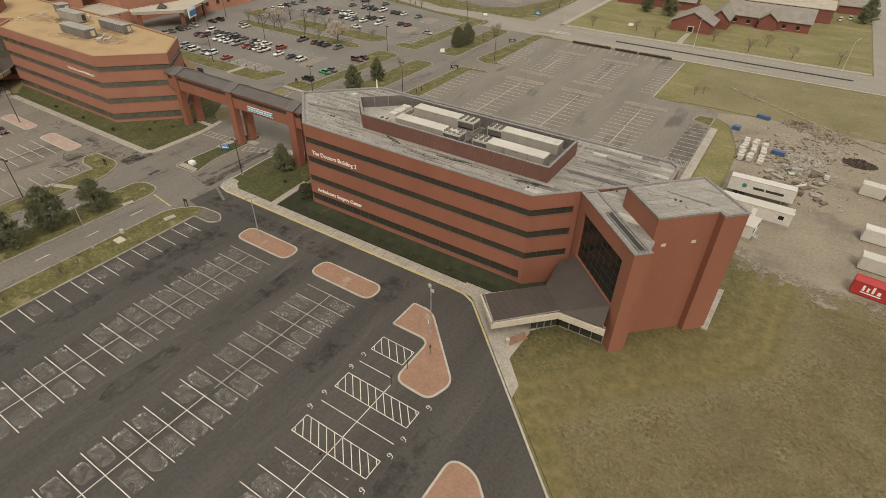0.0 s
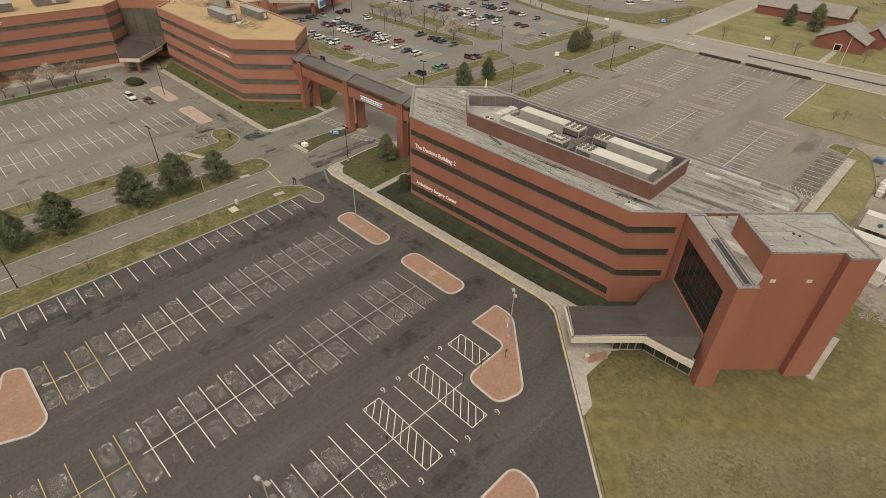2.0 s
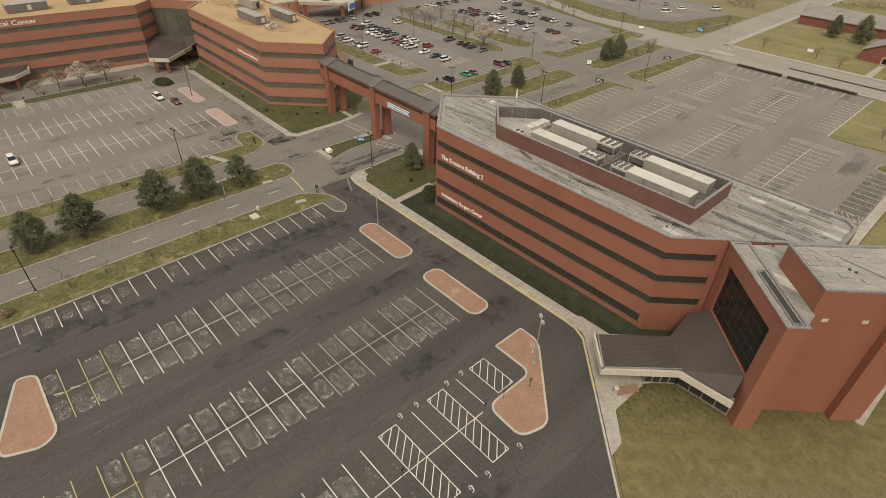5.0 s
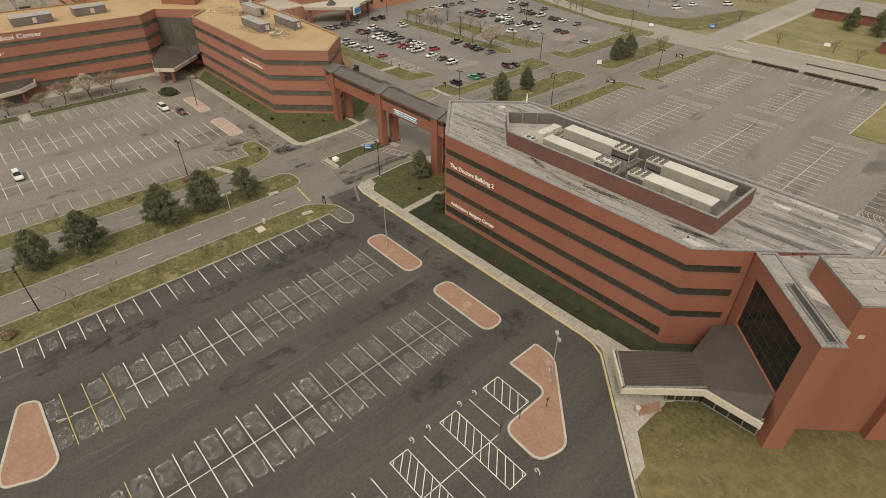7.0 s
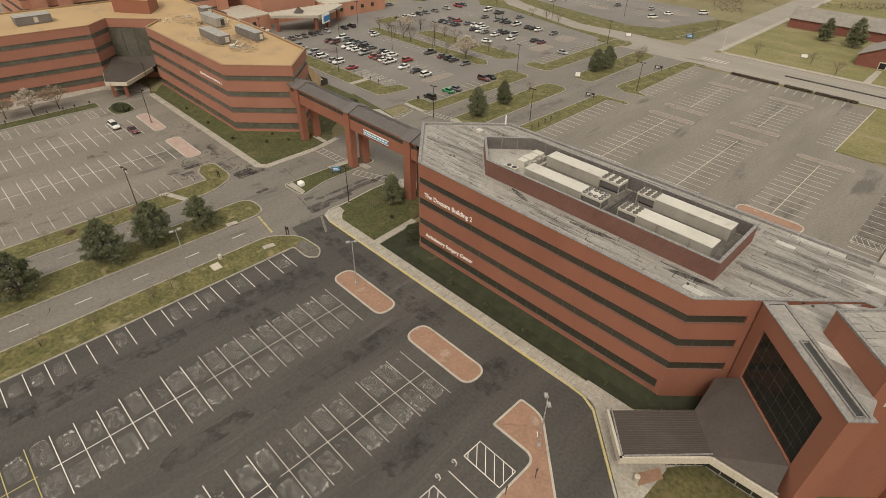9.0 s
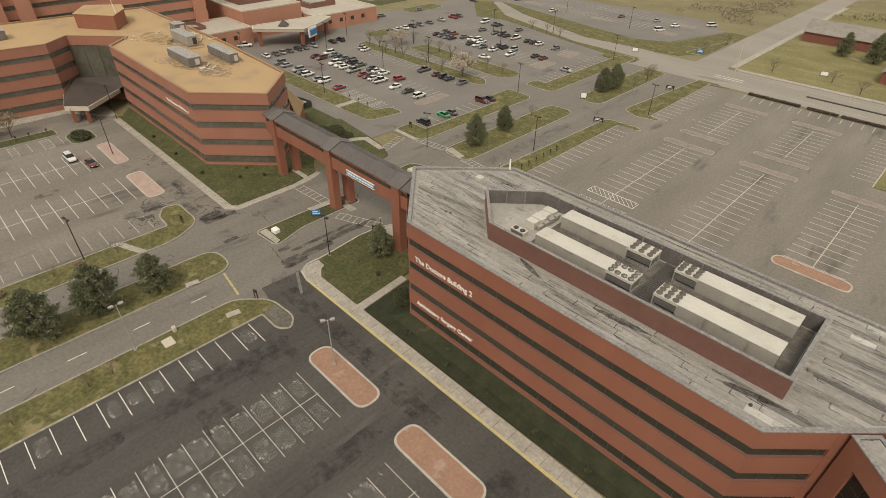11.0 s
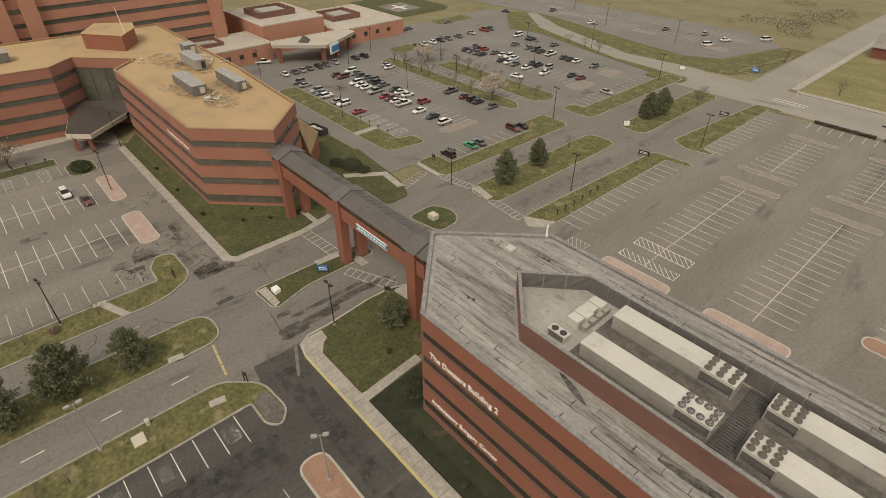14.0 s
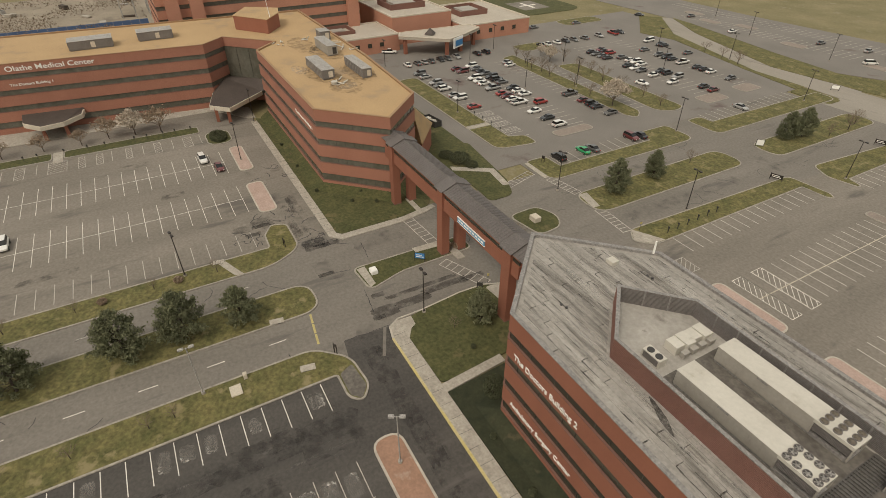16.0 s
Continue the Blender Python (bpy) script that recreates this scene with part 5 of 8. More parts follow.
def cooling_unit(x0, x1, y0, y1, fans_at, rows, cols):
    """A long packaged cooling unit with fans on one end."""
    u = thing("rooftop_unit", "long cream packaged rooftop cooling unit with round fans", "cooling unit", "cooling units")
    z0, z1 = 18.76, 20.75
    fx0, fx1 = (x1 - 3.5, x1) if fans_at > 0 else (x0, x0 + 2.9)
    bx0, bx1 = (x0, fx0 - 0.02) if fans_at > 0 else (fx1 + 0.02, x1)
    # Sides take a darker tone of the cream used on the top.
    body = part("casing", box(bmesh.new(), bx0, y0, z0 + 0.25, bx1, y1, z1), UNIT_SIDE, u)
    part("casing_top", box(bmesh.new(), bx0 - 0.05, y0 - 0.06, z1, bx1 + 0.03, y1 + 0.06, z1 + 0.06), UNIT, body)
    bm = bmesh.new()
    n = int((bx1 - bx0) / 1.25)
    for i in range(1, n):
        x = bx0 + (bx1 - bx0) * i / n
        box(bm, x - 0.025, y0 - 0.025, z0 + 0.3, x + 0.025, y1 + 0.025, z1 - 0.01)
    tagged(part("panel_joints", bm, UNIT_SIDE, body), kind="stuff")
    part("service_hatch", box(bmesh.new(), (bx0 + bx1) / 2 - 0.55, y0 - 0.05, z1 - 0.3, (bx0 + bx1) / 2 + 0.55, y0 + 0.02, z1 - 0.12), COPING, body)
    part("base_rail", box(bmesh.new(), x0, y0 + 0.1, z0 - 0.1, x1, y1 - 0.1, z0 + 0.25), COPING, u)
    cond = part("condenser_deck", box(bmesh.new(), fx0, y0 - 0.04, z1 - 0.32, fx1, y1 + 0.04, z1 + 0.05), UNIT, u, "cream fan deck")
    for x in (fx0 + 0.06, fx1 - 0.06):
        for y in (y0 + 0.02, y1 - 0.02):
            part("post", box(bmesh.new(), x - 0.06, y - 0.06, z0 + 0.2, x + 0.06, y + 0.06, z1 - 0.3), UNIT_SIDE, cond)
    part("coil", box(bmesh.new(), fx0 + 0.15, y0 + 0.12, z1 - 1.35, fx1 - 0.15, y1 - 0.12, z1 - 0.33), LOUVRE, cond, "dark finned coil")
    part("machinery", box(bmesh.new(), fx0 + 0.3, y0 + 0.45, z0 + 0.25, fx1 - 0.3, y1 - 0.45, z1 - 1.36), BLACK, cond)
    for i in range(cols):
        for j in range(rows):
            if cols == 4 and j == 1 and i in (1, 2):
                continue
            fx = fx0 + (fx1 - fx0) * (i + 0.5) / cols
            fy = y0 + (y1 - y0) * (j + 0.5) / rows
            r = 0.37
            circle = [(fx + r * math.cos(q * math.tau / 18), fy + r * math.sin(q * math.tau / 18)) for q in range(18)]
            fan = part("fan_ring", ring(bmesh.new(), circle, inset(circle, 0.05), z1 + 0.05, z1 + 0.17), LOUVRE, cond)
            part("fan_well", tube(bmesh.new(), (fx, fy, z1 + 0.05), (fx, fy, z1 + 0.075), r - 0.05, r - 0.05, 18), BLACK if cols == 4 else ROTOR, fan)
            bm = bmesh.new()
            for q in range(5):
                box(bm, 0.06, -0.07, 0, r * 0.86, 0.07, 0.012, Matrix.Translation((fx, fy, z1 + 0.10)) @ Matrix.Rotation(q * math.tau / 5 + fx * 3 + fy, 4, "Z") @ Matrix.Rotation(0.35, 4, "X"))
            tube(bm, (fx, fy, z1 + 0.08), (fx, fy, z1 + 0.14), 0.09, n=8)
            part("fan_rotor", bm, GALV if cols == 4 else FAN_BLADE, fan)
            bm = bmesh.new()
            for q in range(4):
                h = r * (0.25 + 0.22 * q)
                loop = [(fx + h * math.cos(w * math.tau / 12), fy + h * math.sin(w * math.tau / 12)) for w in range(12)]
                ring(bm, loop, inset(loop, 0.012), z1 + 0.165, z1 + 0.175)
            part("fan_guard", bm, LOUVRE, fan)
    for q in range(7):
        zz = z1 - 1.3 + q * 0.14
        part("louvre", box(bmesh.new(), fx0 + 0.13, y0 + 0.06, zz, fx1 - 0.13, y0 + 0.11, zz + 0.05), LOUVRE, cond)
    return u


cooling_unit(16.5, 30.45, 7.8, 10.2, 1, 3, 4)
cooling_unit(16.4, 29.8, 13.9, 16.3, 1, 3, 3)
cooling_unit(33.0, 46.4, 8.0, 10.5, -1, 3, 3)
cooling_unit(32.7, 46.4, 13.9, 16.2, -1, 3, 3)
u = thing("air_handler", "pale grey stepped air handler on the roof", "air handler")
for i in range(4):
    part("section", box(bmesh.new(), 12.5, 11.0 + i * 1.3, 18.66, 14.0 + (i % 2) * 0.3, 12.24 + i * 1.3, 19.75 + (i % 2) * 0.1), UNIT, u)
    part("hood", box(bmesh.new(), 14.32, 11.2 + i * 1.3, 18.9, 14.9, 12.1 + i * 1.3, 19.5), UNIT_SIDE, u)
u = thing("condenser", "small cream twin-fan condenser on the roof", "condenser")
body = part("casing", box(bmesh.new(), 12.1, 8.1, 18.66, 14.4, 9.2, 19.6), UNIT, u)
for x in (12.7, 13.8):
    part("fan", tube(bmesh.new(), (x, 8.65, 19.6), (x, 8.65, 19.68), 0.4, 0.4, 14), BLACK, body)
part("grille", box(bmesh.new(), 12.3, 8.06, 18.75, 14.2, 8.12, 19.5), LOUVRE, body)
u = thing("roof_hatch", "white box vent on the pale roof", "roof vent")
part("box", box(bmesh.new(), -2.3, 16.8, 18.05, -1.1, 17.9, 18.6), UNIT, u)
u = thing("roof_dome", "white plastic roof dome", "roof vent")
bm = bmesh.new()
bmesh.ops.create_icosphere(bm, subdivisions=2, radius=0.7)
bm.transform(Matrix.Translation((15.4, 19.5, 18.1)) @ Matrix.Diagonal((1, 1, 0.5, 1)))
part("dome", bm, WHITE, u, smooth=True)
u = thing("roof_mast", "short white mast at the roof's corner", "mast")
part("pole", tube(bmesh.new(), (-0.4, 23.4, 18.3), (-0.4, 23.4, 20.2), 0.16, 0.12, 8), WHITE, u)
for x, y in ((2.5, 19.4), (3.2, 19.5), (57.6, 9.2), (58.6, 9.3), (67.6, 5.4), (68.3, 5.4), (1.5, 6.3), (2.2, 6.5), (46.5, 2.6)):
    z = 18.05 if x < 65 else 21.5
    v_ = thing("roof_vent", "small dark pipe vent on the roof", "roof vent", "roof vents")
    part("pipe", tube(bmesh.new(), (x, y, z), (x, y, z + 0.16), 0.2, 0.17, 10), BLACK, v_)
part("expansion_joint", prism(bmesh.new(), block(49.6, 11.0, 61.4, 11.5), 18.0, 18.13), GREY_ROOF, second, "dark metal roof joint")
DAMP_ROOF = ragged("damp_roof_dirt", (0.035, 0.029, 0.023), 1.4, 0.22, 0.72, 0.85)
rs = random.Random(12)
for (xa, ya), (xb, yb), w in (((16.2, 5.2), (20.6, 3.7), 0.42), ((28.2, 3.7), (35.4, 4.4), 0.5), ((42.8, 3.4), (49.6, 4.6), 0.5)):
    n, bm = 12, bmesh.new()
    pts = [(xa + (xb - xa) * i / n, ya + (yb - ya) * i / n, w * math.sin(math.pi * (i + 0.6) / (n + 1.2)) * rs.uniform(0.8, 1.1)) for i in range(n + 1)]
    z = 18.1 if xa < 56 else 18.4
    for (x0, y0, w0), (x1, y1, w1) in zip(pts, pts[1:]):
        bm.faces.new([bm.verts.new(q) for q in ((x0, y0 - w0, z), (x1, y1 - w1, z), (x1, y1 + w1, z), (x0, y0 + w0, z))])
    part("damp_stain", bm, DAMP_ROOF, second, "dark damp streaks of roof dirt")

bm = bmesh.new()
for k in range(300):
    y = 0.5 + 0.98 * rs.randint(0, 23) + rs.uniform(-0.1, 0.1)
    lo, hi = along(inset(B2, 0.8), min(max(y, 1.2), 23.2))
    if hi - lo < 6 or not 1 < y < 23.4:
        continue
    x, l, w = rs.uniform(lo, hi - 4), rs.uniform(0.4, 3.2), rs.uniform(0.03, 0.09)
    if 8 < x + l and x < 48.5 and 5 < y < 18.6:
        continue
    bm.faces.new([bm.verts.new(q) for q in ((x, y - w, 18.087), (x + l, y - w * 0.4, 18.087), (x + l, y + w * 0.5, 18.087), (x, y + w, 18.087))])
tagged(part("seam_dirt", bm, LAP_DIRT, second, "dirt caught along the roof seams"), kind="stuff")

GRIME = ragged("roof_grime", (0.115, 0.098, 0.080), 0.9, 0.50, 0.76, 0.7, (0.09, 1.0, 1.0))
BLEACH = ragged("bleached_roof", (0.52, 0.485, 0.43), 0.5, 0.52, 0.74, 0.55, (0.14, 1.0, 1.0))
for outline in ([(-10.6, 12.2), (0.4, 1.2), (10.2, 1.2), (10.2, 5.2), (3.9, 11.8), (0.6, 23.2)], [(10.21, 1.2), (47.6, 1.2), (47.6, 5.2), (10.21, 5.2)], [(0.61, 23.2), (3.91, 12.3), (10.3, 18.4), (48.2, 18.4), (48.2, 23.2)], [(48.7, 1.2), (54.0, 7.0), (62.0, 15.0), (62.0, 23.2), (48.7, 23.2)]):
    part("roof_grime", sheet_bm(outline, 18.094), GRIME, second, "dark grime streaked along the sheets")
    part("roof_bleach", sheet_bm(outline, 18.0915), BLEACH, second, "sun-bleached streaks")

# ---- first building with its wing, and the hospital behind ----
B1 = [(-122, 0), (-72, 0), (-59.8, 12.2), (-70.7, 23.1), (-104, 25), (-165, 25), (-177, -110), (-146.2, -110), (-134.7, -12), (-140.8, -5.4), (-128.6, 6.6)]
first = banded("office_building", "four-storey red brick office building with a tan gravel roof", B1, 18.3, TAN_ROOF, TAN_COPING, brick=LIGHT_HAZE_BRICK, glass=OLIVE_REFLECTION)
lettering("sign_letter", "The Doctors Building 1", 0.85, 12.6, ON_SOUTH(-87.4, -0.06, 12.5), WHITE, first, "white raised sign letter")
WING = Vector((-134.7 + 146.2, -12 + 110)).normalized()


def on_wing(y, z):
    """The wing's slanting front wall at y and z, with letters facing out."""
    x = -134.7 + (y + 12) * WING.x / WING.y
    return Matrix.Translation((x + 0.06, y, z)) @ Matrix.Rotation(math.atan2(WING.y, WING.x), 4, "Z") @ Matrix.Rotation(radians(90), 4, "X")


lettering("sign_letter", "Olathe Medical Center", 1.3, 20.6, on_wing(-60.0, 16.4), WHITE, first, "large white raised sign letter")
lettering("sign_letter", "The Doctors Building 1", 0.9, 9.8, on_wing(-60.4, 12.4), WHITE, first, "white raised sign letter")
bm = prism(bmesh.new(), strip((-140.6, -5.52), (-129.0, 6.1), -0.12), 5.5, 15.7)
glass = part("atrium_window", bm, OLIVE_REFLECTION, first, "tall dark glass wall in the corner")
bm = bmesh.new()
for i in (2, 4, 6):
    c = Vector((-140.6, -5.52)).lerp(Vector((-129.0, 6.1)), i / 8)
    prism(bm, block(c.x + 0.08, c.y - 0.17, c.x + 0.15, c.y - 0.1), 5.5, 15.7)
tagged(part("mullions", bm, FRAME, glass), kind="stuff")


def porch(low, high, z0, z1, cols):
    c = thing("entrance_canopy", "angular dark canopy with a cream fascia", "canopy", "canopies of the brick building")
    bm = bmesh.new()
    a = [bm.verts.new((*q, z0)) for q in low]
    b = [bm.verts.new((*q, z1)) for q in high]
    bm.faces.new(a + b[::-1])
    part("canopy_roof", bm, BROWN_ROOF, c)
    bm = bmesh.new()
    for p, q in zip(low, low[1:]):
        prism(bm, strip(p, q, 0.3), z0 - 1.1, z0 + 0.05)
    part("fascia", bm, FASCIA, c, "cream painted fascia")
    for x, y in cols:
        part("column", prism(bmesh.new(), block(x - 0.4, y - 0.4, x + 0.4, y + 0.4), 0.1, z0 - 0.3), BRICK, c)


porch([(-134.2, -12.6), (-123.5, -15.4), (-118.8, -10.7), (-128.2, 0.6)], [(-139.0, -7.6), (-140.0, -5.6), (-134.5, 0.0), (-129, 5.6)], 4.7, 7.0, [(-122.8, -14.0), (-120.2, -11.2)])
porch([(-139.8, -61.0), (-134.0, -60.5), (-129.3, -56.5), (-130.2, -51.2), (-134.4, -46.7), (-138.3, -46.2)], [(-140.3, -60.8), (-140.2, -60.2), (-139.8, -56.5), (-139.2, -51.2), (-138.7, -46.8), (-138.6, -46.4)], 4.6, 5.0, [(-131.4, -56.4), (-131.6, -51.2)])
STAIR_HEAD = [(-149.3, 0.2), (-138.8, 7.9), (-146.5, 13.5), (-153.2, 15.0), (-159.6, 6.2)]
box_ = part("stair_head", prism(bmesh.new(), STAIR_HEAD, 18.0, 22.0), BRICK, first, "brick stair head on the roof")
part("cap", prism(bmesh.new(), inset(STAIR_HEAD, -0.12), 22.0, 22.15), TAN_ROOF, box_)
u = thing("antenna", "thin white rod antenna on a brick stair head", "antenna")
part("rod", tube(bmesh.new(), (-141.5, 9.6, 22.1), (-142.4, 9.2, 29), 0.1, 0.05, 6), WHITE, u)


def plant_box(x0, y0, x1, y1, z0, h, pale=False):
    u = thing("air_handler", "grey sheet-metal air handler on the tan roof", "air handler", "air handlers on the tan roof")
    m = UNIT_SIDE if pale else LOUVRE
    b = part("casing", box(bmesh.new(), x0, y0, z0 + 0.3, x1, y1, z0 + h), m, u)
    part("top", box(bmesh.new(), x0 - 0.08, y0 - 0.08, z0 + h, x1 + 0.08, y1 + 0.08, z0 + h + 0.1), GALV, b)
    part("skid", box(bmesh.new(), x0 + 0.2, y0 + 0.2, z0, x1 - 0.2, y1 - 0.2, z0 + 0.3), COPING, u)
    bm = bmesh.new()
    n = max(3, int((x1 - x0) / 1.1))
    for i in range(1, n):
        x = x0 + (x1 - x0) * i / n
        box(bm, x - 0.03, y0 - 0.04, z0 + 0.3, x + 0.03, y1 + 0.04, z0 + h + 0.13)
    tagged(part("ribs", bm, GALV, b), kind="stuff")
    part("end_panel", box(bmesh.new(), x1, (y0 + y1) / 2, z0 + 0.5, x1 + 0.05, min(y1 - 0.3, (y0 + y1) / 2 + 1.1), z0 + h - 0.4), FASCIA if not pale else BLACK, b)


plant_box(-102.2, 8.1, -89.4, 11.2, 18.0, 2.3)
plant_box(-98.2, 17.0, -86.0, 19.4, 18.0, 2.3)
plant_box(-118.4, 15.8, -107.6, 18.6, 18.0, 2.6, True)
plant_box(-151.5, -45, -146.2, -34, 18.0, 2.4)
plant_box(-153, -27.5, -148, -18, 18.0, 2.4)
plant_box(-127, 19, -123, 22, 18.0, 2.6)
def roof_stain(x, y, rx, ry, mat, label, seed):
    r = random.Random(seed)
    bm = bmesh.new()
    bm.faces.new([bm.verts.new((x + rx * r.uniform(0.8, 1.1) * math.cos(k * math.tau / 18), y + ry * r.uniform(0.8, 1.1) * math.sin(k * math.tau / 18), 17.988 + seed * 0.004)) for k in range(18)])
    part("roof_stain", bm, mat, first, label)


for k, (x, y, rx, ry, mat) in enumerate(((-83.5, 11.8, 6, 4, ROOF_DIRT), (-95, 9.6, 9, 4.5, ROOF_DIRT), (-92, 18, 8, 4, ROOF_DIRT), (-84, 12, 3.5, 2.6, ROOF_PALE), (-122, 13, 9, 4, ROOF_DIRT), (-112, 16.6, 8, 4.5, ROOF_DIRT), (-100, 5.6, 4, 2, ROOF_PALE))):
    roof_stain(x, y, rx, ry, mat, "dirt left by puddles on the tan roof", k)
u = thing("roof_pipework", "pale pipes and valves on the tan roof", "pipework")
bm = bmesh.new()
rp = random.Random(3)
for x, y in ((-126, 8), (-86, 10.5), (-120, 20), (-112, 22), (-128, 16)):
    for k in range(5):
        a = Vector((x + rp.uniform(-2, 2), y + rp.uniform(-1.5, 1.5), 18.15))
        tube(bm, a, a + Vector((rp.uniform(-2.4, 2.4), rp.uniform(-2, 2), rp.uniform(0, 0.7))), 0.14, n=6)
tagged(part("pipes", bm, UNIT, u), kind="stuff")
u = thing("roof_fan", "low round roof fan with a pale hood", "roof fan")
bm = tube(bmesh.new(), (-85.6, 9.6, 18.0), (-85.6, 9.6, 18.7), 0.6, 0.8, 12)
part("hood", bm, UNIT, u)

hospital = banded("hospital", "tall red brick hospital block with dark ribbon windows", block(-230, -19, -185, 55.5), 31, TAN_ROOF, TAN_COPING, TALL, category="hospital", brick=HAZY_BRICK, glass=OLIVE_REFLECTION)
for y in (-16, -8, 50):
    part("pier", prism(bmesh.new(), block(-185.05, y, -183.2, y + 4.5), 0, 31.5), HAZY_BRICK, hospital)


def low_wing(outline, top, roof_mat, label, panes=()):
    w = thing("hospital_wing", label, "building", "low hospital wings")
    part("wall", prism(bmesh.new(), outline, 0, top), HAZY_BRICK, w)
    part("parapet", ring(bmesh.new(), inset(outline, -0.05), inset(outline, 0.5), top, top + 0.5), FASCIA, w, "pale roof edge")
    part("roof", prism(bmesh.new(), inset(outline, 0.5), top, top + 0.1), roof_mat, w)
    for x, y in panes:
        win = part("window", box(bmesh.new(), x - 0.1, y - 0.8, 2.6, x + 0.06, y + 0.8, 4.0), GLASS, w)
        part("frame", box(bmesh.new(), x - 0.1, y - 0.9, 2.5, x + 0.08, y + 0.9, 2.6), FRAME, win)
    return w


PALE_ROOF = material("pale_membrane_roof", (0.46, 0.40, 0.32), (0.40, 0.35, 0.28), 0.9, 0.1, 2.0)
low_wing(block(-184.9, 25.6, -163, 62.5), 6.0, PALE_ROOF, "single-storey brick wing with a pale roof", [(-162.9, 30 + 5 * i) for i in range(6)])
low_wing(block(-205, 63, -170, 90), 10.5, PALE_ROOF, "two-storey brick wing with a pale roof")
low_wing(block(-200, 91, -161, 124), 6.0, PALE_ROOF, "single-storey brick wing with a pale roof", [(-160.9, 98 + 6 * i) for i in range(4)])
for o, t in ((block(-196, 68, -182, 84), 12.8), (block(-190, 98, -176, 112), 8.2), (block(-182, 36, -172, 48), 7.4)):
    u = thing("roof_screen", "brown screen round rooftop plant", "roof screen", "roof screens")
    part("screen", ring(bmesh.new(), o, inset(o, 0.3), t - 2.2, t), BRICK_DARK, u)
    part("plant", prism(bmesh.new(), inset(o, 3), t - 2.2, t - 0.4), UNIT_SIDE, u)
porte = thing("drop_off_canopy", "pale flat drop-off canopy with a blue sign", "canopy")
PC = [(-163, 62.6), (-158, 60), (-145, 75), (-149, 84), (-155, 94.5), (-161, 94)]
part("canopy_roof", prism(bmesh.new(), PC, 5.6, 6.6), PALE_ROOF, porte, "pale canopy roof")
part("edge", ring(bmesh.new(), inset(PC, -0.1), inset(PC, 0.4), 6.6, 6.8), FASCIA, porte)
for x, y in ((-157.4, 62.4), (-147, 75), (-150.4, 83), (-156, 92.4)):
    part("column", prism(bmesh.new(), block(x - 0.6, y - 0.6, x + 0.6, y + 0.6), 0, 5.6), BRICK, porte)
sign = part("sign_board", prism(bmesh.new(), strip((-144.2, 76.6), (-146.8, 81.8), 0.4), 3.2, 6.8), WHITE, porte)
bm = bmesh.new()
part("panel", prism(bmesh.new(), strip((-144.06, 77.2), (-146.3, 81.5), 0.05), 3.9, 6.0), BLUE, sign, "blue sign panel")
bm = bmesh.new()
tube(bm, (-155, 72, 6.9), (-155, 72, 9.0), 2.6, 0.05, 4)
part("skylight", bm, BROWN_ROOF, porte, "pyramid skylight")

# ---- bridge ----
bridge = thing("skybridge", "enclosed brick pedestrian bridge with a grey ribbed roof", "skybridge")
Y0, Y1 = 10.9, 15.6
for z0, z1, m, n in ((9.9, 12.35, BRICK, "brick_band"), (13.25, 13.9, BRICK, "brick_head")):
    part(n, prism(bmesh.new(), block(-60.5, Y0, -12.6, Y1), z0, z1), m, bridge)
for y in (Y0 + 0.2, Y1 - 0.3):
    w = part("ribbon_window", prism(bmesh.new(), block(-60.4, y, -12.7, y + 0.1), 12.35, 13.25), GLASS, bridge, "dark tinted ribbon window")
    bm = bmesh.new()
    for i in range(1, 24):
        prism(bm, block(-60.4 + i * 2 - 0.04, y - 0.05, -60.4 + i * 2 + 0.04, y + 0.15), 12.35, 13.25)
    tagged(part("mullions", bm, FRAME, w), kind="stuff")
YM = (Y0 + Y1) / 2


def gable(bm, x0, x1, out, z0, z1):
    v = [bm.verts.new(q) for x in (x0, x1) for q in ((x, Y0 - out, z0), (x, Y1 + out, z0), (x, YM, z1))]
    for f in ((0, 3, 5, 2), (1, 2, 5, 4), (0, 1, 4, 3), (0, 2, 1), (3, 4, 5)):
        bm.faces.new([v[i] for i in f])


roof = part("bridge_roof", bmesh.new(), GREY_ROOF, bridge, "grey ribbed metal roof")
bm = bmesh.new()
gable(bm, -61.5, -11.4, 0.35, 13.9, 14.95)
bm.to_mesh(roof.data)
bm.free()
bm = bmesh.new()
x = -60.8
while x < -12:
    tube(bm, (x, Y0 - 0.3, 13.94), (x, YM, 14.99), 0.045, n=4)
    tube(bm, (x, Y1 + 0.3, 13.94), (x, YM, 14.99), 0.045, n=4)
    x += 0.62
tagged(part("seams", bm, GREY_ROOF, roof), kind="stuff")
for x0, x1 in ((-58.6, -55.4), (-37.8, -34.4), (-17.2, -13.6)):
    bm = bmesh.new()
    gable(bm, x0 + 0.3, x1 - 0.3, 0.75, 13.97, 15.25)
    part("pier_cap", bm, GREY_ROOF, roof)
    for y in (Y0 - 0.35, Y1 - 1.45):
        pier = part("pier", prism(bmesh.new(), block(x0 + 0.75, y, x1 - 0.75, y + 1.6), 0, 13.95), BRICK, bridge, "square brick pier")
        part("plinth", prism(bmesh.new(), block(x0 + 0.68, y - 0.07, x1 - 0.68, y + 1.67), 0, 0.3), BRICK_DARK, pier)
b = part("banner", prism(bmesh.new(), block(-30.0, Y0 - 0.2, -21.6, Y0 - 0.02), 10.6, 11.5), SKY_BLUE, bridge, "long blue and white banner sign")
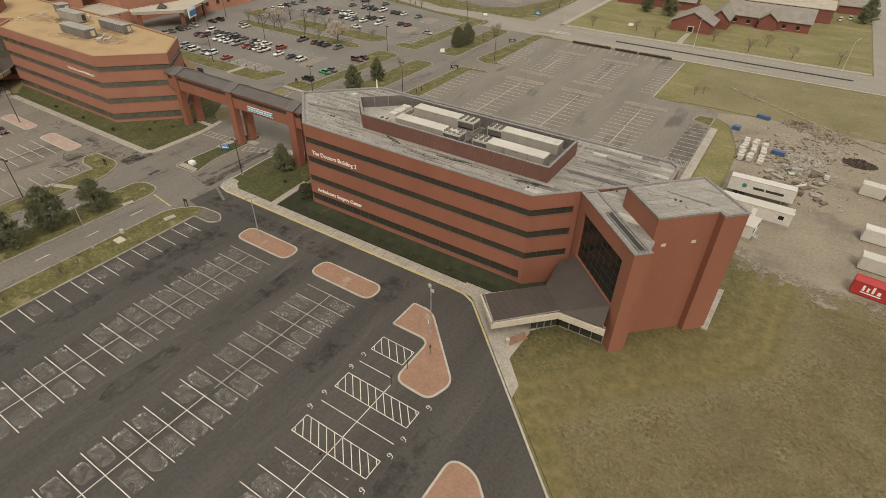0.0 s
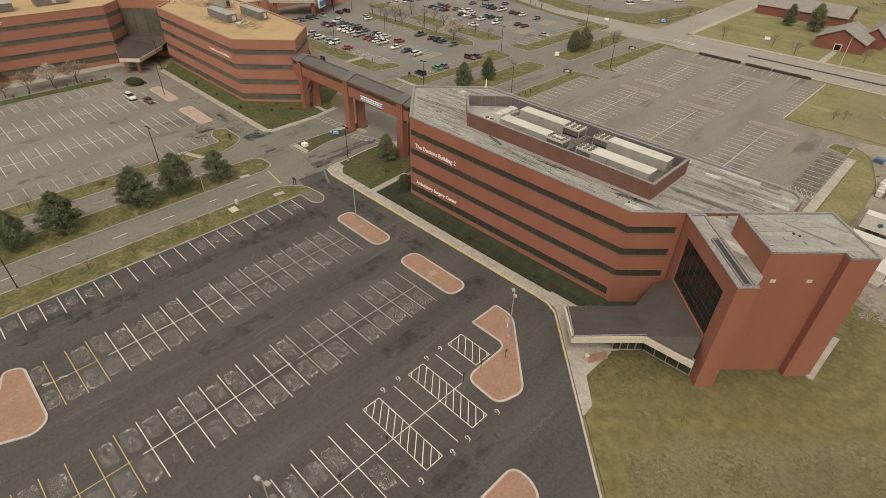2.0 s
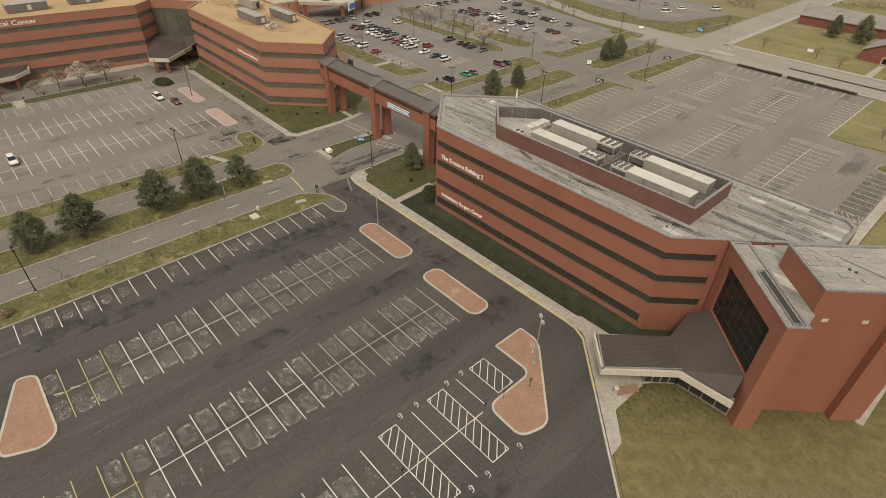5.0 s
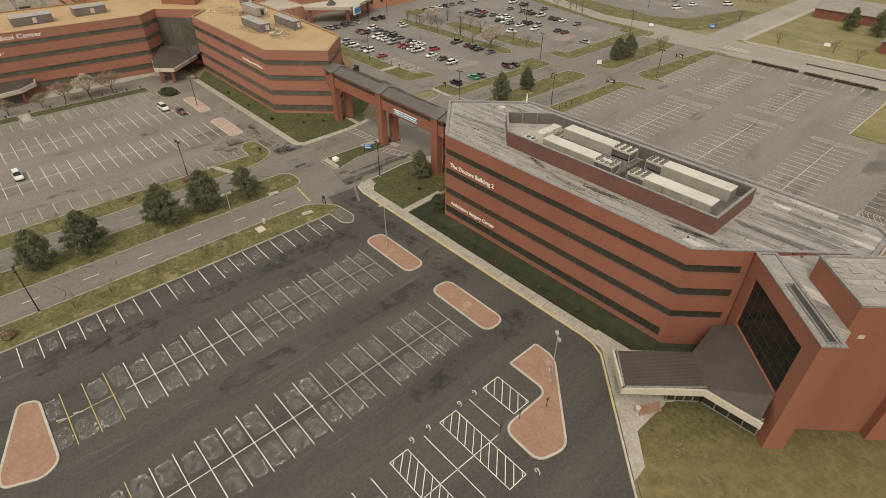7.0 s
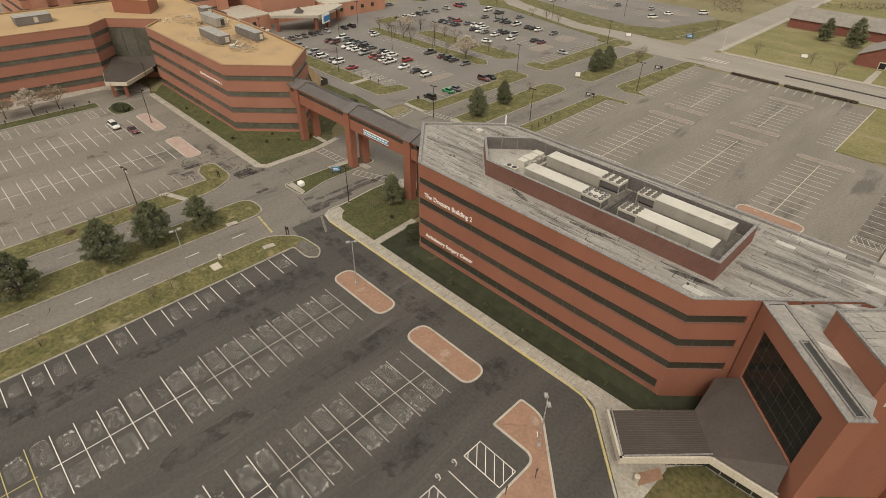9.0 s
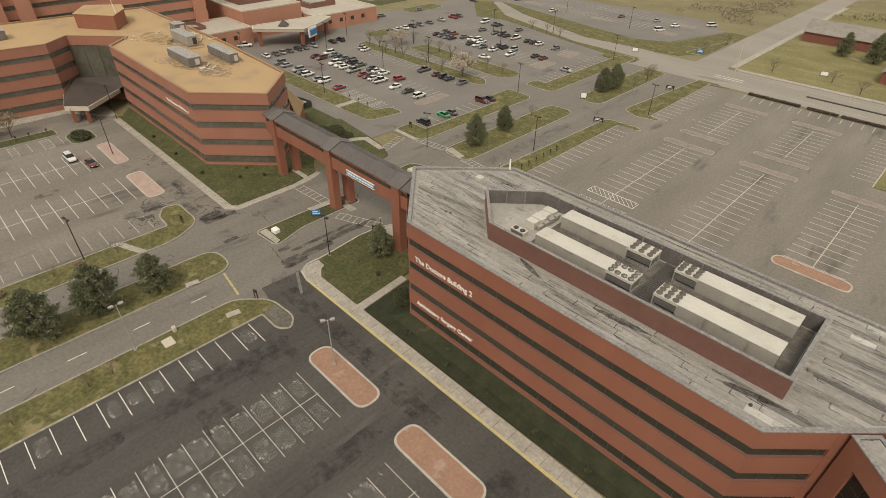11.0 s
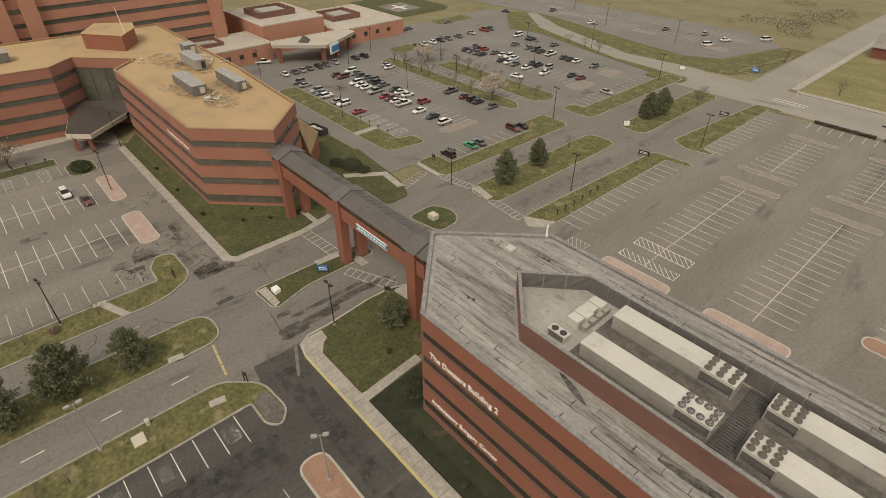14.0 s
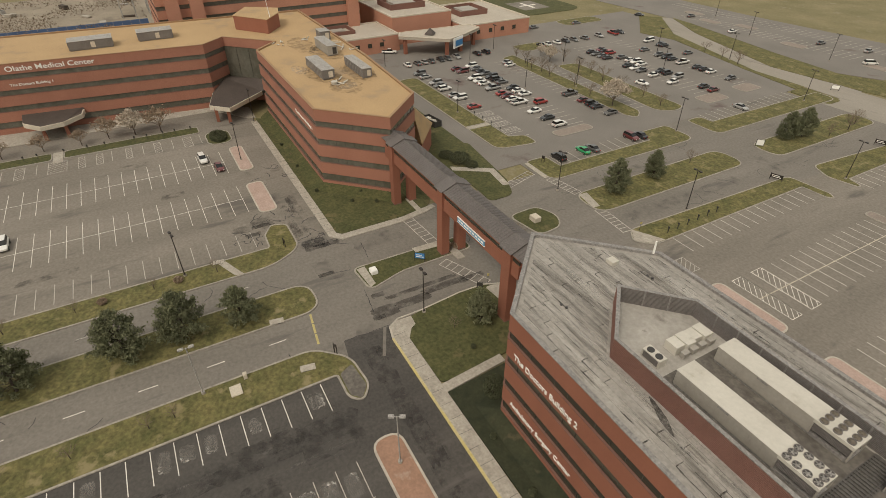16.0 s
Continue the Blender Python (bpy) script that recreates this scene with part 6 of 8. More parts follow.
for z in (10.5, 11.5):
    part("rail", prism(bmesh.new(), block(-30.1, Y0 - 0.22, -21.5, Y0 - 0.02), z, z + 0.1), WHITE, b, "white edge rail")
for i in range(9):
    part("bar", prism(bmesh.new(), block(-29.6 + i * 0.88, Y0 - 0.23, -28.95 + i * 0.88, Y0 - 0.2), 10.92, 11.22), WHITE, b, "white bar")
# ---- trees ----
BARK = material("grey_bark", (0.085, 0.066, 0.050), (0.06, 0.046, 0.036), 0.95, 1.0, 8.0, 0.4)
TWIG = material("bare_twigs", (0.20, 0.152, 0.108), (0.15, 0.112, 0.08), 0.95, 1.0, 8.0, 0.0)
NEEDLE = material("pine_needles", (0.158, 0.166, 0.090), (0.200, 0.199, 0.116), 0.8, 0.9, 3.0, 0.0, spread=0.12)
lit_through(NEEDLE, 0.25)
SHRUB = material("dark_shrub_leaves", (0.062, 0.068, 0.034), (0.086, 0.088, 0.045), 0.8, 1.2, 4.0, 0.0)
BLOSSOM = material("pale_blossom", (0.56, 0.48, 0.38), (0.40, 0.33, 0.25), 0.85, 1.0, 5.0, 0.0)
BUD = material("buff_buds", (0.33, 0.245, 0.17), (0.25, 0.185, 0.125), 0.9, 1.0, 5.0, 0.0)


def leaf(bm, p, size, r):
    q = Euler((r.uniform(0, 6.3), r.uniform(0, 6.3), r.uniform(0, 6.3))).to_matrix() * size
    k = r.uniform(0.4, 0.75)
    bm.faces.new([bm.verts.new(p + q @ Vector(c)) for c in ((-1, -k, 0), (1, -k * 0.6, 0.1), (0.8, k, 0), (-0.9, k * 0.8, -0.1))])


def limb(bm, p, d, length, rad, depth, r, tips):
    n = 2
    for i in range(n):
        e = p + d * length / n
        tube(bm, p, e, rad * (1 - 0.3 * i / n), rad * (1 - 0.3 * (i + 1) / n), 5 if rad > 0.06 else 3, False)
        p = e
        d = (d + Vector((r.uniform(-0.13, 0.13), r.uniform(-0.13, 0.13), r.uniform(-0.02, 0.1)))).normalized()
    tips.append(p)
    if depth:
        for k in range(r.choice((2, 3, 3))):
            a = r.uniform(0, math.tau)
            s = r.uniform(0.35, 0.75)
            side = Vector((math.cos(a), math.sin(a), r.uniform(-0.05, 0.35)))
            limb(bm, p - d * length * r.uniform(0, 0.3), (d * (1 - s * 0.5) + side * s).normalized(), length * r.uniform(0.62, 0.82), rad * 0.58, depth - 1, r, tips)


def bare_tree(seed, height, bloom=None, label="bare deciduous tree on grass", amount=500, depth=5):
    r = random.Random(seed)
    t = thing("bare_tree" if not bloom else "budding_tree", label, "tree", "trees without leaves")
    bm, tips = bmesh.new(), []
    h = height * 0.24
    tube(bm, (0, 0, -0.1), (0, 0, h), height * 0.022, height * 0.017, 7)
    part("trunk", bm, BARK, t)
    bm = bmesh.new()
    for k in range(5):
        a = k * math.tau / 5 + r.uniform(-0.3, 0.3)
        up = r.uniform(0.8, 1.5)
        limb(bm, Vector((0, 0, h * r.uniform(0.8, 1.0))), Vector((math.cos(a), math.sin(a), up)).normalized(), height * 0.25, height * 0.012, depth - 1, r, tips)
    limb(bm, Vector((0, 0, h)), Vector((0, 0, 1)), height * 0.27, height * 0.014, depth - 1, r, tips)
    part("crown", bm, TWIG, t, "bare twiggy crown")
    if bloom:
        bm = bmesh.new()
        for k in range(amount):
            leaf(bm, r.choice(tips) + Vector((r.gauss(0, 0.25), r.gauss(0, 0.25), r.gauss(0, 0.2))), r.uniform(0.09, 0.2), r)
        tagged(part("blossom", bm, bloom, t, "small blossoms and buds"), kind="stuff")
    return t


def pine(seed, height, wide, label="dark green pine with an uneven crown", low=0.08):
    r = random.Random(seed)
    t = thing("pine_tree", label, "tree", "pines")
    part("trunk", tube(bmesh.new(), (0, 0, -0.1), (0, 0, height * 0.9), height * 0.026, 0.04, 7), BARK, t)
    bm, lb = bmesh.new(), bmesh.new()
    tiers = int(height * 3.2)
    for i in range(tiers):
        k = i / (tiers - 1)
        z = height * (low + (0.97 - low) * k)
        reach = wide * (min(1.0, 0.66 + k * 1.6) * (1 - k ** 1.25) ** 0.72 + 0.05)
        for j in range(r.randint(4, 6)):
            a = r.uniform(0, math.tau)
            d = Vector((math.cos(a), math.sin(a), r.uniform(0.05, 0.35)))
            end = reach * r.uniform(0.62, 1.14)
            tube(lb, (0, 0, z), Vector((0, 0, z)) + d * end * 0.9, 0.035, 0.012, 3, False)
            for m in range(int(18 + end * 18)):
                s = r.uniform(0.3, 1.0) ** 0.55 * end
                p = Vector((0, 0, z)) + d * s + Vector((r.gauss(0, 0.26), r.gauss(0, 0.26), r.gauss(0, 0.2)))
                leaf(bm, p, r.uniform(0.09, 0.21), r)
    part("crown", bm, NEEDLE, t, "dense needle clumps")
    tagged(part("branchwork", lb, BARK, t), kind="stuff")
    return t


def shrub(seed, w, h, mat=None, label="low dark shrub in the shaded grass", n=420):
    r = random.Random(seed)
    t = thing("shrub", label, "shrub", "shrubs")
    bm = bmesh.new()
    for i in range(n):
        v = Vector((r.gauss(0, 1), r.gauss(0, 1), r.gauss(0, 1))).normalized() * r.uniform(0.72, 1.05)
        leaf(bm, Vector((v.x * w, v.y * w, h * 0.5 + v.z * h * 0.52)), r.uniform(0.08, 0.16), r)
    part("foliage", bm, mat or SHRUB, t)
    bm = bmesh.new()
    for k in range(4):
        tube(bm, (0, 0, -0.05), (r.uniform(-w, w) * 0.6, r.uniform(-w, w) * 0.6, h * 0.7), 0.03, 0.015, 4)
    tagged(part("stem", bm, BARK, t), kind="stuff")
    return t


def scatter(kinds, places, seed, low=0.85, high=1.15, z=0.1):
    """Sets the first of each kind and then turned, scaled copies, at the places (x, y[, scale])."""
    r = random.Random(seed)
    used = set()
    for i, q in enumerate(places):
        ob = kinds[i % len(kinds)]
        s = (q[2] if len(q) > 2 else 1.0) * r.uniform(low, high)
        m = Matrix.Translation((q[0], q[1], z)) @ Matrix.Rotation(r.uniform(0, 6.28), 4, "Z") @ Matrix.Scale(s, 4)
        if ob.name in used:
            copy_thing(ob, m).scale = (s, s, s)
        else:
            used.add(ob.name)
            ob.matrix_basis = m


scatter([pine(1, 9.0, 4.1), pine(2, 8.6, 4.0), pine(3, 9.2, 4.2)], [(-36.6, -65.2, 0.92), (-36.2, -57.2, 1.0), (-35.8, -43.4, 0.98), (-35.8, -34.8, 1.0), (-35.2, -26.4, 0.86), (-35.9, -78), (-35.7, -92), (-35.2, -110)], 1, 0.97, 1.04)
scatter([pine(4, 7.2, 2.9, "dark green pine with a ragged crown"), pine(5, 7.6, 3.0, "dark green pine with a ragged crown")], [(-37.2, 56.4), (-38, 69.2, 1.05), (-36.2, 117, 0.95), (-35.2, 122.5), (98, 262, 1.5), (-16.6, 7.4, 0.85), (7, 224, 1.25), (18, 222, 1.35)], 2)
T1, T2, T3 = bare_tree(11, 6.0), bare_tree(12, 6.4), bare_tree(13, 5.6)
scatter([T1, T2, T3], [(-39, 83, 0.75), (-31.5, 138), (-31.5, 129, 0.8), (-33, 144), (-118, 93.4), (-108, 93.6), (-107, 106), (-87, 93.4, 0.8), (-89, 109, 0.8), (-78, 107.4, 0.8), (-70, 106.4, 0.75), (-120, 110), (-94, 165.6, 0.9), (-86, 164, 0.9), (-103, 167, 0.8), (-131, 96), (-125, 96), (-97, 95.5), (-114, 95), (-104, 109), (-96, 107), (59.4, 178.2, 1.1), (64.5, 190.4), (74.7, 179, 1.1), (90, 180, 1.0), (23.5, 178, 0.9), (13.6, 184.4, 0.9), (-5, 181, 0.9), (-33, 186, 0.8), (-31, 205), (45, 186, 0.9), (-33, 26.8, 0.55), (30, 200, 1.3), (52.4, 117, 0.55), (54.6, 119.4, 0.6)], 3)
S1 = bare_tree(21, 3.4, label="slim young bare tree in the verge", depth=4)
scatter([S1], [(-20.6, -38.4), (-20.4, -41.6), (-20.4, -50.6), (-20.6, -58), (-20.6, -63.6), (-50.6, -27.5), (-50.8, -38), (-50.6, -50), (-50.4, -60), (-17.2, 2.9, 0.8), (-36.2, 2.2, 0.3), (-91, 2.0 - 4.2, 0.3)], 4)
W1 = bare_tree(31, 6.6, BLOSSOM, "tree in pale spring blossom", 2600)
scatter([W1], [(-77, 93.4, 1.3), (-124.6, -35.6, 1.05), (-122, 105, 0.9), (-130, 107, 0.8)], 5)
R1 = bare_tree(32, 5.6, BUD, "small tree with buff spring buds", 900)
scatter([R1], [(-123.4, -29.2, 1.25), (-125, -42, 1.15), (-123.6, -48.4), (-124, -57, 0.9), (-124, -66)], 6)
H1 = shrub(41, 0.45, 0.7)
scatter([H1], [(2.7, -2.9), (11.3, -3.1), (19.5, -2.9), (27.5, -3.1), (35.4, -2.9), (42, -3.0), (-12, 3.2, 0.9), (-62, 3, 0.9), (-70, -2.4, 0.9), (-84, -2.6, 0.8), (-98, -2.6, 0.8), (-64.6, 6.2, 0.9), (-59.2, 7.6, 0.9)], 7, z=0.14)
H2 = shrub(42, 1.5, 3.6, label="tall clipped evergreen at the wall's corner", n=1800)
scatter([H2], [(-3.0, 0.9)], 8, 1, 1)
H3 = shrub(43, 2.6, 2.4, label="spreading dark juniper bush", n=2000)
scatter([H3], [(-67, 33.4), (-71, 31.6, 0.8), (-63.4, 34.6, 0.7)], 9)
H4 = shrub(44, 1.0, 1.2, BUD, "brownish bare bush on the grass", 700)
scatter([H4], [(-20, -73), (-51, -34, 0.8), (-51, -46, 0.7), (-36.8, 12.2, 1.1), (-36.2, 14.4, 1.0)], 10)
hedge = thing("oval_hedge", "low oval clipped dark hedge on an island", "hedge")
bm = bmesh.new()
rh = random.Random(6)
for i in range(3600):
    a, k = rh.uniform(0, math.tau), math.sqrt(rh.random())
    leaf(bm, Vector((-111.4 + 3.7 * k * math.cos(a), -16.2 + 2.2 * k * math.sin(a), 0.15 + rh.random() * 0.75)), rh.uniform(0.1, 0.2), rh)
part("foliage", bm, SHRUB, hedge)
row = thing("hedge_row", "low dark hedge along the main road", "hedge")
bm = bmesh.new()
for i in range(5200):
    x = rh.uniform(-2, 37)
    if 13.5 < x < 15.5 or 24 < x < 24.8:
        continue
    leaf(bm, Vector((x, 150.7 + rh.gauss(0, 0.28), rh.random() * 0.6)), rh.uniform(0.12, 0.24), rh)
part("foliage", bm, material("dead_hedge", (0.085, 0.068, 0.052), (0.12, 0.092, 0.07), 0.9, 1.0, 4.0, 0.0), row)

# Tufts of dry grass on the rough field, and straw litter on the lawn.
STRAW = material("straw", (0.265, 0.212, 0.112), (0.165, 0.132, 0.062), 0.95, 0.3, 2.0, 0.0)
lit_through(STRAW, 0.2)
verts, faces = [], []
rg = random.Random(8)
while len(faces) < 90000:
    x, y = rg.uniform(60, 132), rg.uniform(-70, 24)
    beyond = max((x - y - 85) * 0.72, x - 89) + 2.5 * noise.noise((x * 0.15, y * 0.15, 0))
    if x + y < 41 or beyond < 1.5 + rg.uniform(0, 3):
        continue
    if noise.noise((x * 0.22, y * 0.22, 3.0)) < rg.uniform(-0.6, 0.1):
        continue
    h, w, a = rg.uniform(0.03, 0.11), rg.uniform(0.05, 0.13), rg.uniform(0, math.tau)
    dx, dy = math.cos(a) * w, math.sin(a) * w
    lean = (rg.uniform(-0.5, 0.5), rg.uniform(-0.5, 0.5))
    i = len(verts)
    verts += [(x - dx, y - dy, 0.06), (x + dx, y + dy, 0.06), (x + lean[0], y + lean[1], 0.06 + h)]
    faces.append((i, i + 1, i + 2))
me = bpy.data.meshes.new("dry_tufts")
me.from_pydata(verts, [], faces)
me.materials.append(STRAW)
tagged(new("dry_tufts", me), "dry straw tufts on the unmown field", "grass", kind="stuff")
verts, faces = [], []
for k in range(2600):
    x, y = rg.gauss(64, 2.4), rg.gauss(-15.6, 1.7)
    if noise.noise((x * 0.9, y * 0.9, 1.0)) < 0.05:
        continue
    a, l = rg.uniform(0, math.tau), rg.uniform(0.15, 0.4)
    i = len(verts)
    verts += [(x, y, 0.075), (x + l * math.cos(a), y + l * math.sin(a), 0.085), (x + l * math.cos(a + 0.4), y + l * math.sin(a + 0.4), 0.09)]
    faces.append((i, i + 1, i + 2))
me = bpy.data.meshes.new("straw_litter")
me.from_pydata(verts, [], faces)
me.materials.append(STRAW)
tagged(new("straw_litter", me), "pale straw litter scattered on the lawn", "litter", kind="stuff")

# Woods and scrub at the far edge.
verts, faces = [], []
for k in range(30000):
    far = rg.random()
    if far < 0.3:
        x, y, h = rg.uniform(-75, 30), rg.uniform(246, 330), 1.8
        if -32 < x < -16:
            continue
    elif far < 0.7:
        x, y, h = rg.uniform(-330, -232), rg.uniform(-130, -20), 3.0
    else:
        x, y, h = rg.uniform(40, 330), rg.uniform(300, 360), 8.0
    if noise.noise((x * 0.05, y * 0.05, 7.0)) < 0.02:
        continue
    z = h * rg.random() ** 0.8
    i = len(verts)
    for c in range(3):
        verts.append((x + rg.uniform(-0.5, 0.5), y + rg.uniform(-0.5, 0.5), z + rg.uniform(-0.5, 0.5)))
    faces.append((i, i + 1, i + 2))
me = bpy.data.meshes.new("far_scrub")
me.from_pydata(verts, [], faces)
me.materials.append(TWIG)
tagged(new("far_scrub", me), "leafless brown scrub in the distance", "scrub", kind="stuff")

# ---- vehicles ----
TYRE = plain("tyre_rubber", (0.02, 0.019, 0.018), 0.85)
RIM = plain("alloy_rim", (0.35, 0.33, 0.30), 0.35, 0.8)
CARGLASS = plain("car_glass", (0.015, 0.015, 0.014), 0.08, 0.0, 0.5)
LAMP_RED = plain("tail_lamp", (0.35, 0.02, 0.015), 0.3)
LAMP_WHITE = plain("head_lamp", (0.6, 0.58, 0.52), 0.2)
PAINTS = {}
for key, rgb in {"white": (0.70, 0.67, 0.61), "silver": (0.34, 0.325, 0.30), "grey": (0.125, 0.12, 0.112), "black": (0.018, 0.018, 0.018), "red": (0.30, 0.030, 0.022), "maroon": (0.12, 0.022, 0.020), "blue": (0.045, 0.07, 0.12), "green": (0.03, 0.30, 0.11), "tan": (0.27, 0.22, 0.15)}.items():
    PAINTS[key] = plain("paint_" + key, rgb, 0.35, 0.15 if key in ("silver", "grey", "tan") else 0.0, 0.5, 0.6)

# Stations along each body: x, sill height, shoulder height, half width; then the cabin.
SHAPES = {
    "sedan": (((-2.3, 0.42, 0.72, 0.72), (-2.1, 0.28, 0.92, 0.84), (-1.2, 0.24, 0.98, 0.90), (0.9, 0.24, 0.94, 0.90), (1.9, 0.28, 0.80, 0.86), (2.3, 0.40, 0.62, 0.70)), ((-1.75, 0.95), (-0.95, 1.42), (0.25, 1.44), (1.15, 0.92))),
    "suv": (((-2.3, 0.5, 0.95, 0.80), (-2.2, 0.36, 1.08, 0.90), (-1.2, 0.32, 1.12, 0.94), (0.9, 0.32, 1.08, 0.94), (1.95, 0.36, 0.98, 0.90), (2.3, 0.48, 0.78, 0.76)), ((-2.2, 1.08), (-1.95, 1.68), (0.3, 1.72), (1.1, 1.06))),
    "pickup": (((-2.85, 0.55, 0.98, 0.90), (-2.75, 0.46, 1.06, 0.96), (-1.2, 0.42, 1.08, 0.97), (0.9, 0.42, 1.1, 0.97), (2.5, 0.46, 1.05, 0.95), (2.85, 0.56, 0.85, 0.86)), ((-0.75, 1.06), (-0.55, 1.78), (0.75, 1.8), (1.45, 1.08))),
    "van": (((-2.5, 0.45, 1.0, 0.86), (-2.4, 0.34, 1.1, 0.94), (-1.2, 0.3, 1.12, 0.96), (1.2, 0.3, 1.05, 0.96), (2.2, 0.34, 0.9, 0.92), (2.5, 0.46, 0.74, 0.78)), ((-2.4, 1.1), (-2.2, 1.82), (0.7, 1.84), (1.75, 1.02))),
}


def car(kind, paint):
    """A parked car that stands on z = 0 and points along +x."""
    stations, cabin = SHAPES[kind]
    word = {"suv": "sport utility car", "pickup": "pickup truck", "sedan": "saloon car", "van": "minivan"}[kind]
    c = thing("pickup_truck" if kind == "pickup" else "car", paint + " " + word + " parked in a marked stall", "truck" if kind == "pickup" else "car", "parked cars")
    bm = bmesh.new()
    loops = []
    for x, lo, hi, w in stations:
        mid = lo + (hi - lo) * 0.62
        pts = [(x, -w * 0.9, lo), (x, -w, mid), (x, -w * 0.88, hi), (x, w * 0.88, hi), (x, w, mid), (x, w * 0.9, lo)]
        loops.append([bm.verts.new(p) for p in pts])
    for a, b in zip(loops, loops[1:]):
        for i in range(6):
            bm.faces.new((a[i - 1], a[i], b[i], b[i - 1]))
    bm.faces.new(loops[0])
    bm.faces.new(loops[-1][::-1])
    bmesh.ops.recalc_face_normals(bm, faces=bm.faces)
    body = part("body", bm, PAINTS[paint], c)
    (x0, z0), (x1, z1), (x2, z2), (x3, z3) = cabin
    w0, w1 = stations[2][3] * 0.86, stations[2][3] * 0.70
    bm = bmesh.new()
    v = [bm.verts.new(p) for p in ((x0, -w0, z0 - 0.05), (x3, -w0, z3 - 0.05), (x3, w0, z3 - 0.05), (x0, w0, z0 - 0.05), (x1, -w1, z1), (x2, -w1, z2), (x2, w1, z2), (x1, w1, z1))]
    for f in ((4, 5, 6, 7), (0, 1, 5, 4), (1, 2, 6, 5), (2, 3, 7, 6), (3, 0, 4, 7)):
        bm.faces.new([v[i] for i in f])
    part("glasshouse", bm, CARGLASS, c, "dark car glass")
    part("roof_panel", box(bmesh.new(), x1 + 0.03, -w1 + 0.02, z1 - 0.01, x2 - 0.02, w1 - 0.02, z2 + 0.04), PAINTS[paint], body)
    if kind == "pickup":
        part("load_bed", box(bmesh.new(), -2.7, -0.72, 1.05, -0.85, 0.72, 1.095), TYRE, c, "dark load bed")
    r = 0.33 if kind == "sedan" else 0.38
    for x in (stations[1][0] + 0.72, stations[4][0] - 0.5):
        for s in (-1, 1):
            y = s * (stations[2][3] - 0.1)
            wheel = part("wheel", tube(bmesh.new(), (x, y - s * 0.11, r), (x, y + s * 0.11, r), r, r, 12), TYRE, c)
            part("rim", tube(bmesh.new(), (x, y + s * 0.1, r), (x, y + s * 0.125, r), r * 0.62, r * 0.55, 10), RIM, wheel)
    for s in (-1, 1):
        xf, xr = stations[-1][0], stations[0][0]
        part("headlight", box(bmesh.new(), xf - 0.22, s * 0.55 - 0.16, 0.6 * stations[-1][2] + 0.1, xf + 0.02, s * 0.55 + 0.16, stations[-1][2] + 0.02), LAMP_WHITE, c)
        part("tail_light", box(bmesh.new(), xr - 0.02, s * 0.62 - 0.12, stations[0][2] - 0.2, xr + 0.12, s * 0.62 + 0.12, stations[0][2] + 0.05), LAMP_RED, c)
    return c


MADE = {}


def park(kind, paint, x, y, heading):
    m = pose(x, y, 0.0, 0, 0, heading)
    if (kind, paint) in MADE:
        return copy_thing(MADE[kind, paint], m)
    MADE[kind, paint] = car(kind, paint)
    MADE[kind, paint].matrix_basis = m
    return MADE[kind, paint]


KINDS = {"w": "white", "s": "silver", "g": "grey", "b": "black", "r": "red", "m": "maroon", "u": "blue", "n": "green", "t": "tan"}
SORTS = {"1": "sedan", "2": "suv", "3": "pickup", "4": "van"}
rc = random.Random(17)


def park_row(text, fixed, axis, heading):
    """Cars of one row, written as colour, sort and place along the row."""
    for word in text.split():
        at = float(word[2:])
        x, y = (at, fixed) if axis == "x" else (fixed, at)
        park(SORTS[word[1]], KINDS[word[0]], x + rc.uniform(-0.15, 0.15), y + rc.uniform(-0.15, 0.15), heading + rc.choice((0, 180)) + rc.uniform(-2, 2))


park_row("w1:56 g1:60 s1:63 g1:66 b1:70 g1:73 s1:77 b1:86 b2:90".replace(":", ""), -143, "y", 0)
park_row("g2-132 s1-128 s2-120.5 g1-117.5 w2-114 s1-107.5 w2-104.6 r1-96", 55.6, "x", 90)
park_row("m1-130 m2-126.6 w2-118.5 w1-115.5 w1-112.5 s3-107 r1-101.6 m1-98.8 w1-95.8 w3-92.4 w1-84.4 b1-78.6 w2-73", 69.6, "x", 90)
park_row("w2-130.4 g1-127.2 b1-123.8 g1-120.8 b2-117 b2-114 g1-110.8 b1-104.4 w1-101.2 w1-97.8 r2-89.4", 75.7, "x", 90)
park_row("g3-91 m1-84.2 b2-81 b1-78.4 g1-72.4", 88.4, "x", 90)
park_row("b2:56 n1:64 g1:66.9 m2:81 b1:83.9".replace(":", ""), -56.6, "y", 0)
park_row("m1-71 b1-74.6 s2-85.6 b2-90.4 b1-93.2 w1-102.2 w2-105 w1-108 g1-112 r2-118.4 b1-121.4 m1-123.6", 131.8, "x", 90)
park_row("w1-83 w1-91.2 g1-97 w1-100 b1-103.6 b1-114 g1-117 b1-123 g1-120", 126.2, "x", 90)
park_row("g1-76 w1-84 b1-87 b1-90 w3-96.4 b1-101.2 b2-104 g1-108 g1-115", 146.8, "x", 90)
park_row("w4-124 b1-118 g1-104 b1-116", 158.6, "x", 90)
park_row("b1:115 w1:118.4 w1:123 b1:127.8 g1:132 g1:138 s1:146 r3:154 b1:158".replace(":", ""), -140.4, "y", 0)
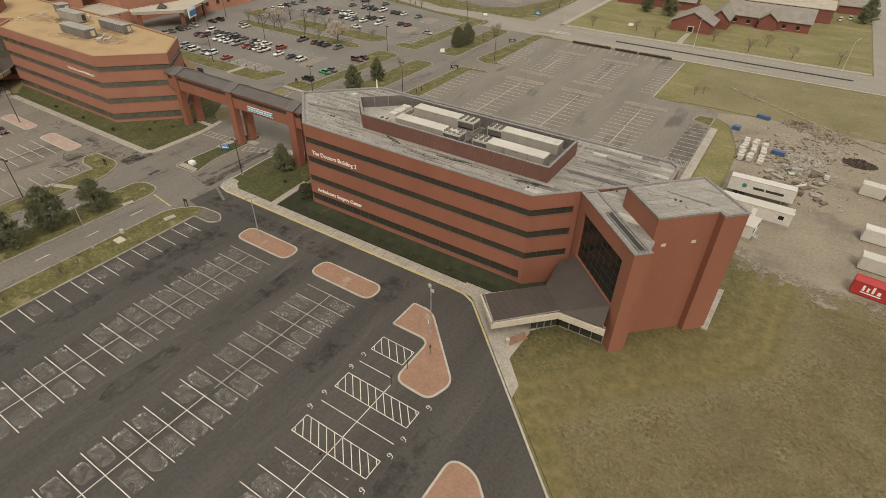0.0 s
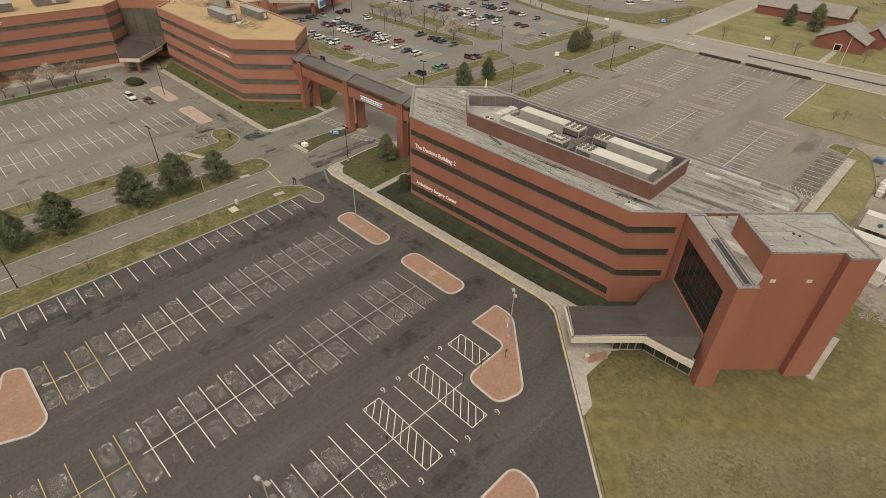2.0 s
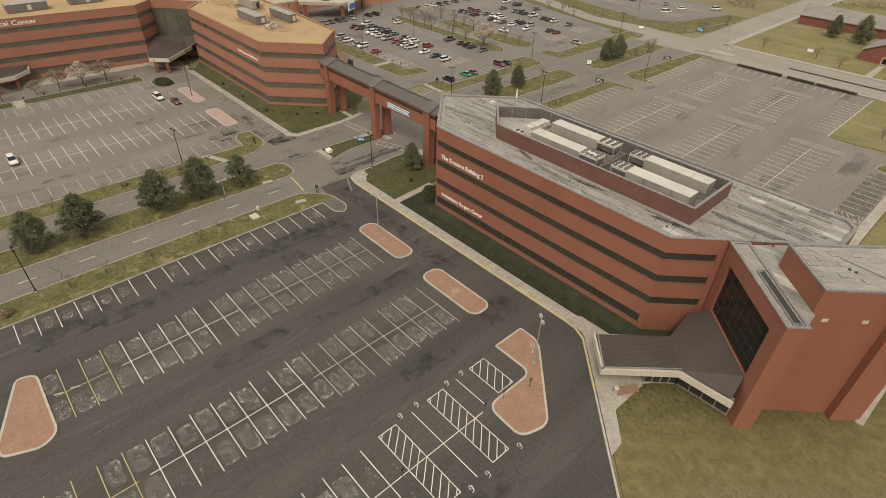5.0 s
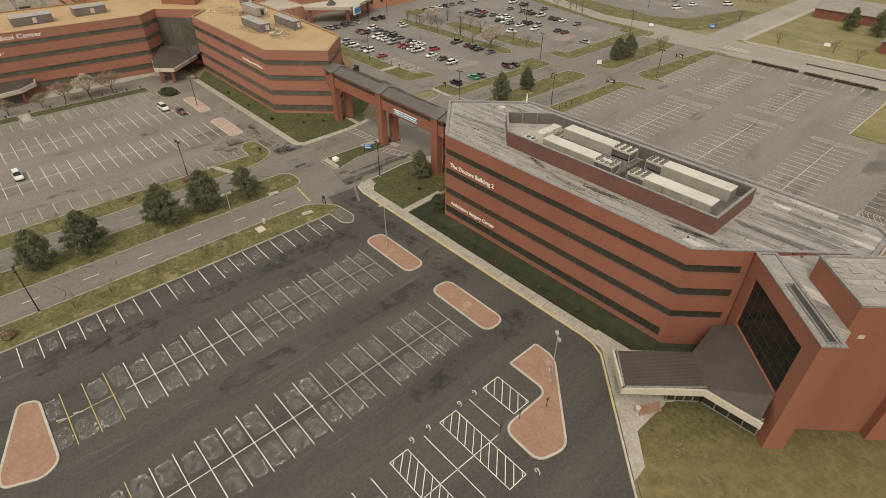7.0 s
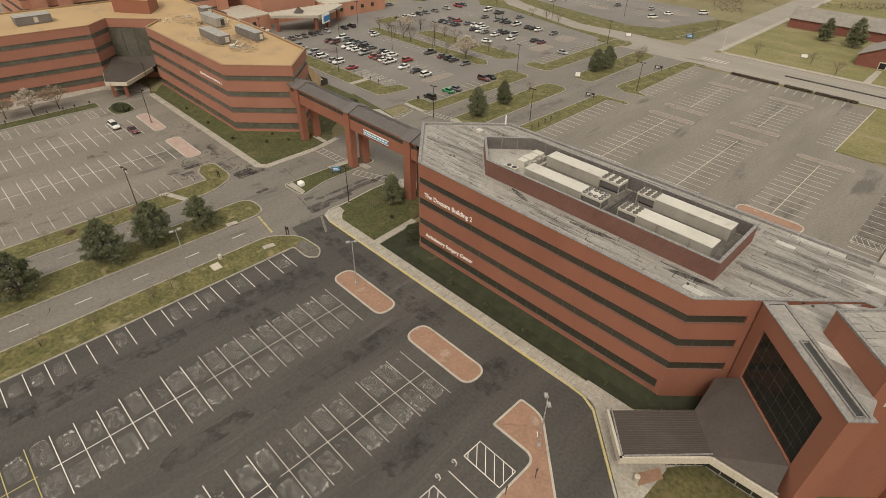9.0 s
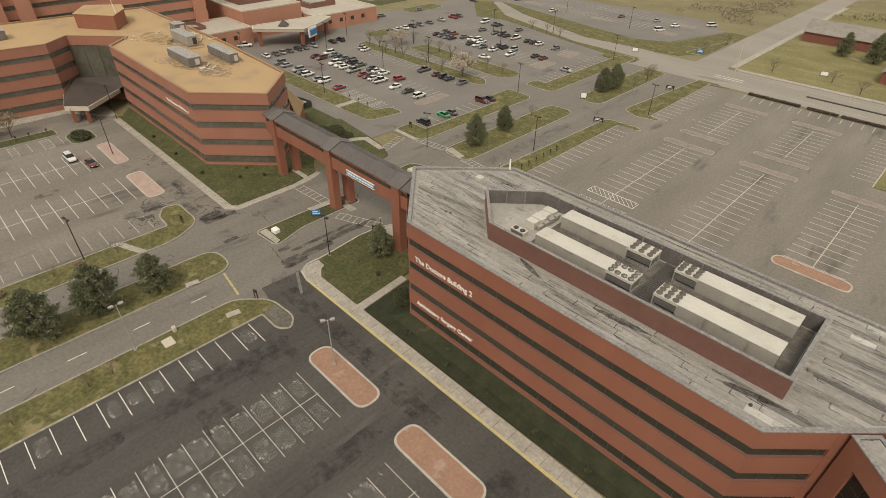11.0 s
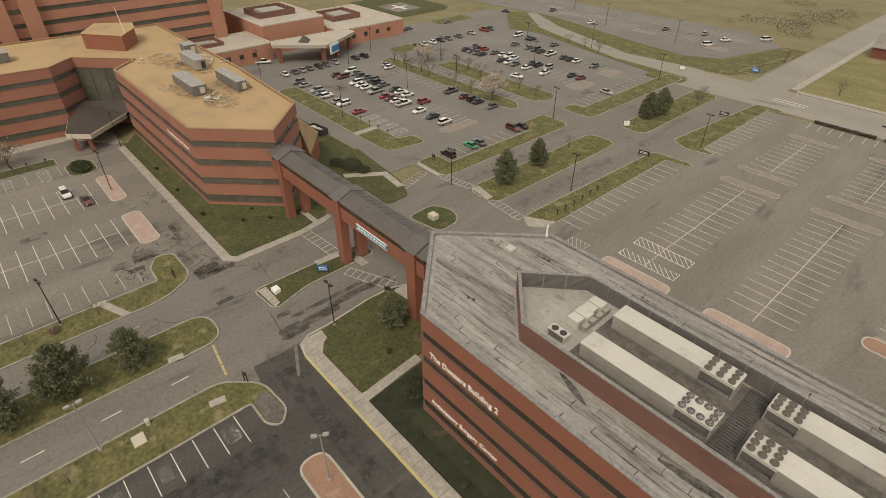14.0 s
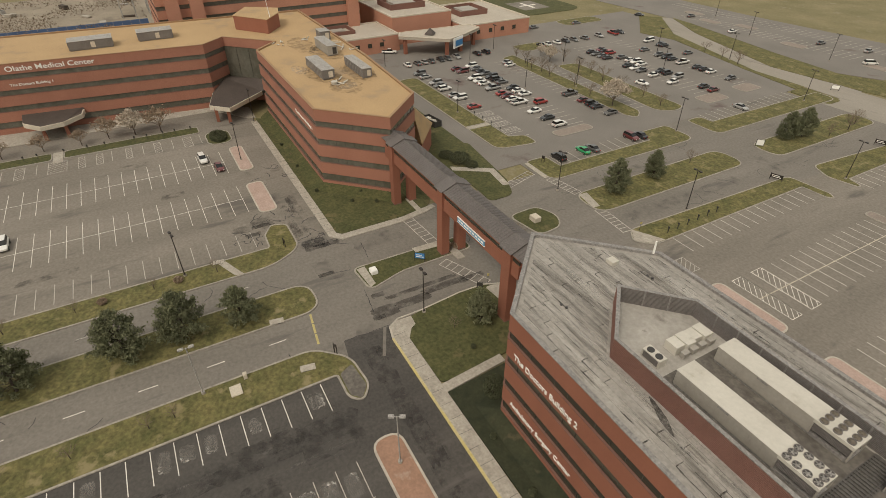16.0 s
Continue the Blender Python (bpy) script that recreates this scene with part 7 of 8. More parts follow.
for k, p, x, y, a in (("sedan", "silver", -128, 90, 100), ("sedan", "white", -125, 89, 100), ("pickup", "white", -161, 57, 60), ("sedan", "silver", -56.6, 126, 0), ("sedan", "white", -87, 116.2, 20), ("sedan", "grey", -165, 130, 90), ("sedan", "grey", -162, 152, 90), ("sedan", "black", -160, 190, 30), ("sedan", "white", -117, 202, 90), ("sedan", "grey", -87, 217.6, 90), ("sedan", "silver", -71, 222.6, 90), ("van", "white", -61.8, 206.4, 60), ("sedan", "white", -60.2, 219, 60), ("van", "white", -49, 233, 60), ("sedan", "grey", -146, 210, 90),
                     ("suv", "white", -98.6, -22.2, 3), ("sedan", "maroon", -92.4, -19.4, 3), ("suv", "white", -78.6, -62, 2), ("sedan", "grey", -78.8, -67.4, 2)):
    park(k, p, x, y, a)
for i, (p, x, y) in enumerate((("white", 80, 262), ("silver", 84, 262), ("white", 88, 262), ("grey", 80, 268), ("white", 92, 268), ("blue", 96, 274), ("white", -8, 262), ("silver", -4, 262), ("white", 0, 263), ("grey", 4, 264), ("silver", -6, 270), ("white", -1, 271))):
    park("sedan" if i % 2 else "suv", p, x, y, 80 + i * 2)

# ---- lamps, signs and small street furniture ----
BRONZE = plain("dark_bronze", (0.045, 0.036, 0.030), 0.5, 0.4)


def lamp_post(x, y, height=9.0, turn=0.0, mat=None, label="dark bronze twin-head parking lot lamp", z=0.12, collar=True):
    mat = mat or BRONZE
    p = thing("street_lamp", label, "street lamp", "lot lamps", pose(x, y, z, 0, 0, turn))
    part("footing", tube(bmesh.new(), (0, 0, -0.2), (0, 0, 0.35), 0.28, 0.28, 12), CONCRETE, p, "round concrete footing")
    pole = part("pole", tube(bmesh.new(), (0, 0, 0.3), (0, 0, height), 0.10, 0.07, 8), mat, p)
    part("base_plate", box(bmesh.new(), -0.2, -0.2, 0.35, 0.2, 0.2, 0.39), mat, pole)
    for s in (-1, 1):
        part("arm", tube(bmesh.new(), (0, 0, height - 0.1), (s * 0.34, 0, height - 0.02), 0.045, n=6), mat, pole)
        head = part("lamp_head", box(bmesh.new(), s * 0.66 - 0.34, -0.22, height - 0.1, s * 0.66 + 0.34, 0.22, height + 0.1), mat, p, "flat box lamp head")
        part("lens", box(bmesh.new(), s * 0.66 - 0.28, -0.17, height - 0.125, s * 0.66 + 0.28, 0.17, height - 0.1), FASCIA, head)
    return p


lamp_post(-22.8, 0.3, 8.6, 0)
PALE_POLE = "pale galvanised twin-head parking lot lamp"
lamp_post(41.6, -17.6, 9.0, -40, GALV, PALE_POLE)
band = thing("pole_sign", "round red and white sign on a lamp post", "sign")
bm = tube(bmesh.new(), (41.35, -17.95, 2.6), (41.3, -18.0, 2.6), 0.32, 0.32, 14)
face = part("disc", bm, WHITE, band)
part("mark", tube(bmesh.new(), (41.295, -18.005, 2.6), (41.285, -18.015, 2.6), 0.2, 0.2, 12), LAMP_RED, face)
lamp_post(0.0, -14.9, 9.0, 60, GALV, PALE_POLE)
lamp_post(41.8, -58.4, 9.0, 20, GALV, PALE_POLE, 0.0)
lamp_post(-23.0, -34.4, 9.0, 90, GALV, PALE_POLE)
lamp_post(-23.2, -68.2, 9.0, 0)
lamp_post(-52.2, -32.8, 9.0, 10)
lamp_post(2.3, 97, 7.0, 0, GALV, PALE_POLE)
for x, y, t in ((-44.1, 45.6, 20), (-24.0, 64.2, 0), (-54.1, 95.4, 0), (-91, 166, 30), (-51.2, 149, 0), (-95.4, 49.4, 0), (-102.8, 79.6, 40), (-137.4, 79.4, 0), (-145.6, 48.4, 0), (-145, 95, 0), (-15.4, 108.4, 0), (-94.9, -13.8, 10), (-117.6, -5.2, 0), (-110, 204, 0), (-72, 198, 0), (-140, 220, 0), (-96, 95.4, 0), (-118, 108, 0), (-90, 129, 0), (-110, 148, 0)):
    lamp_post(x, y, 9.4, t)
for x, y in ((40.2, 172.6), (91.4, 173.0), (-13.6, 168.6)):
    p = thing("street_lamp", "tall pale road lamp with one long arm", "street lamp", "road lamps", pose(x, y, 0))
    pole = part("pole", tube(bmesh.new(), (0, 0, -0.1), (0, 0, 10.5), 0.13, 0.08, 8), FASCIA, p)
    part("arm", tube(bmesh.new(), (0, 0, 10.4), (1.2, 2.6, 10.9), 0.06, n=6), FASCIA, pole)
    part("lamp_head", box(bmesh.new(), 1.0, 2.5, 10.82, 1.5, 3.4, 10.98), GALV, p)


def board_sign(x, y, w, h, turn, face, z=0.12, leg=0.5, label="low dark monument sign on two posts", bars=True):
    s = thing("sign", label, "sign", "", pose(x, y, z, 0, 0, turn))
    for k in (-1, 1):
        part("post", box(bmesh.new(), k * (w / 2) - 0.06, -0.06, -0.05, k * (w / 2) + 0.06, 0.06, leg + h + 0.1), BRONZE, s)
    b = part("board", box(bmesh.new(), -w / 2, -0.05, leg, w / 2, 0.05, leg + h), face, s)
    if bars:
        for k in range(2):
            part("lettering_bar", box(bmesh.new(), -w * 0.38, -0.06, leg + h * (0.25 + 0.35 * k), w * (0.38 - 0.15 * k), -0.051, leg + h * (0.4 + 0.35 * k)), WHITE, b)
    return s


board_sign(-23.0, 93.2, 2.6, 1.0, 20, BRONZE)
board_sign(-21.6, 134.8, 2.4, 1.0, 20, BRONZE)
board_sign(-35.4, 6.0, 1.9, 1.1, 50, BLUE, leg=0.8, label="blue direction sign on pale posts")
board_sign(-21.2, -15.6, 0.6, 0.6, 20, BLACK, leg=1.3, label="small black traffic sign seen from behind", bars=False)
board_sign(-23.2, 11.4, 0.9, 0.8, 40, BLACK, leg=0.8, label="small dark sign beside a path", bars=False)
board_sign(-36.6, 106.5, 1.8, 1.4, 40, WHITE, leg=0.4, label="pale direction sign on a median", bars=False)
board_sign(-52, 167.0, 2.2, 1.0, 30, WHITE, leg=0.5, label="pale direction sign beside the link road", bars=False)
board_sign(-33.4, 184.6, 2.6, 1.4, 10, BLUE, leg=0.3, label="blue and white entrance sign on grass", bars=True)
board_sign(9.5, 190, 2.4, 1.2, 10, WHITE, leg=0.3, label="pale church sign on the lawn", bars=False)
board_sign(-52.6, -14.6, 0.7, 0.7, 10, BRONZE, leg=0.9, label="small dark sign on the grass island", bars=False)
board_sign(-57, 51.4, 0.7, 0.7, 10, BRONZE, leg=0.9, label="small dark sign on the grass island", bars=False)


def post_sign(x, y, turn, face, label, h=1.9, z=0.0):
    s = thing("sign_post", label, "sign", "small stall signs", pose(x, y, z, 0, 0, turn))
    part("post", tube(bmesh.new(), (0, 0, -0.05), (0, 0, h), 0.045, n=6), BLACK, s)
    part("plate", box(bmesh.new(), -0.2, -0.05, h - 0.55, 0.2, -0.02, h), face, s)
    return s


for x, y in ((42.7, -50.4), (42.7, -53.4), (42.7, -43.2), (42.6, -29.0), (44.0, -21.4), (42.9, -25.6)):
    post_sign(x, y, 90, BLACK, "small dark stall sign on a thin post", z=0.0 if y < -28.9 else 0.12)
for y in (-61, -58, -52.2, -47, -43, -36, -33, -29, -26, -22):
    post_sign(-119.4, y, 90, BLACK, "small dark stall sign on a thin post", 1.5, 0.12)
for x in (-90.6, -86.2, -81.6, -77.4):
    post_sign(x, 52.4, 0, BLACK, "small dark stall sign on a thin post", 1.5, 0.12)
post_sign(-23.0, 49.4, 60, YELLOW_LINE, "yellow warning sign on a thin post", 2.2, 0.12)
post_sign(-24.0, 13.6, 60, YELLOW_LINE, "yellow warning sign on a thin post", 2.2, 0.12)
for x, y in ((-19.8, 54.0), (-19.8, 56.8), (-19.8, 59.7), (-20.0, 62.9), (-20.2, 66.2), (-20.2, 69.0)):
    b = thing("bollard", "short dark post on the grass verge", "post", "verge posts", pose(x, y, 0.12))
    part("post", tube(bmesh.new(), (0, 0, -0.1), (0, 0, 1.1), 0.09, n=8), BLACK, b)
    part("cap", box(bmesh.new(), -0.2, -0.05, 1.05, 0.2, 0.05, 1.4), BLACK, b)

for x, y, w, h, mat, lab, nm in ((-21.2, -30.3, 1.0, 0.2, FASCIA, "square pale utility pad on grass", "utility_pad"), (-23.0, -28.6, 0.35, 0.9, FASCIA, "small pale utility cabinet on grass", "utility_cabinet"), (-36.6, -2.8, 0.75, 0.8, WHITE, "white utility box on the median", "utility_box"), (-36.4, 33.4, 1.0, 1.1, FASCIA, "pale green transformer box on grass", "transformer")):
    u = thing(nm, lab, nm.replace("_", " "))
    bm = box(bmesh.new(), x - w, y - w * 0.8, 0.1, x + w, y + w * 0.8, 0.12 + h)
    bmesh.ops.bevel(bm, geom=bm.edges[:], offset=0.06, segments=1, affect="EDGES")
    part("box", bm, mat, u)
    part("lid", box(bmesh.new(), x - w * 0.8, y - w * 0.6, 0.12 + h, x + w * 0.8, y + w * 0.6, 0.15 + h), mat, u)
for x, y in ((2.4, -70.6), (2.6, -68.6)):
    w = thing("wheel_stop", "short broken concrete wheel stop on asphalt", "wheel stop", "wheel stops", pose(x, y, 0, 0, 0, 70))
    bm = box(bmesh.new(), -0.6, -0.12, 0, 0.6, 0.12, 0.16)
    bmesh.ops.bevel(bm, geom=bm.edges[:], offset=0.04, segments=1, affect="EDGES")
    part("block", bm, CONCRETE, w)
for x, y, w in ((-20.4, -20.2, 1.1), (-32.4, -21.6, 1.1), (-53.4, -26.8, 1.0)):
    d = thing("storm_drain", "pale concrete storm drain inlet in the kerb", "drain", "drain inlets", pose(x, y, 0.1, 0, 0, 80))
    part("cover", box(bmesh.new(), -w, -0.6, 0.0, w, 0.6, 0.12), CONCRETE, d)
    part("opening", box(bmesh.new(), -w * 0.7, -0.62, 0.0, w * 0.7, -0.58, 0.08), BLACK, d)
skip = thing("dumpster", "black open-top dumpster full of rubbish", "dumpster", "", pose(-91.4, 38.6, 0, 0, 0, 8))
part("tub", ring(bmesh.new(), block(-3, -1.2, 3, 1.2), block(-2.9, -1.1, 2.9, 1.1), 0.2, 1.9), BLACK, skip)
part("floor", prism(bmesh.new(), block(-2.9, -1.1, 2.9, 1.1), 0.2, 1.0), BLACK, skip)
bm = bmesh.new()
for k in range(22):
    box(bm, -0.5, -0.3, 0, 0.5, 0.3, 0.15, Matrix.Translation((rc.uniform(-2.2, 2.2), rc.uniform(-0.6, 0.6), rc.uniform(1.0, 1.4))) @ Euler((rc.uniform(-0.5, 0.5), rc.uniform(-0.5, 0.5), rc.uniform(0, 3))).to_matrix().to_4x4())
tagged(part("rubbish", bm, UNIT, skip), kind="stuff")
annex = thing("annex", "brick annex with a steep tan roof beside the bridge", "building")
AN = [(-69.8, 24.4), (-79.4, 32.0), (-90, 31.6), (-90, 25.2), (-72, 23.6)]
part("wall", prism(bmesh.new(), AN, 0, 6.0), BRICK, annex)
bm = bmesh.new()
v = [bm.verts.new(q) for q in ((-69.5, 24.2, 6.0), (-79.4, 32.4, 6.0), (-90.2, 32.0, 6.0), (-90.2, 24.9, 14.2), (-73.4, 23.6, 14.2))]
bm.faces.new((v[0], v[1], v[4]))
bm.faces.new((v[1], v[2], v[3], v[4]))
bm.faces.new((v[2], v[3], bm.verts.new((-90.2, 25.0, 6.0))))
bm.faces.new((v[0], v[4], bm.verts.new((-73.4, 23.6, 6.0))))
part("roof_slope", bm, TAN_ROOF, annex, "steep tan roof leaning on the tall wall")
part("eave", ring(bmesh.new(), inset(AN, -0.2), inset(AN, 0.2), 5.75, 5.98), TAN_COPING, annex)

# ---- yard east of the building ----
ALU = material("white_trailer_skin", (0.62, 0.58, 0.51), (0.55, 0.51, 0.45), 0.45, 0.3, 4.0, 0.02)


def semi_trailer(m):
    t = thing("semi_trailer", "long white box trailer with dark lettering bars", "trailer", "", m)
    b = part("box", box(bmesh.new(), -6.5, -1.3, 1.15, 6.5, 1.3, 4.1), ALU, t)
    part("roof_edge", ring(bmesh.new(), block(-6.53, -1.33, 6.53, 1.33), block(-6.4, -1.2, 6.4, 1.2), 4.06, 4.14), GALV, b)
    for x0, x1, z0 in ((-1.6, 0.6, 2.3), (0.9, 4.4, 2.3)):
        part("lettering_bar", box(bmesh.new(), x0, -1.33, z0, x1, -1.301, z0 + 0.55), BLACK, b)
    bm = bmesh.new()
    for k in range(6):
        box(bm, -0.5, -0.015, -0.12, 0.5, 0.0, 0.12, Matrix.Translation((-3.4, -1.305, 2.7)) @ Matrix.Rotation(k * math.pi / 6, 4, "Y"))
    part("emblem", bm, plain("teal_emblem", (0.10, 0.28, 0.25), 0.5), b, "teal emblem")
    part("chassis", box(bmesh.new(), -6.2, -0.5, 0.85, 6.2, 0.5, 1.14), BLACK, t)
    for x in (-4.6, -3.3):
        for s in (-1, 1):
            part("wheel", tube(bmesh.new(), (x, s * 0.85, 0.5), (x, s * 1.25, 0.5), 0.5, 0.5, 12), TYRE, t)
    for s in (-1, 1):
        part("landing_leg", box(bmesh.new(), 4.4, s * 0.7 - 0.08, -0.02, 4.6, s * 0.7 + 0.08, 0.9), GALV, t)
    return t


semi_trailer(pose(78.6, 57.4, 0, 0, 0, 1))


def site_office(m, length, label):
    t = thing("site_office", label, "site trailer", "site trailers", m)
    b = part("body", box(bmesh.new(), -length / 2, -1.4, 0.7, length / 2, 1.4, 3.3), ALU, t)
    part("roof", box(bmesh.new(), -length / 2 - 0.1, -1.5, 3.3, length / 2 + 0.1, 1.5, 3.45), UNIT, b)
    part("skirt", box(bmesh.new(), -length / 2 + 0.1, -1.3, 0.0, length / 2 - 0.1, 1.3, 0.7), UNIT_SIDE, t)
    for x in (-length * 0.32, length * 0.36):
        w = part("window", box(bmesh.new(), x - 0.5, -1.44, 1.7, x + 0.5, -1.39, 2.6), CARGLASS, b)
        part("frame", ring(bmesh.new(), block(x - 0.56, -1.45, x + 0.56, -1.4), block(x - 0.5, -1.44, x + 0.5, -1.41), 1.62, 1.7), WHITE, w)
    part("door", box(bmesh.new(), -0.45, -1.44, 0.75, 0.45, -1.39, 2.75), WHITE, b)
    part("step", box(bmesh.new(), -0.7, -2.3, 0.0, 0.7, -1.45, 0.6), GALV, t)
    return t


site_office(pose(78.7, 48.2, 0, 0, 0, -1), 13.6, "long white site office trailer")
site_office(pose(78.5, 39.8, 0, 0, 0, 80), 4.4, "small white site trailer on bare dirt")


def container(x, y, turn, length, mat, label):
    t = thing("container", label, "container", "yard containers", pose(x, y, 0, 0, 0, turn))
    b = part("body", box(bmesh.new(), -length / 2, -1.22, 0.15, length / 2, 1.22, 2.7), mat, t)
    bm = bmesh.new()
    for k in range(int(length / 0.5)):
        xx = -length / 2 + 0.25 + k * 0.5
        box(bm, xx - 0.1, -1.26, 0.25, xx + 0.1, 1.26, 2.6)
    part("ribs", bm, mat, b)
    part("frame", ring(bmesh.new(), block(-length / 2 - 0.04, -1.27, length / 2 + 0.04, 1.27), block(-length / 2 + 0.1, -1.1, length / 2 - 0.1, 1.1), 2.6, 2.76), mat, b)
    part("door", box(bmesh.new(), -length / 2 - 0.06, -1.1, 0.3, -length / 2 + 0.01, 1.1, 2.6), mat, b)
    part("skid", box(bmesh.new(), -length / 2, -1.0, -0.02, length / 2, 1.0, 0.15), BLACK, t)
    return t


RED_BOX = plain("red_container_paint", (0.42, 0.04, 0.035), 0.5)
red_box = container(102.6, 31.6, -6, 12, RED_BOX, "red steel container with white bars on its side")
for x, w, z, h in ((-4.6, 0.35, 1.2, 1.1), (-3.9, 0.35, 1.2, 0.8), (-3.2, 0.35, 1.2, 1.3), (-2.4, 0.5, 1.2, 0.7), (-4.7, 3.0, 0.8, 0.2)):
    part("bar", box(bmesh.new(), x, -1.29, z, x + w, -1.262, z + h), WHITE, red_box, "white bar")
container(102.4, 40.6, -4, 9.6, UNIT, "cream steel container on bare dirt")
container(104, 51.6, -4, 12, ALU, "white steel container on bare dirt")
container(99.8, 73.0, -6, 4.6, UNIT, "cream steel container on bare dirt")
container(104.9, 72.4, -6, 4.6, UNIT, "cream steel container on bare dirt")
TARP = plain("blue_tarpaulin", (0.07, 0.115, 0.22), 0.6)
ry = random.Random(23)


def stack(x, y, mat, label, w, d, h, layers, turn):
    s = thing("pallet_stack", label, "pallet stack", "yard stacks", pose(x, y, 0, 0, 0, turn))
    for k in range(layers):
        bm = box(bmesh.new(), -w / 2 + ry.uniform(-0.1, 0.1), -d / 2 + ry.uniform(-0.1, 0.1), 0.14 + k * h, w / 2 + ry.uniform(-0.1, 0.1), d / 2 + ry.uniform(-0.1, 0.1), 0.12 + (k + 1) * h)
        part("layer", bm, mat, s)
    part("pallet", box(bmesh.new(), -w / 2, -d / 2, -0.02, w / 2, d / 2, 0.13), TWIG, s)


for i in range(3):
    for j in range(8):
        stack(71.9 + i * 2.3 + ry.uniform(-0.2, 0.2), 75.6 + j * 1.7, UNIT, "white wrapped pallet in the yard", 1.3, 1.2, 0.4, ry.choice((2, 3, 3)), 80 + ry.uniform(-6, 6))
for k in range(30):
    x, y = ry.uniform(77, 92), ry.uniform(62, 80)
    stack(x, y, ry.choice((UNIT_SIDE, GALV, TWIG, UNIT, TWIG)), "stacked building material in the yard", ry.uniform(0.8, 3.2), ry.uniform(0.6, 1.4), 0.3, ry.choice((1, 1, 2, 3)), ry.uniform(-30, 60))
for x, y, w in ((73.5, 108, 3.6), (68.2, 95, 2.0), (79.8, 84, 3.0)):
    stack(x, y, TARP, "long load under a blue tarpaulin", w, 1.3, 0.5, 2, ry.uniform(-30, 0))
for x, y, rad, lab, mat in ((84, 108, 5.5, "low heap of rubble and brush", DIRT), (91, 104, 5.0, "low heap of rubble and brush", DIRT), (97.6, 89.6, 3.6, "dark heap of spoil", BARK), (86, 84, 4.5, "low heap of pale rubble", CONCRETE)):
    hp = thing("rubble_heap", lab, "rubble heap", "rubble heaps")
    bm = bmesh.new()
    for k in range(220):
        a, q = ry.uniform(0, math.tau), rad * math.sqrt(ry.random())
        s = ry.uniform(0.15, 0.55)
        z = max(0, (1 - q / rad)) * 1.1 * ry.random()
        box(bm, -s, -s * 0.6, -s * 0.3, s, s * 0.6, s * 0.3, Matrix.Translation((x + q * math.cos(a), y + q * 0.7 * math.sin(a), z)) @ Euler((ry.uniform(-1, 1), ry.uniform(-1, 1), ry.uniform(0, 6))).to_matrix().to_4x4())
    tagged(part("rubble", bm, mat, hp), kind="stuff")
bm = bmesh.new()
for k in range(60):
    x = 61.6 + k * 0.7
    y = 130 - k * 0.5 + ry.uniform(-0.4, 0.4)
    s = ry.uniform(0.2, 0.7)
    box(bm, -s, -s * 0.6, -0.05, s, s * 0.6, s * 0.4, Matrix.Translation((x, y, 0)) @ Matrix.Rotation(ry.uniform(0, 3), 4, "Z"))
tagged(new("ditch_stones", mesh("ditch_stones", bm, DIRT)), "pale stones along a shallow ditch", "stones", kind="stuff")

for mat, lab in ((CONCRETE, "pale broken rubble strewn over the yard"), (TWIG, "scrap timber strewn over the yard"), (UNIT_SIDE, "grey offcuts strewn over the yard")):
    bm = bmesh.new()
    for k in range(190):
        if k % 2:
            x, y = ry.gauss(88, 6), ry.gauss(93, 7)
        else:
            x, y = ry.gauss(84, 5), ry.gauss(76, 8)
        a, b = ry.uniform(0.12, 0.8), ry.uniform(0.05, 0.2)
        box(bm, -a, -b, 0, a, b, ry.uniform(0.05, 0.3), Matrix.Translation((x, y, -0.03)) @ Matrix.Rotation(ry.uniform(0, 3.1), 4, "Z"))
    tagged(new("yard_debris", mesh("yard_debris", bm, mat)), lab, "debris", kind="stuff")

# ---- church across the main road ----
SHINGLE = material("grey_shingles", (0.285, 0.252, 0.212), (0.22, 0.194, 0.165), 0.9, 0.4, 3.0, 0.2)
CHURCH_BRICK = material("dull_red_brick", (0.22, 0.085, 0.062), (0.18, 0.07, 0.05), 0.9, 0.3, 5.0)
church = thing("church", "low red brick church with grey shingle roofs", "church")


def gabled(parent, x0, y0, x1, y1, eave, ridge, axis):
    part("wall", prism(bmesh.new(), block(x0, y0, x1, y1), 0, eave), CHURCH_BRICK, parent)
    o, low = 0.6, eave - 0.1
    a, b, e0, e1 = (y0, y1, x0, x1) if axis == "x" else (x0, x1, y0, y1)
    mid = (a + b) / 2

    def at(e, c, z):
        return (e, c, z) if axis == "x" else (c, e, z)

    def solid(name, profile, f0, f1, mat, label=""):
        bm = bmesh.new()
        lo, hi = [bm.verts.new(at(f0, *q)) for q in profile], [bm.verts.new(at(f1, *q)) for q in profile]
        bm.faces.new(lo[::-1])
        bm.faces.new(hi)
        for i in range(len(lo)):
            bm.faces.new((lo[i - 1], lo[i], hi[i], hi[i - 1]))
        bmesh.ops.recalc_face_normals(bm, faces=bm.faces[:])
        part(name, bm, mat, parent, label)

    for edge in (a - o, b + o):
        solid("roof_slope", [(edge, low + 0.12), (mid, ridge), (mid, ridge + 0.22), (edge, low + 0.34)], e0 - o, e1 + o, SHINGLE, "grey shingle roof slope")
    for f in (e0 + 0.02, e1 - 0.32):
        solid("gable", [(a + 0.02, eave), (b - 0.02, eave), (mid, ridge - 0.12)], f, f + 0.3, CHURCH_BRICK)


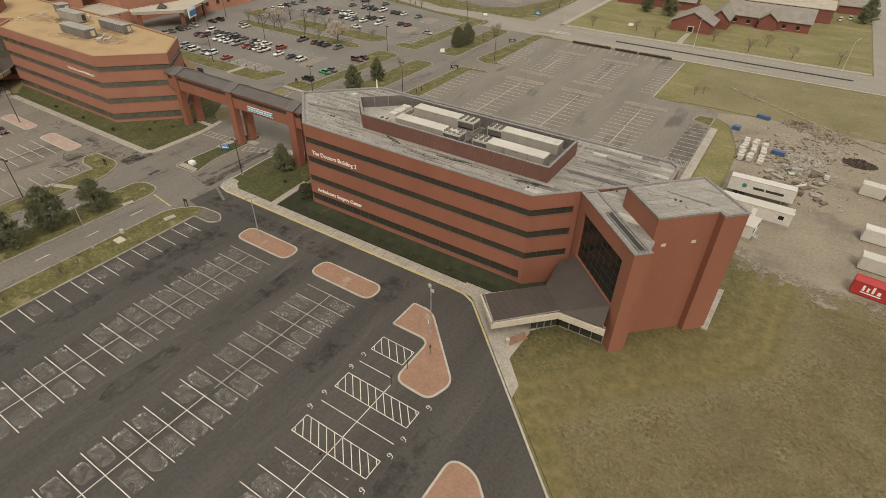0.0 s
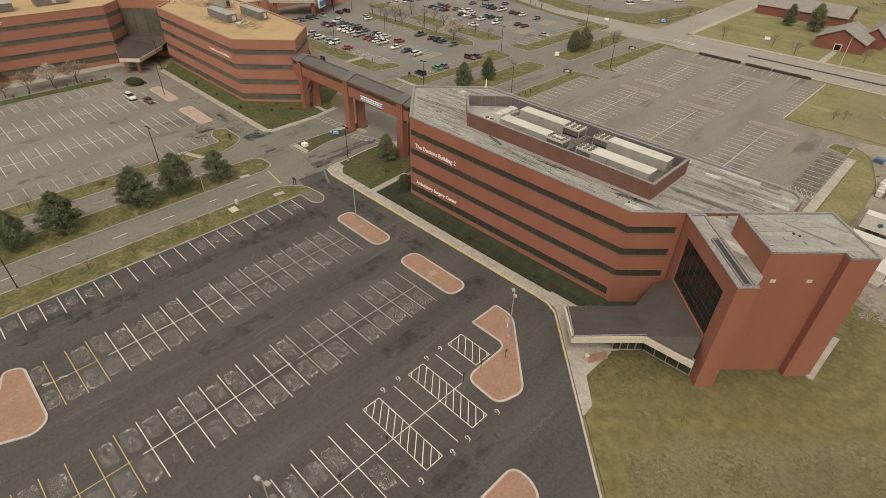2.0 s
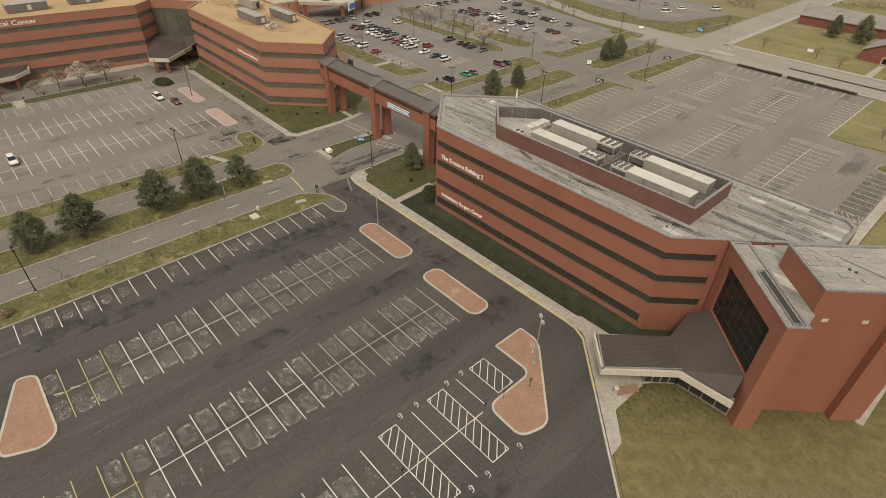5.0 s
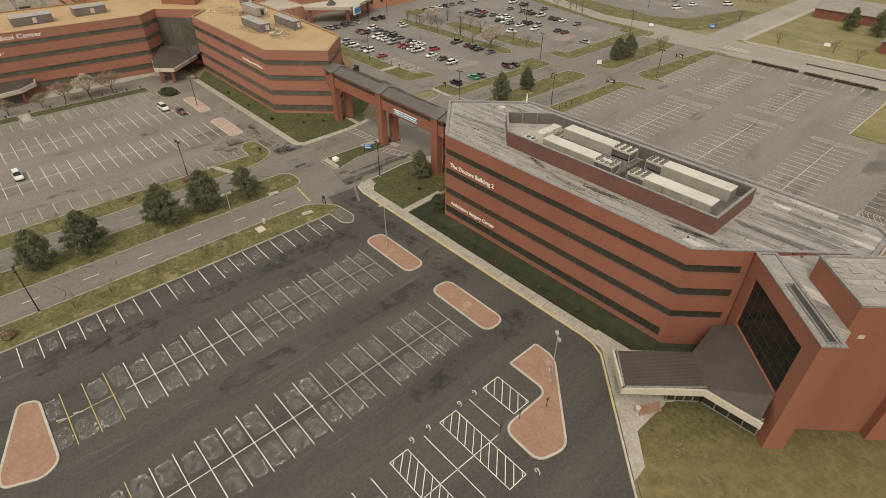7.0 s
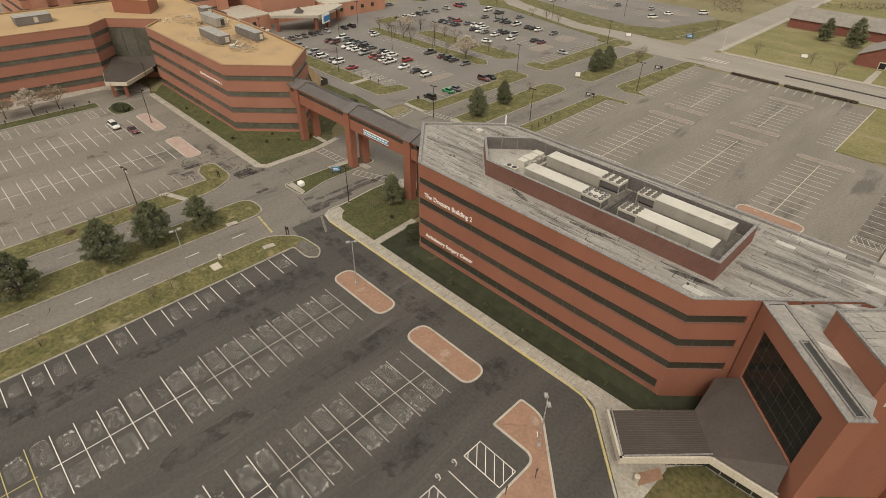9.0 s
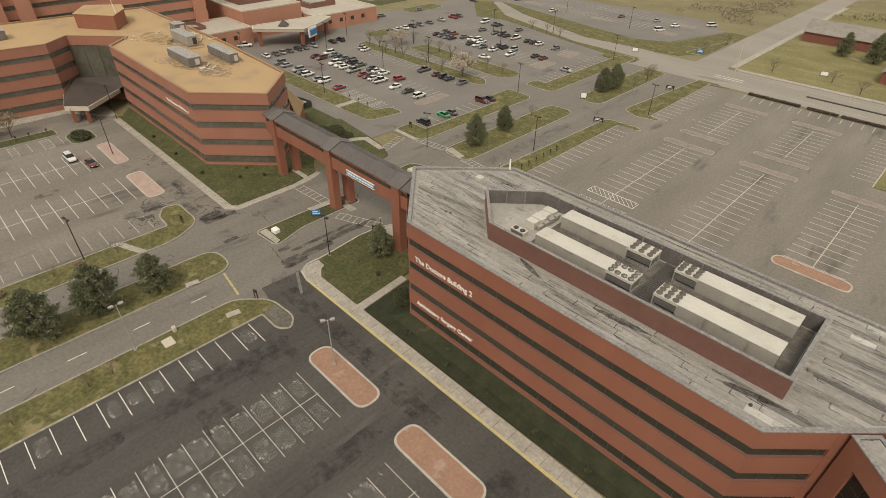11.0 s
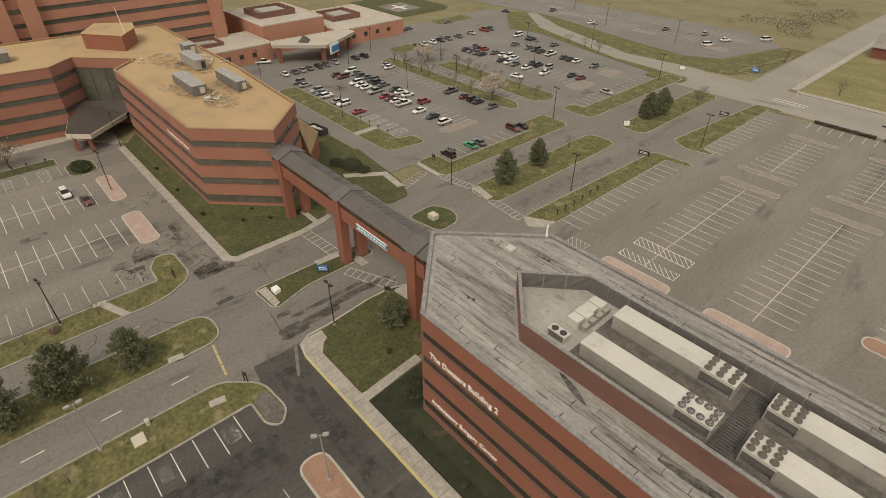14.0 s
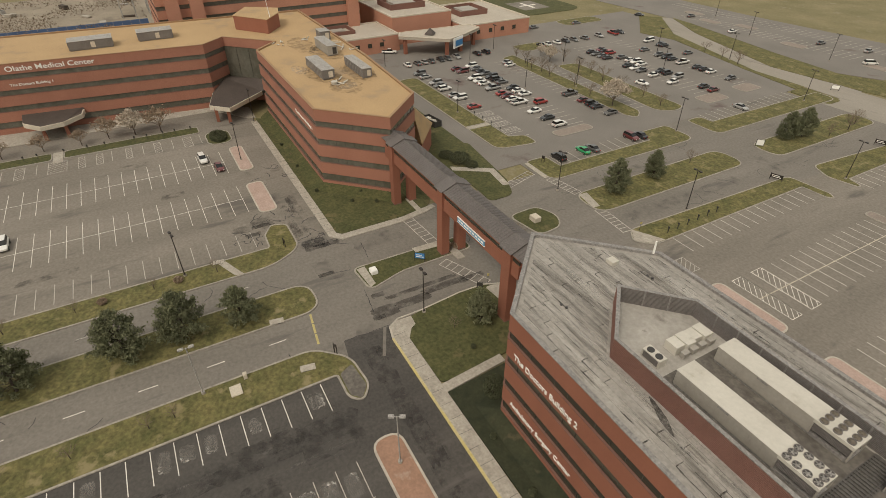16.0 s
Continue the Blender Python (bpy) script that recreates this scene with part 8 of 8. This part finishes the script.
gabled(church, 25, 196, 42, 214, 3.6, 8.0, "y")
gabled(church, 42.5, 224, 77, 240, 3.8, 8.5, "x")
gabled(church, 38, 210, 46, 236, 3.6, 7.6, "y")
gabled(church, -12, 238, 26, 252, 3.8, 7.8, "x")
gabled(church, 57, 220.6, 64, 232, 3.8, 7.0, "y")
hall = part("flat_hall", prism(bmesh.new(), block(46, 250, 84, 274), 0, 6.0), CHURCH_BRICK, church, "brick hall with a flat pale roof")
part("flat_roof", prism(bmesh.new(), block(45.6, 249.6, 84.4, 274.4), 6.0, 6.3), PALE_ROOF, hall)
for k in range(7):
    part("roof_unit", box(bmesh.new(), 50 + k * 4.6, 256 + (k % 3) * 4, 6.3, 52 + k * 4.6, 258 + (k % 3) * 4, 7.3), UNIT, hall)
d = part("door", box(bmesh.new(), 32.2, 195.8, 0, 34.8, 196.05, 2.6), FASCIA, church, "cream double door")
part("panes", box(bmesh.new(), 32.5, 195.75, 0.3, 34.5, 195.82, 2.3), CARGLASS, d)
for x in (47, 52.5, 57, 62, 67, 72.5):
    w = part("window", box(bmesh.new(), x - 0.7, 223.9, 1.1, x + 0.7, 224.05, 2.6), CARGLASS, church)
    part("frame", box(bmesh.new(), x - 0.8, 223.86, 0.95, x + 0.8, 224.02, 1.1), FASCIA, w)
house = thing("house", "distant cream house with a brown roof", "house")
gabled(house, 86, 280, 99, 292, 3.6, 6.4, "x")

# ---- building site behind the wing ----
fence = thing("site_fence", "long blue mesh fence round a building site", "fence")
for i in range(20):
    y = -92 + i * 3.6
    part("panel", box(bmesh.new(), -257.1, y, 0.1, -256.95, y + 3.5, 2.6), TARP, fence)
    part("post", tube(bmesh.new(), (-257, y, -0.1), (-257, y, 2.8), 0.06, n=6), GALV, fence)
slab("yard_west", block(-345, -130, -240, -8), -0.12, -0.03, DIRT, "churned bare earth of a building site", "yard")
for k in range(14):
    x, y = ry.uniform(-320, -266), ry.uniform(-90, -18)
    stack(x, y, ry.choice((CONCRETE, UNIT_SIDE, GALV, BARK)), "stacked material on the building site", ry.uniform(2, 6), ry.uniform(1.5, 3), 0.6, ry.choice((1, 2, 3)), ry.uniform(0, 90))
frame_ = thing("steel_frame", "grey unfinished steel frame on the building site", "steel frame")
for i in range(4):
    for j in range(3):
        part("column", box(bmesh.new(), -292 + i * 6, -30 + j * 6, 0, -291.6 + i * 6, -29.6 + j * 6, 9), GALV, frame_)
for j in range(3):
    for z in (4.4, 8.8):
        part("beam", box(bmesh.new(), -292, -30 + j * 6, z, -273.6, -29.6 + j * 6, z + 0.4), GALV, frame_)
